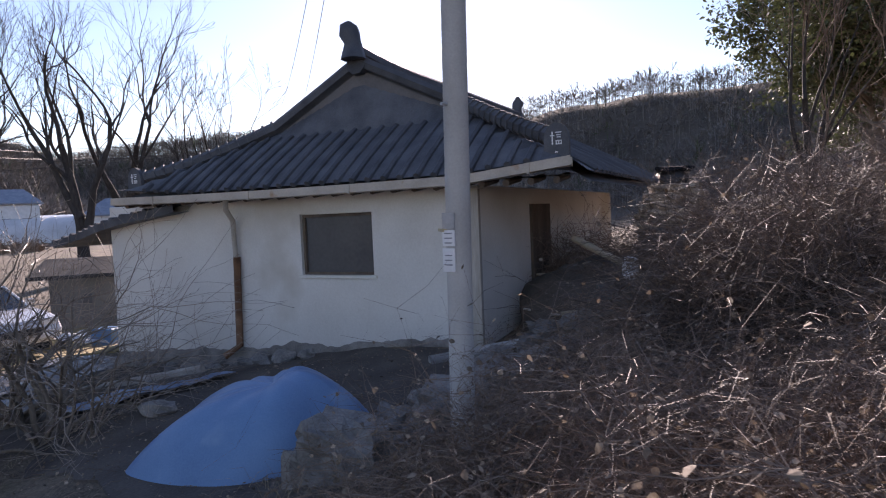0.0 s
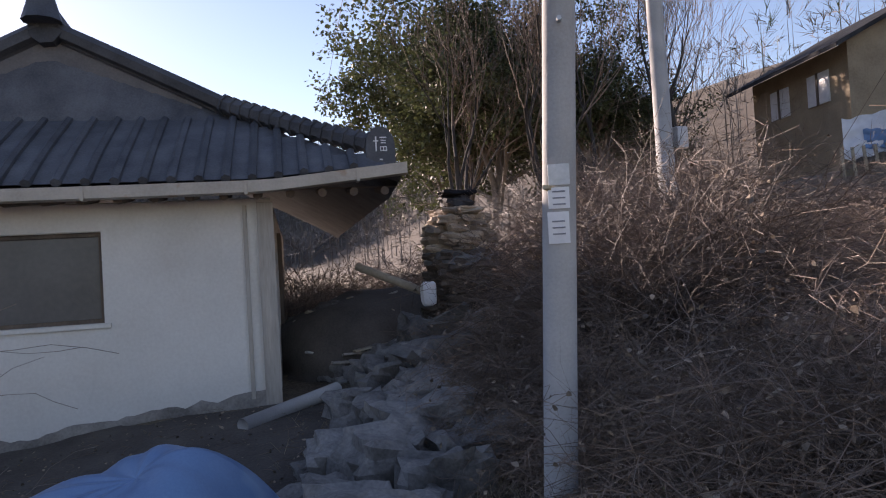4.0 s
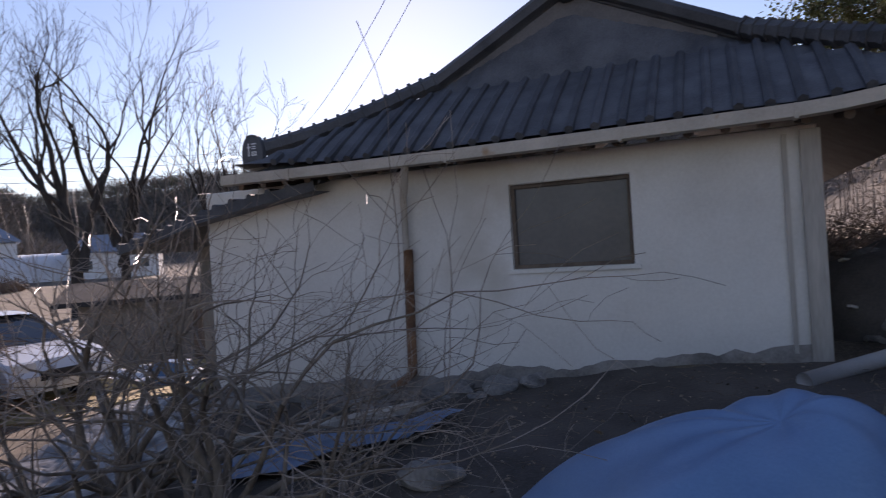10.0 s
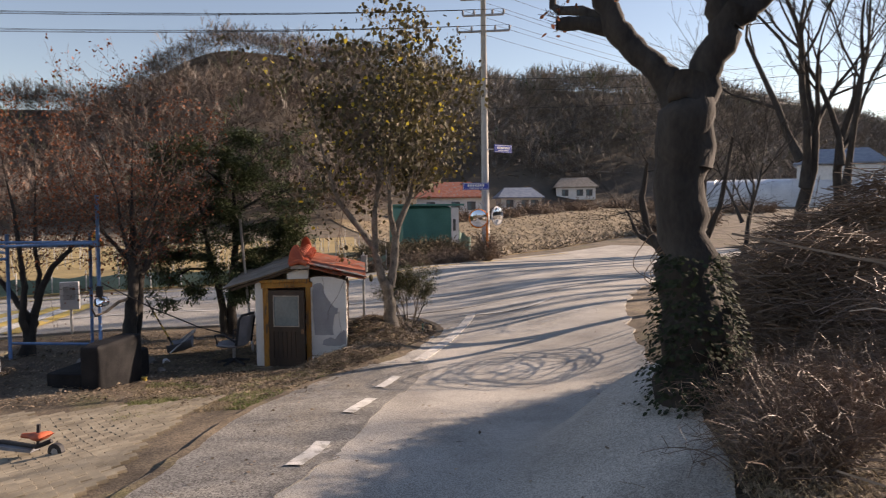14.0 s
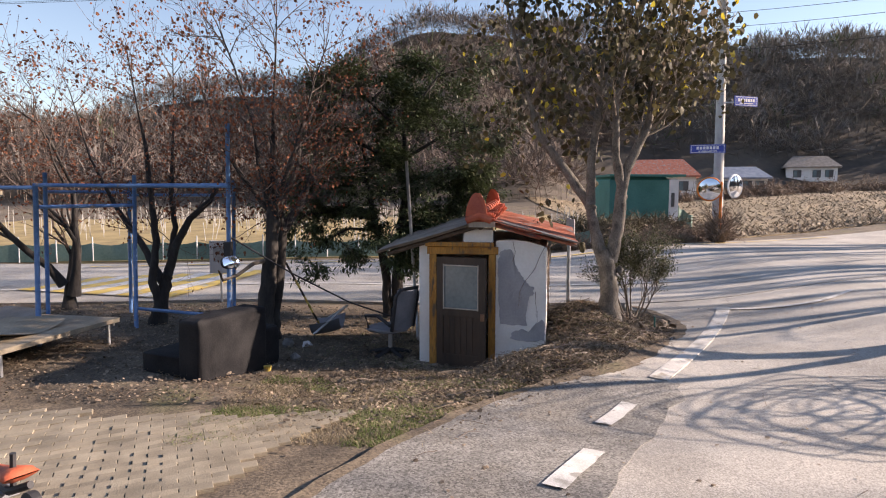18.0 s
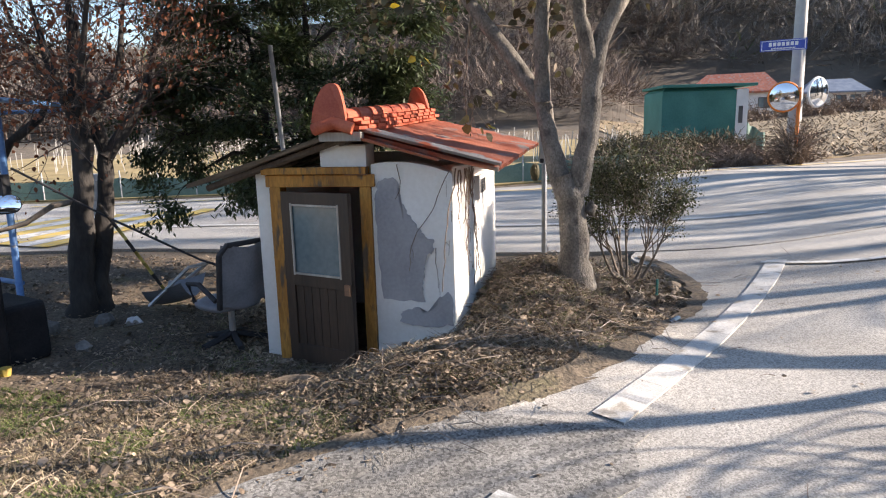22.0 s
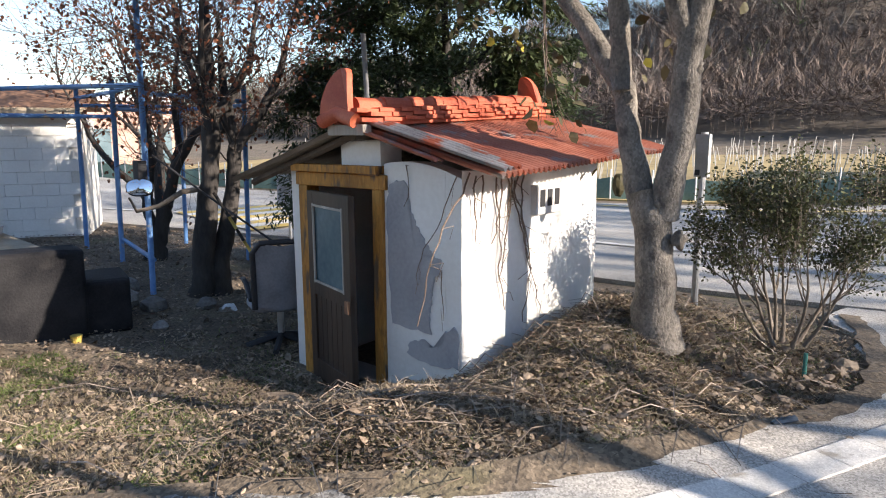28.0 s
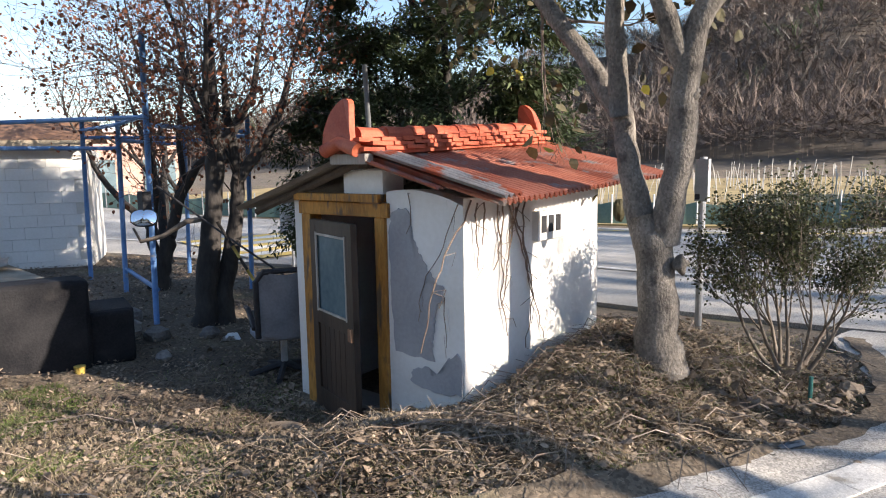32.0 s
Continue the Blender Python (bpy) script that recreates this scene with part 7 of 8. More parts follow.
# outbuilding beyond the car
OB = Matrix(((0.87, -0.49, 0, -13.0), (0.49, 0.87, 0, 16.1), (0, 0, 1, -0.42), (0, 0, 0, 1)))
ob_ = thing("outbuilding", "long low grey concrete outbuilding with a dark roof", "outbuilding", OB)
# shade on these walls is put into their darker concrete colour
part("wall", Mesh().box(1.9, 0.1, 0.95, 3.8, 0.2, 2.4), "shadewall", ob_, "grey concrete wall, colour darkened for shade")
part("wall", Mesh().box(0.1, 1.7, 0.95, 0.2, 3.0, 2.4), "shadewall", ob_)
part("roof", Mesh().add([(-0.4, -0.5, 2.18), (4.2, -0.5, 2.18), (4.2, 1.4, 2.55), (-0.4, 1.4, 2.55), (4.2, 3.4, 2.18), (-0.4, 3.4, 2.18), (-0.4, -0.5, 2.08), (4.2, -0.5, 2.08), (4.2, 1.4, 2.45), (-0.4, 1.4, 2.45), (4.2, 3.4, 2.08), (-0.4, 3.4, 2.08)],
                        [(0, 1, 2, 3), (3, 2, 4, 5), (6, 9, 8, 7), (9, 11, 10, 8), (0, 6, 7, 1), (5, 4, 10, 11), (1, 7, 8, 2), (2, 8, 10, 4), (0, 3, 9, 6), (3, 5, 11, 9)]), "mattroof", ob_, "dark low-pitched tiled roof")
part("window", Mesh().box(0.9, -0.01, 1.5, 0.22, 0.04, 0.26), "darkglass", ob_, "small dark window")
part("door", Mesh().box(2.7, -0.01, 0.9, 0.8, 0.05, 1.8), "darkwood", ob_, "dark door")
# sunlit dry lawn and foil-covered beds
for left, right, mat, lab, cat, lift in (([(-12.8, 12.2), (-10, 11.4), (-7.6, 11.9)], [(-12.5, 16.5), (-9.5, 16.5), (-7.2, 14.5)], "lawn", "sunlit dry yellow lawn around the car", "lawn", 0.03),
                                        ([(-8.15, 7.6), (-8.4, 8.6), (-8.4, 9.6), (-8.3, 11.4)], [(-7.4, 7.25), (-6.7, 8.6), (-6.6, 9.8), (-6.7, 11.2)], "darkfilm", "crumpled shiny black mulch film on a garden bed", "mulch film", 0.06)):
    st = strip("lawn" if mat == "lawn" else "mulch_film", left, right, 90, 48, mat, lift, 0.15)
    if mat == "darkfilm":
        for vert in st.data.vertices:
            c = vert.co
            c.z += 0.05 * noise.noise(V((c.x * 3, c.y * 3, 1))) + 0.035 * abs(noise.noise(V((c.x * 9, c.y * 9, 3)))) + 0.035 * noise.noise(V((c.x * 17, c.y * 17, 5)))
    tagged(st, lab, cat, kind="structure")
tagged(part("stake", Mesh().tube([(-7.75, 8.45, 0.2), (-7.76, 8.47, 1.6)], 0.012, 6), "rust"), "thin rusty iron stake in the garden bed", "stake")

# ---- fields, greenhouses and farms beyond the road ----
fld = strip("field", [(-34.4, 12.8), (-40, 21.5), (-45.5, 30.5)], [(-62, 8), (-72, 22), (-74, 44)], 30, 30, "field", 0.05)
tagged(fld, "brown stubble field in low sun", "field", kind="structure")
fld = strip("field", [(-26.0, -16), (-29.6, 1), (-31.6, 8)], [(-44, -20), (-48, 0), (-50, 9)], 30, 20, "lawn", 0.04)
tagged(fld, "dry yellow grass field beyond the main road", "field", kind="structure")


# stubble and straw on the near part of the field
rng = random.Random(64)
mb = Mesh()
for _ in range(9000):
    t, q = rng.random(), rng.random() ** 1.6
    x, y = lerp(lerp(-34.6, -45.5, t), lerp(-62, -74, t), q), lerp(lerp(12.9, 30.5, t), lerp(8, 44, t), q)
    l, a = rng.uniform(0.1, 0.38), rng.uniform(0, 6.283)
    p = V((x, y, ground_z(x, y) + 0.03))
    mb.sliver(p, l, (math.cos(a) * 0.8, math.sin(a) * 0.8, rng.uniform(0.1, 0.9)), (rng.gauss(0, 1), rng.gauss(0, 1), 0.4), 0.1)
tagged(part("stubble", mb, "drystraw"), "straw and cut stubble strewn on the field", "stubble", kind="stuff")


def greenhouse(x0, y0, x1, y1, w, h, n):
    a, b = V((x0, y0, 0)), V((x1, y1, 0))
    d = (b - a).normalized()
    s = V((-d.y, d.x, 0))
    g = thing("greenhouse", "long arched greenhouse covered in white plastic film", "greenhouse", (x0, y0, 0))
    mb = Mesh().grid(n * 2, 12, lambda u, v: a.lerp(b, u) - a + s * (w / 2 * math.cos(v * math.pi)) + V((0, 0, ground_z(*(a.lerp(b, u))[:2]) - 0.1 + h * math.sin(v * math.pi) ** 0.7 + 0.03 * math.sin(u * n * 6.28))))
    part("film_cover", mb, "film", g, smooth=True)
    for k in range(n + 1):
        c = a.lerp(b, k / n)
        part("hoop", Mesh().tube([c - a + s * ((w / 2 + 0.03) * math.cos(t * math.pi / 10)) + V((0, 0, ground_z(c.x, c.y) - 0.1 + (h + 0.03) * math.sin(t * math.pi / 10) ** 0.7)) for t in range(11)], 0.03, 4), "steel", g)


greenhouse(-75, 51, -56, 71, 6.9, 3.2, 14)
greenhouse(-82, 56, -64, 78, 6.9, 3.3, 12)


def farmhouse(x, y, turn, w, d, h, wall, roof, label):
    g = ground_z(x, y)
    f = thing("farmhouse", label, "house", (x, y, g - 0.3, 0, 0, turn))
    part("wall", Mesh().box(0, 0, h / 2, w, d, h), wall, f)
    a, b, r = w / 2 + 0.4, d / 2 + 0.4, h + d * 0.28
    part("roof", Mesh().add([(-a, -b, h), (a, -b, h), (a, b, h), (-a, b, h), (-a * 0.6, 0, r), (a * 0.6, 0, r), (-a, -b, h - 0.15), (a, -b, h - 0.15), (a, b, h - 0.15), (-a, b, h - 0.15)],
                            [(0, 1, 5, 4), (1, 2, 5), (2, 3, 4, 5), (3, 0, 4), (0, 6, 7, 1), (1, 7, 8, 2), (2, 8, 9, 3), (3, 9, 6, 0), (9, 8, 7, 6)]), roof, f)
    for k in (-0.28, 0.1, 0.34):
        wn_ = part("window", Mesh().box(k * w, -d / 2 - 0.02, h * 0.55, 0.9, 0.06, 0.9), "darkglass", f)
        part("pane", Mesh().box(k * w - 0.2, -d / 2 - 0.06, h * 0.55, 0.36, 0.02, 0.78), "skyglass", wn_)
    return f


farmhouse(-76, 22.5, 74, 7, 6, 2.2, "white", "redsheet", "far white farmhouse with an orange-red hipped roof")
farmhouse(-84, 33.5, 80, 5, 4.4, 1.8, "plaster", "greyroof", "far farmhouse with a blue-grey hipped roof")
farmhouse(-94, 46, 70, 5.5, 5, 1.9, "white", "sheet_under", "far white farmhouse with a pale grey roof")
farmhouse(-52, 70, 30, 9, 7, 3.2, "white", "greyroof", "far white shed with a blue-grey roof")
farmhouse(-64.8, 63.7, 46, 8, 6, 6.4 - ground_z(-64.8, 63.7), "white", "greyroof", "far white two-storey house with a dark grey roof")
# teal hut with a white side
hut = thing("hut", "small hut clad in teal sheet with a white end wall", "hut", (-39.4, 12.0, ground_at(-39.4, 12.0), 0, 0, 6))
part("wall", Mesh().box(0, -0.6, 1.25, 2.6, 2.6, 2.5), "teal", hut, "teal sheet cladding")
part("end_wall", Mesh().box(0.1, 0.9, 1.2, 2.5, 0.4, 2.4), "white", hut, "white end wall")
part("window", Mesh().box(1.36, 0.85, 1.5, 0.04, 0.14, 0.6), "darkglass", hut)
part("netting", Mesh().grid(10, 8, lambda u, v: (1.2 + 0.1 * math.sin(u * 9), 1.0 + 0.8 * u, 1.3 * v - 0.5 * u * v + 0.05 * math.sin(u * 14))), "netting", hut, "slack teal netting")
part("roof", Mesh().box(0, -0.3, 2.54, 3.0, 3.3, 0.1), "teal", hut, "flat teal roof")
# net fence and stakes in the vegetable field
fence = thing("net_fence", "low green net fence along the field edge", "fence", (-30, 0, 0))
edge = even(curve_through([(-25.2, -16), (-28.2, -6), (-29.6, 0.5), (-30.9, 5), (-31.6, 8.4)]), 26)
for k, (x, y) in enumerate(edge):
    part("post", Mesh().tube([(x + 30, y, ground_z(x, y) - 0.05), (x + 30, y, ground_z(x, y) + 0.75)], 0.02, 5), "steel", fence)
for (x, y), (x2, y2) in zip(edge, edge[1:]):
    part("net", Mesh().grid(4, 5, lambda u, v, q=(x, y, x2, y2): (lerp(q[0], q[2], u) + 30, lerp(q[1], q[3], u), ground_z(lerp(q[0], q[2], u), lerp(q[1], q[3], u)) + 0.02 + (0.55 - 0.08 * math.sin(u * 3.14)) * v)), "netting", fence)
rng = random.Random(5)
for k in range(290):
    x, y = rng.uniform(-46, -33), rng.uniform(-15, 9.5)
    z = ground_z(x, y)
    tagged(part("stake", Mesh().tube([(x, y, z - 0.05), (x + rng.gauss(0, 0.1), y + rng.gauss(0, 0.1), z + rng.uniform(0.6, 1.15))], 0.013, 4), "concrete"), "pale garden stake in the vegetable field", "stake", "stakes in the field")

# ---- yard beside the shed ----
# blue steel frame
fr = thing("pipe_stand", "rusty blue-painted steel pipe frame with a small round mirror", "pipe frame", (-18.5, 1.08, -1.05))
P = [V((0, 0, 0)), V((-0.57, -1.68, 0)), V((-0.9, -3.3, 0)), V((-1.75, -0.6, 0)), V((-2.1, -2.6, 0)), V((0.9, -2.2, 0)), V((0.7, -4.0, 0))]
H = [3.15, 2.45, 2.5, 2.4, 2.4, 2.3, 2.3]
for p, h in zip(P, H):
    part("post", Mesh().tube([p, p + V((-0.05, 0.03, h))], 0.032, 10), "bluepaint", fr, smooth=True)
for a, b, z in ((0, 1, 2.3), (1, 2, 2.3), (0, 5, 2.28), (5, 6, 2.25), (0, 3, 2.2), (3, 4, 2.15), (1, 4, 2.1), (2, 4, 2.2), (1, 5, 2.0), (0, 1, 0.42)):
    part("rail", Mesh().tube([P[a] + V((-0.03, 0.02, z)), P[b] + V((-0.03, 0.02, z))], 0.026, 8), "bluepaint", fr, smooth=True)
m = pose(0.1, 0.08, 1.22, -16, 0, 140)


def oval(u, v, depth, w=0.135, h=0.09):
    a = v * 6.2832
    c, q = math.cos(a), math.sin(a)
    return m @ V((w * u * math.copysign(abs(c) ** 0.75, c), depth, h * u * math.copysign(abs(q) ** 0.75, q)))


mb = Mesh().grid(1, 28, lambda u, v: oval(1.0, v, 0.03 - 0.05 * u))
mb.grid(4, 28, lambda u, v: oval(u, v, 0.03 + 0.03 * (1 - u * u)))
rim = part("mirror", mb, "black", fr, "small rounded mirror on the post", smooth=True)
part("mirror_face", Mesh().grid(4, 28, lambda u, v: oval(u * 0.94, v, -0.02 - 0.014 * (1 - u * u))), "mirror", rim, smooth=True)
part("clamp_box", Mesh().box(0.06, 0.04, 1.4, 0.1, 0.1, 0.2), "black", fr, "black plastic box")
# sleeping platform with boards
pf = thing("platform", "low steel-legged platform covered with old boards", "platform", (-17.2, -1.5, -1.0, 0, 0, -8))
part("deck", Mesh().box(0, 0, 0.42, 1.9, 2.3, 0.06), "board", pf, "worn plywood deck")
for sx in (-0.85, 0.85):
    for sy in (-1.05, 0, 1.05):
        part("leg", Mesh().tube([(sx, sy, -0.05), (sx, sy, 0.4)], 0.022, 6), "steel", pf)
for sx in (-0.9, 0.9):
    part("rail", Mesh().tube([(sx, -1.1, 0.36), (sx, 1.1, 0.36)], 0.02, 6), "steel", pf)
for k, (x, y, w, d, t, z) in enumerate(((0.2, 0.5, 1.1, 0.8, 10, 0.47), (-0.3, -0.4, 1.2, 0.9, -14, 0.475), (0.3, -0.8, 0.9, 0.6, 30, 0.51))):
    mb = Mesh().grid(8, 8, lambda u, v, q=(x, y, w, d, t, z): pose(-17.2, -1.5, -1.0, 0, 0, -8) @ pose(q[0], q[1], q[5], 0, 0, q[4]) @ V(((u - 0.5) * q[2], (v - 0.5) * q[3], 0.06 * (u - 0.5) ** 2 * 4 + 0.02 * math.sin(u * 5 + v * 3))))
    tagged(part("board_sheet", mb, "board" if k != 1 else "sheet_under", smooth=True), "curled old sheet of flooring on the platform", "board")
# old black sofa standing with its back to the shed
rng = random.Random(12)
so = thing("sofa", "old black upholstered sofa standing outdoors, dusty and worn", "sofa", (-16.3, 1.6, -1.08, 0, 0, 158))


def cushion(x0, x1, y0, y1, z0, z1, seed):
    """A stuffed block with soft edges and a slightly uneven skin."""
    r = random.Random(seed)
    return Mesh().rock(((x0 + x1) / 2, (y0 + y1) / 2, (z0 + z1) / 2), (x1 - x0) / 2, (y1 - y0) / 2, (z1 - z0) / 2, r, 0.025, 40, 24, 0.8)


# local axes: x along the back, y to the front, z up
for name, box, lab in (("backrest", (0.0, 1.14, 0.0, 0.34, 0.0, 0.84), "tall flat black back"), ("seat", (0.02, 1.14, 0.28, 0.95, 0.0, 0.4), "low black seat"), ("armrest", (1.1, 1.5, 0.1, 0.78, 0.0, 0.52), "low black arm at the far end")):
    part(name, cushion(*box, 3), "sofa", so, lab, smooth=True)
for x in (0.1, 1.05):
    for y in (0.08, 0.85):
        part("foot", Mesh().box(x, y, -0.03, 0.07, 0.07, 0.1), "darkwood", so)
for x, y, s in ((-18.2, 1.6, 0.13), (-18.05, 1.3, 0.16), (-18.6, 1.9, 0.1), (-18.35, 0.8, 0.14), (-17.9, 2.2, 0.08)):
    tagged(part("stone", Mesh().rock((x, y, ground_z(x, y) + s * 0.4), s, s * 0.8, s * 0.7, rng, 0.15), "stone"), "loose grey stone in the leaf litter", "stone")
tagged(part("cup", Mesh().tube([(-17.22, 2.05, -1.06), (-17.22, 2.05, -0.98)], [0.035, 0.05], 10), "ypaint"), "small yellow plastic cup in the leaves", "cup")
# lying red scooter
sc = thing("kick_scooter", "child's scooter with a red seat lying on the pavers", "scooter", (-13.35, 1.5, ground_z(-13.35, 1.5) + 0.06, 0, 0, 62))
part("frame", Mesh().tube([(-0.5, 0, 0.05), (-0.2, 0.05, 0.1), (0.3, 0.0, 0.1), (0.45, 0.05, 0.16)], 0.025, 8), "black", sc, "black tube frame")
part("deck", Mesh().box(0.0, 0.02, 0.06, 0.5, 0.12, 0.04), "greyplastic", sc, "grey deck")
part("seat", Mesh().grid(14, 10, lambda u, v: (lerp(0.1, 0.42, u), 0.02 + (0.03 + 0.075 * smooth01(u * 1.6 - 0.3)) * math.cos(v * 6.2832), 0.2 + (0.025 + 0.022 * u) * math.sin(v * 6.2832) * (1 - 0.9 * max(0, u - 0.9) * 10) + 0.02 * u)), "redpaint", sc, "red saddle", smooth=True)
part("handlebar", Mesh().tube([(-0.52, -0.28, 0.02), (-0.5, 0, 0.08), (-0.5, 0.26, 0.4)], 0.018, 8), "steel", sc)
for y in (-0.3, 0.28):
    part("grip", Mesh().tube([(-0.52, y, 0.02 if y < 0 else 0.4), (-0.51, y * 0.7, 0.04 if y < 0 else 0.3)], 0.026, 8), "black", sc)
for x in (-0.62, 0.55):
    w = new("wheel")
    w.parent = sc
    part("tyre", Mesh().tube([(x, -0.02, 0.07), (x, 0.03, 0.07)], 0.09, 16), "black", w)
    part("hub", Mesh().tube([(x, -0.026, 0.07), (x, 0.036, 0.07)], 0.04, 10), "steel", w)
part("seat_post", Mesh().tube([(0.3, 0.02, 0.1), (0.32, 0.02, 0.34)], 0.02, 6), "black", sc)
# broken office chair beside the shed
oc = thing("office_chair", "broken grey plastic office chair tipped against the shed", "chair", (-18.3, 3.42, ground_z(-18.3, 3.42) - 0.02, 0, 0, -32))
mb = Mesh().grid(8, 10, lambda u, v: ((u - 0.5) * 0.46, 0.22 + 0.05 * math.sin(u * 3.14) + 0.1 * v, 0.42 + 0.55 * v + 0.02 * math.cos(u * 6)))
part("backrest", mb, "greyplastic", oc, smooth=True)
part("backrest_rim", Mesh().tube([(-0.23, 0.22, 0.42), (-0.24, 0.3, 0.9), (-0.18, 0.33, 0.98), (0.18, 0.33, 0.98), (0.24, 0.3, 0.9), (0.23, 0.22, 0.42)], 0.025, 8), "black", oc)
part("seat", Mesh().rock((0, -0.05, 0.4), 0.27, 0.27, 0.05, random.Random(3), 0.05, 16, 8, 0.3), "greyplastic", oc, smooth=True)
for s in (-1, 1):
    part("armrest", Mesh().tube([(s * 0.26, 0.22, 0.5), (s * 0.28, 0.0, 0.62), (s * 0.28, -0.2, 0.6), (s * 0.24, -0.18, 0.42)], 0.022, 7), "black", oc)
part("gas_post", Mesh().tube([(0, 0, 0.1), (0, 0, 0.38)], 0.03, 8), "steel", oc)
for k in range(5):
    a = k * 1.2566
    part("leg", Mesh().tube([(0, 0, 0.12), (0.3 * math.cos(a), 0.3 * math.sin(a), 0.05)], 0.028, 6), "black", oc)
# second tipped chair shell and scraps
tagged(part("chair_shell", Mesh().grid(10, 10, lambda u, v: (-19.15 + 0.5 * (u - 0.5), 2.35 + 0.45 * (v - 0.5), -1.0 + 0.5 * abs(u - 0.5) ** 2 * 4 * 0.4 + 0.1 * v * v)), "greyplastic", smooth=True), "grey plastic chair shell lying in the leaves", "chair")
tagged(part("frame", Mesh().tube([(-19.45, 2.1, -0.95), (-19.4, 2.6, -0.6), (-18.95, 2.65, -0.55), (-18.9, 2.2, -0.95)], 0.02, 7), "steel"), "bent grey chair frame lying in the leaves", "frame")
tagged(part("paper_scrap", Mesh().grid(5, 5, lambda u, v: (-18.75 + 0.18 * u, 2.1 + 0.12 * v, ground_z(-18.7, 2.2) + 0.03 + 0.04 * math.sin(u * 5 + v * 4))), "white"), "crumpled white scrap on the ground", "litter")
yp = thing("pole", "yellow and black striped pole leaning on the tree", "pole", (0, 0, 0))
pa, pb = V((-18.83, 1.82, 0.12)), V((-19.2, 2.24, -0.92))
for k in range(8):
    part("band", Mesh().tube([pa.lerp(pb, k / 8), pa.lerp(pb, (k + 1) / 8)], 0.017, 8), "blackbark" if k in (0, 1, 3, 6) else "ypaint", yp, smooth=True)
tagged(part("bent_branch", Mesh().tube([(-18.92, 1.5, 0.14), (-18.76, 1.36, 0.11), (-18.59, 1.18, -0.04), (-18.41, 1.04, -0.09), (-18.36, 1.0, 0.06)], [0.032, 0.03, 0.026, 0.022, 0.012], 7), "bark", smooth=True), "low bent bare branch", "branch")
tagged(part("hose", Mesh().tube([(-18.6, 1.1, 0.5), (-18.9, 1.9, -0.05), (-19.1, 2.7, -0.5), (-19.2, 3.4, -0.75)], 0.012, 6), "black"), "thin black hose slung from the frame to the shed", "hose")
# concrete-block house across the yard
BH = Matrix(((0.83, 0.56, 0, -20.26), (-0.56, 0.83, 0, -3.86), (0, 0, 1, -1.08), (0, 0, 0, 1)))
bh = thing("house", "whitewashed concrete-block house with a brown sheet eave", "house", BH)
part("wall", Mesh().box(2.6, -0.8, 1.08, 5.2, 1.6, 2.16), "plaster", bh, "pale mortar wall behind the blocks")
for r in range(11):
    for k in range(13):
        x = 0.2 + 0.4 * k + (0.2 if r % 2 else 0)
        if x < 5.2:
            part("block", Mesh().box(x, 0.012, 0.1 + 0.2 * r, 0.396, 0.046, 0.196), "whitewash", bh)
part("roof", Mesh().add([(-0.15, 0.4, 2.26), (5.8, 0.4, 2.26), (5.8, -0.8, 2.62), (-0.15, -0.8, 2.62), (-0.15, -1.9, 2.26), (5.8, -1.9, 2.26), (-0.15, 0.4, 2.18), (5.8, 0.4, 2.18), (5.8, -0.8, 2.54), (-0.15, -0.8, 2.54)],
                        [(0, 1, 2, 3), (3, 2, 5, 4), (0, 6, 7, 1), (6, 9, 8, 7), (0, 3, 9, 6)]), "rust", bh, "reddish-brown sheet roof")
part("fascia", Mesh().box(2.82, 0.38, 2.2, 5.95, 0.05, 0.1), "board", bh, "tan fascia board")
ld = thing("ladder", "small grey aluminium stepladder against the block wall", "ladder", BH @ pose(1.6, 0.35, 0, -12, 0, 0))
for x in (-0.2, 0.2):
    part("rail", Mesh().tube([(x, 0, 0), (x * 0.8, 0, 0.95)], 0.02, 6), "steel", ld)
    part("rear_leg", Mesh().tube([(x, 0.45, 0.1), (x * 0.8, 0.02, 0.95)], 0.016, 6), "steel", ld)
for k in range(3):
    part("step", Mesh().box(0, 0, 0.25 + 0.28 * k, 0.38, 0.09, 0.025), "steel", ld)
# brick building further off
bb = thing("brick_building", "orange brick building with glazed front beyond the yard", "building", (-31, -22.5, -1.2, 0, 0, -25))
part("wall", Mesh().box(0, 0, 1.7, 4.2, 6, 3.4), "pinkbrick", bb, "orange-pink brick wall")
for x in (-1.2, 1.2):
    for z in (1.5,):
        w = part("window", Mesh().box(x, 3.02, z, 1.3, 0.08, 1.5), "skyglass", bb)
        part("window_frame", Mesh().box(x, 3.07, z, 0.07, 0.05, 1.5), "white", w)
part("parapet", Mesh().box(0, 0, 3.5, 4.4, 6.2, 0.2), "white", bb)
# vines on the shed
rng = random.Random(8)


def dead_vine(along, top, bottom, place, r=0.006):
    """A thin strand wandering down a wall; place gives the world point for (along, z)."""
    pts, w, z, drift = [], along, top, rng.gauss(0, 0.02)
    while z > bottom:
        pts.append(place(w, z, rng.uniform(0.004, 0.022)))
        drift = drift * 0.8 + rng.gauss(0, 0.014)
        w += drift
        z -= rng.uniform(0.05, 0.08)
    mb = Mesh().tube(pts, [lerp(r, r * 0.5, i / len(pts)) for i in range(len(pts))], 5)
    for _ in range(len(pts) // 4):
        q = V(rng.choice(pts))
        mb.tube([q, q + V((rng.gauss(0, 0.05), 0.015, rng.uniform(-0.05, 0.02))), q + V((rng.gauss(0, 0.1), 0.02, rng.uniform(-0.14, -0.02)))], r * 0.4, 3)
    tagged(part("vine", mb, "twig"), "dead trailing vine on the shed wall", "vine", "vines on the shed")


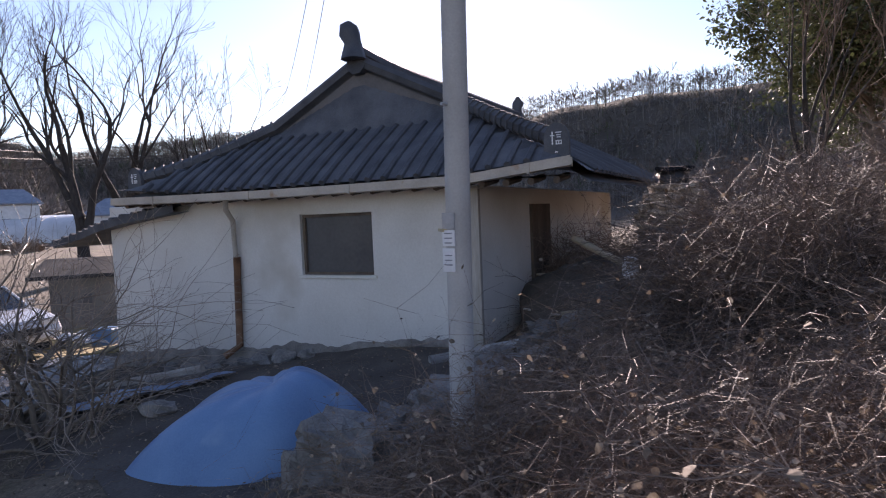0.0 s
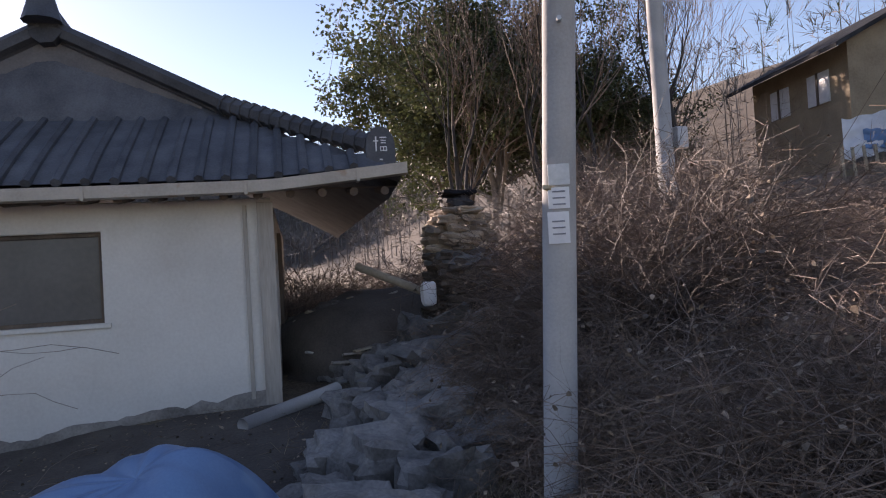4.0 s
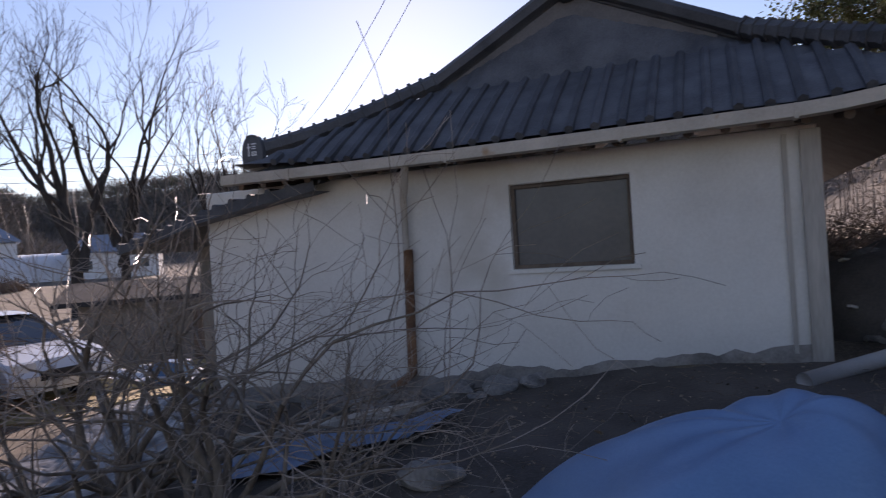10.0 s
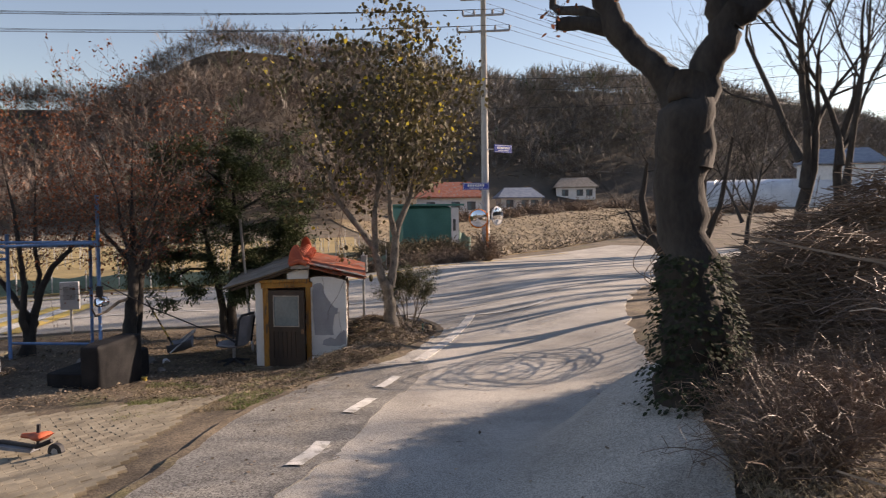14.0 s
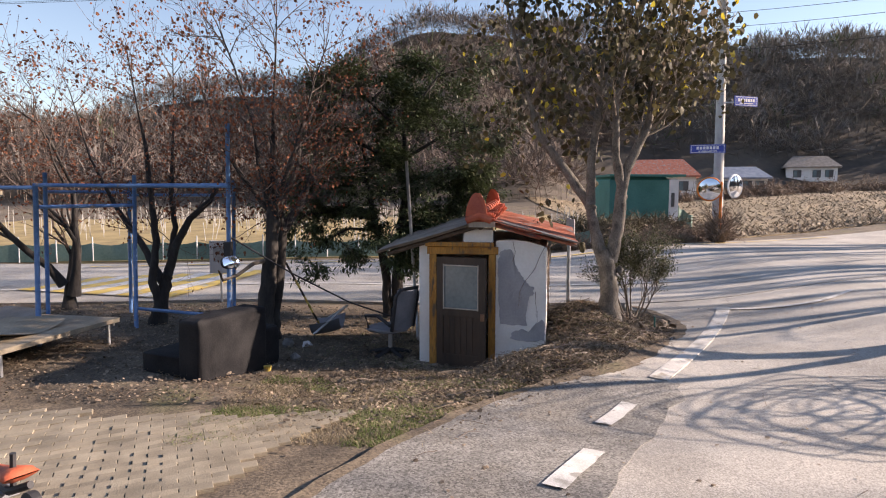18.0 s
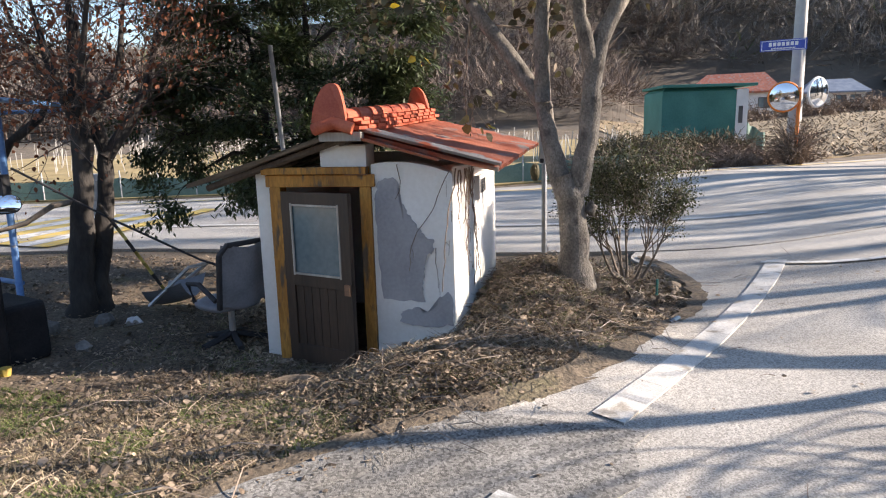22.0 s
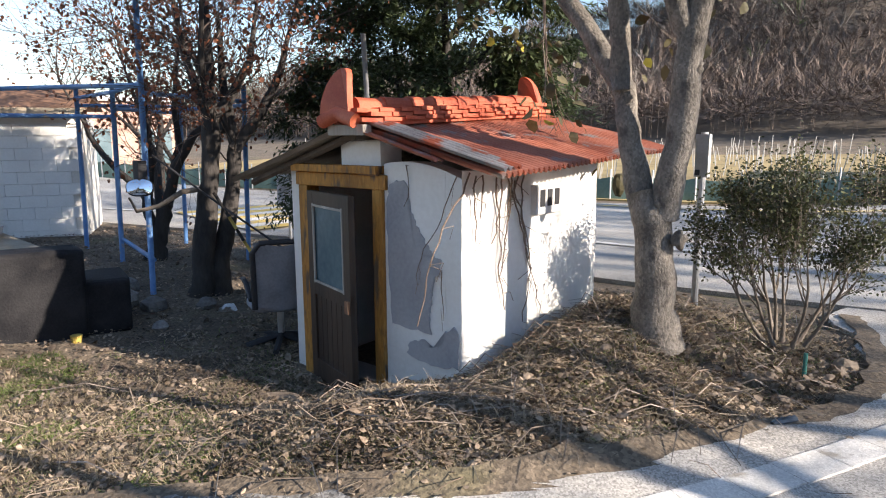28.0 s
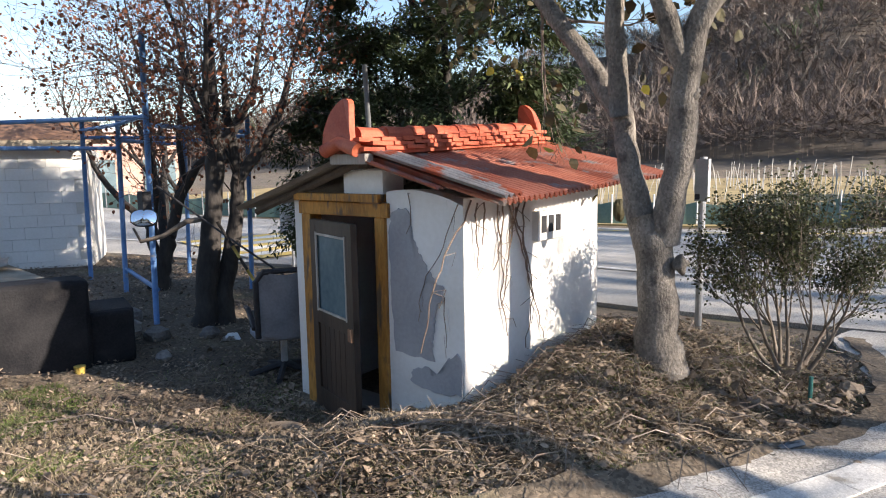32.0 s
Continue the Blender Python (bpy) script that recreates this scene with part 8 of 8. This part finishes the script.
SIDE = lambda w, z, off: tuple(SHED @ V((w, 0.862 - SKEW * w + off + 0.006, z)))
FRONT = lambda w, z, off: tuple(SHED @ V((0.032 + off, w, z)))
for w, top, bottom in ((-0.04, 1.62, 0.7), (-0.09, 1.6, 1.15), (-0.3, 1.6, 0.62), (-0.36, 1.6, 1.1), (-0.42, 1.58, 0.5), (-0.45, 1.6, 0.85), (-0.5, 1.55, 0.52), (-0.55, 1.6, 1.25), (-0.6, 1.58, 0.95), (-0.16, 1.6, 1.3)):
    dead_vine(w, top, bottom, SIDE, 0.0065)
for w, top, bottom in ((0.84, 1.6, 0.8), (0.42, 1.66, 1.35), (0.72, 1.0, 0.66)):
    dead_vine(w, top, bottom, FRONT, 0.004)
tagged(part("gourd", Mesh().rock((-19.0, 6.13, 0.36), 0.045, 0.045, 0.085, rng, 0.08, 10, 8), "olive"), "dry gourd hanging from a vine", "gourd")
tagged(part("concrete_ring", Mesh().tube([V((-17.4 + 0.22 * math.cos(k * 0.2094), 4.3 + 0.22 * math.sin(k * 0.2094), ground_z(-17.4, 4.3) - 0.01 + 0.02 * math.sin(k * 0.2))) for k in range(31)], 0.045, 8), "brownstone", smooth=True), "rim of a buried concrete ring in the grass", "concrete ring")
# small things on the mound
for x, y, l, a in ((-18.6, 7.35, 0.16, 40),):
    tagged(part("bottle", Mesh().tube([(x, y, ground_z(x, y) + 0.04), (x + 0.1, y - 0.06, ground_z(x, y) + 0.045), (x + 0.15, y - 0.09, ground_z(x, y) + 0.05)], [0.028, 0.028, 0.012], 10), "carglass"), "crushed dark plastic bottle among the leaves", "bottle")
tagged(part("stake", Mesh().tube([(-19.4, 7.3, ground_z(-19.4, 7.3) - 0.02), (-19.4, 7.3, ground_z(-19.4, 7.3) + 0.19)], 0.013, 8), "teal"), "short green stake in the mound", "stake")
for x, y, s in ((-18.9, 7.25, 0.055), (-19.75, 7.5, 0.1), (-17.5, 6.5, 0.06), (-17.1, 6.2, 0.05)):
    tagged(part("stone", Mesh().rock((x, y, ground_z(x, y) + s * 0.3), s, s * 0.8, s * 0.55, rng, 0.15), "brownstone"), "brown stone at the lane edge", "stone", "stones at the lane edge")

# ---- ground cover ----
def scatter(name, label, category, mat, count, seed, where, make):
    rng = random.Random(seed)
    mb = Mesh()
    n = 0
    while n < count:
        x, y = where(rng)
        if x is None:
            continue
        n += 1
        make(mb, rng, x, y, ground_z(x, y))
    return tagged(part(name, mb, mat), label, category, kind="stuff")


def litter_leaf(mb, rng, x, y, z):
    s = rng.uniform(0.014, 0.042) * (1.0 if rng.random() < 0.94 else 2.0)
    a = rng.uniform(0, 6.283)
    mb.leaf((x, y, z + rng.uniform(0.008, 0.04)), s, (math.cos(a), math.sin(a), rng.gauss(0.15, 0.35)), (rng.gauss(0, 0.5), rng.gauss(0, 0.5), 1))


def litter_stick(mb, rng, x, y, z):
    a, l = rng.uniform(0, 6.283), rng.uniform(0.05, 0.26)
    p = V((x, y, z + 0.012))
    d = V((math.cos(a), math.sin(a), rng.gauss(0.05, 0.12))) * l
    mb.tube([p, p + d * 0.5 + V((rng.gauss(0, 0.02), rng.gauss(0, 0.02), rng.uniform(0, 0.03))), p + d], [0.0024, 0.002, 0.001], 3, cap=False)


def blade(mb, rng, x, y, z, h=0.12):
    for _ in range(3):
        a = rng.uniform(0, 6.283)
        l = h * rng.uniform(0.4, 1.2)
        d = V((math.cos(a), math.sin(a), 0))
        p = V((x + rng.gauss(0, 0.02), y + rng.gauss(0, 0.02), z - 0.005))
        s = V((-d.y, d.x, 0)) * 0.0024
        q = p + d * l * 0.5 + V((0, 0, l * 0.5))
        e = p + d * l * rng.uniform(0.9, 1.3) + V((0, 0, l * rng.uniform(0.05, 0.75)))
        mb.add([p - s, p + s, q + s * 0.8, q - s * 0.8, e], [(0, 1, 2, 3), (3, 2, 4)])


def in_shed(x, y):
    return -20.2 < x < -18.0 and 3.8 < y < 5.6


def lane_left(x):
    pts = [(-24, 8.0), (-21.5, 7.35), (-20.3, 7.62), (-19.4, 7.66), (-18.7, 7.4), (-17.85, 6.88), (-16.95, 6.2), (-15.6, 4.95), (-13.5, 4.1), (-10.7, 3.35), (-7, 2.6), (-3.4, 1.6)]
    return float(np.interp(x, [p[0] for p in pts], [p[1] for p in pts]))


def near_mound(rng):
    x, y = rng.gauss(-18.2, 1.3), rng.gauss(5.9, 1.3)
    if in_shed(x, y) or x < -21.3 or y > lane_left(x) - 0.05 or y < 2.5:
        return None, None
    return x, y


def yard(rng):
    x, y = rng.uniform(-21.4, -14.6), rng.uniform(-4.5, 6.2)
    if in_shed(x, y) or y > lane_left(x) - 0.08 or (x > -15.4 and y < 2.9):
        return None, None
    return x, y


def front_lawn(rng):
    x, y = rng.uniform(-16.95, -14.2), rng.uniform(2.2, 5.6)
    if y > lane_left(x) - 0.1:
        return None, None
    return x, y


def lane_bank(rng):
    x = rng.uniform(-14, -4.5)
    y = float(np.interp(x, [-14.7, -11.6, -8.3, -5], [10.0, 8.5, 6.6, 5.35])) + abs(rng.gauss(0.25, 0.5)) + 0.02
    return x, y


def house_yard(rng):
    x, y = rng.uniform(-5, 3.5), rng.uniform(4.6, 10)
    if y > 9.7 - 0.232 * (x + 0.44) and x < 0.2:
        return None, None
    return x, y


scatter("fallen_leaves", "brown fallen leaves over the mound beside the shed", "leaf litter", "deadleaf", 14000, 1, near_mound, litter_leaf)
scatter("fallen_leaves", "brown fallen leaves scattered over the yard", "leaf litter", "deadleaf", 21000, 2, yard, litter_leaf)
scatter("fallen_twigs", "dry fallen twigs over the mound and yard", "leaf litter", "drystraw", 6000, 3, near_mound, litter_stick)
scatter("fallen_twigs", "dry fallen twigs over the yard", "leaf litter", "twig", 1800, 4, yard, litter_stick)
scatter("dry_grass", "short dry grass over the mound", "grass", "drygrass", 8000, 5, near_mound, lambda mb, r, x, y, z: blade(mb, r, x, y, z, 0.09))
scatter("green_grass", "green grass tufts on the mound", "grass", "greengrass", 2600, 25, lambda r: (lambda p: p if p[0] is not None and noise.noise(V((p[0] * 1.7, p[1] * 1.7, 3))) > 0.0 else (None, None))(near_mound(r)), lambda mb, r, x, y, z: blade(mb, r, x, y, z, 0.06))
scatter("leaf_scraps", "small grey-brown leaf scraps over the mound", "leaf litter", "deadleaf", 9000, 26, near_mound, lambda mb, r, x, y, z: mb.leaf((x, y, z + r.uniform(0.01, 0.05)), r.uniform(0.015, 0.045), (r.gauss(0, 1), r.gauss(0, 1), r.gauss(0, 0.5)), (r.gauss(0, 0.6), r.gauss(0, 0.6), 1), 0.3))
scatter("dry_grass", "short dry grass before the shed", "grass", "drygrass", 7000, 6, front_lawn, lambda mb, r, x, y, z: blade(mb, r, x, y, z, 0.07))
scatter("green_grass", "patches of short green grass", "grass", "greengrass", 9000, 7, lambda r: (lambda p: p if p[0] is not None and noise.noise(V((p[0] * 1.1, p[1] * 1.1, 7))) > 0.05 else (None, None))(front_lawn(r) if r.random() < 0.7 else near_mound(r)), lambda mb, r, x, y, z: blade(mb, r, x, y, z, 0.06))
scatter("fallen_leaves", "dead leaves along the lane bank", "leaf litter", "deadleaf", 7000, 8, lane_bank, litter_leaf)
scatter("dry_grass", "dry grass along the lane bank", "grass", "drygrass", 3500, 9, lane_bank, lambda mb, r, x, y, z: blade(mb, r, x, y, z, 0.2))
scatter("dry_grass", "straggling dry grass among the stones", "grass", "drygrass", 2600, 10, lambda r: (lambda t: (lerp(-1.0, 2.6, t) + r.gauss(0.35, 0.6), lerp(5.4, 10, t) + r.gauss(0, 0.6)))(r.random()), lambda mb, r, x, y, z: blade(mb, r, x, y, z, 0.2))
scatter("fallen_leaves", "dead leaves in the house yard", "leaf litter", "deadleaf", 4000, 11, house_yard, litter_leaf)
scatter("fallen_twigs", "fallen twigs in the house yard", "leaf litter", "twig", 1500, 12, house_yard, litter_stick)


def on_lane(rng):
    x = rng.uniform(-21, -8)
    lo, hi = lane_left(x), float(np.interp(x, [-20.6, -17.6, -14.7, -11.6, -8.3], [13.0, 11.3, 10.0, 8.5, 6.6]))
    t = rng.random()
    t = t ** 3 if rng.random() < 0.5 else 1 - t ** 3
    return x, lerp(lo, hi, t)


scatter("fallen_leaves", "dead leaves and chips strewn on the lane", "leaf litter", "deadleaf", 420, 21, on_lane, lambda mb, r, x, y, z: mb.leaf((x, y, z + 0.045), r.uniform(0.02, 0.05), (r.gauss(0, 1), r.gauss(0, 1), 0.1), (r.gauss(0, 0.3), r.gauss(0, 0.3), 1)))
scatter("fallen_twigs", "twigs strewn on the lane", "leaf litter", "twig", 60, 22, on_lane, lambda mb, r, x, y, z: litter_stick(mb, r, x, y, z + 0.036))
# arching green grass clump at the pole foot
rng = random.Random(31)
mb = Mesh()
for _ in range(34):
    a = rng.uniform(0, 6.283)
    l = rng.uniform(0.3, 0.55)
    x, y = 0.3 + rng.gauss(0, 0.08), 5.2 + rng.gauss(0, 0.08)
    p = V((x, y, ground_z(x, y)))
    d = V((math.cos(a), math.sin(a), 0))
    s = V((-d.y, d.x, 0)) * 0.008
    q, e = p + d * l * 0.4 + V((0, 0, l * 0.6)), p + d * l * 0.95 + V((0, 0, l * 0.35))
    mb.add([p - s, p + s, q + s, q - s, e], [(0, 1, 2, 3), (3, 2, 4)])
tagged(part("grass_clump", mb, "greengrass"), "arching green grass clump at the pole foot", "grass", kind="stuff")

scatter("fallen_leaves", "curled brown leaves under the box shrub", "leaf litter", "deadleaf", 150, 23, lambda r: (lambda x, y: (x, y) if y < lane_left(x) - 0.1 else (None, None))(r.gauss(-19.2, 0.5), r.gauss(7.1, 0.3)),
        lambda mb, r, x, y, z: mb.leaf((x, y, z + r.uniform(0.02, 0.06)), r.uniform(0.05, 0.1), (r.gauss(0, 1), r.gauss(0, 1), r.gauss(0.2, 0.3)), (r.gauss(0, 0.5), r.gauss(0, 0.5), 1), 0.3))
scatter("dry_stalks", "long pale dry stalks lying on the mound", "leaf litter", "paletwig", 260, 24, near_mound, lambda mb, r, x, y, z: (lambda a, l: mb.tube([(x, y, z + 0.03), (x + l * 0.5 * math.cos(a), y + l * 0.5 * math.sin(a), z + 0.05 + r.uniform(0, 0.05)), (x + l * math.cos(a), y + l * math.sin(a), ground_z(x + l * math.cos(a), y + l * math.sin(a)) + 0.04)], [0.004, 0.0035, 0.002], 3, cap=False))(r.uniform(0, 6.283), r.uniform(0.2, 0.6)))
# knots on the magnolia's trunk
for x, y, z, s in ((0.05, 0.14, 0.72, 0.075), (0.1, 0.0, 0.95, 0.05), (0.06, 0.2, 1.75, 0.055), (0.0, -0.3, 1.6, 0.06), (0.09, -0.05, 0.4, 0.05)):
    part("knot", Mesh().rock((x * 0.8, y * 0.85, z), s * 0.62, s * 0.62, s * 0.7, rng, 0.25, 12, 9), "palebark", bpy.data.objects["tree"], smooth=True)

# ---- concrete pavers of the yard ----
paving = thing("paving", "yard paved with worn tan concrete pavers", "paving", (0, 0, 0))
paving["kind"] = "structure"
joined = Mesh()
rng = random.Random(55)
near = 0
base_pav = Mesh().box(0, 0, 0, 0.196, 0.096, 0.05)
pav_mesh = bpy.data.meshes.new("paver")
pav_mesh.from_pydata(base_pav.v, [], base_pav.f)
pav_mesh.materials.append(M["paver"])
c30, s30 = math.cos(radians(-64)), math.sin(radians(-64))
for i in range(-42, 42):
    for j in range(-64, 64):
        u, v = i * 0.2 + (0.1 if j % 2 else 0), j * 0.1
        x, y = -12.6 + c30 * u - s30 * v, 0.9 + s30 * u + c30 * v
        if not (-16.0 < x < -8.5 and -3.4 < y < lane_left(x) - 0.75) or y > 2.9 - 0.25 * (x + 13) * (x < -13):
            continue
        if x < -15.1 + 0.4 * noise.noise(V((x, y, 1))) or noise.noise(V((x * 1.3, y * 1.3, 9))) > 0.7:
            continue
        z = ground_z(x, y) + 0.004 + rng.uniform(-0.004, 0.004)
        m = pose(x, y, z, rng.gauss(0, 0.8), rng.gauss(0, 0.8) + 2.4, -64 + rng.gauss(0, 0.8))
        if near < 300 and math.hypot(x + 12.6, y - 1.9) < 1.35:
            o = new("paver", pav_mesh)
            o.parent = paving
            o.matrix_basis = m
            near += 1
        else:
            joined.add(base_pav.v, base_pav.f, m)
part("paver_field", joined, "paver_far", paving, "worn tan concrete pavers")["kind"] = "stuff"
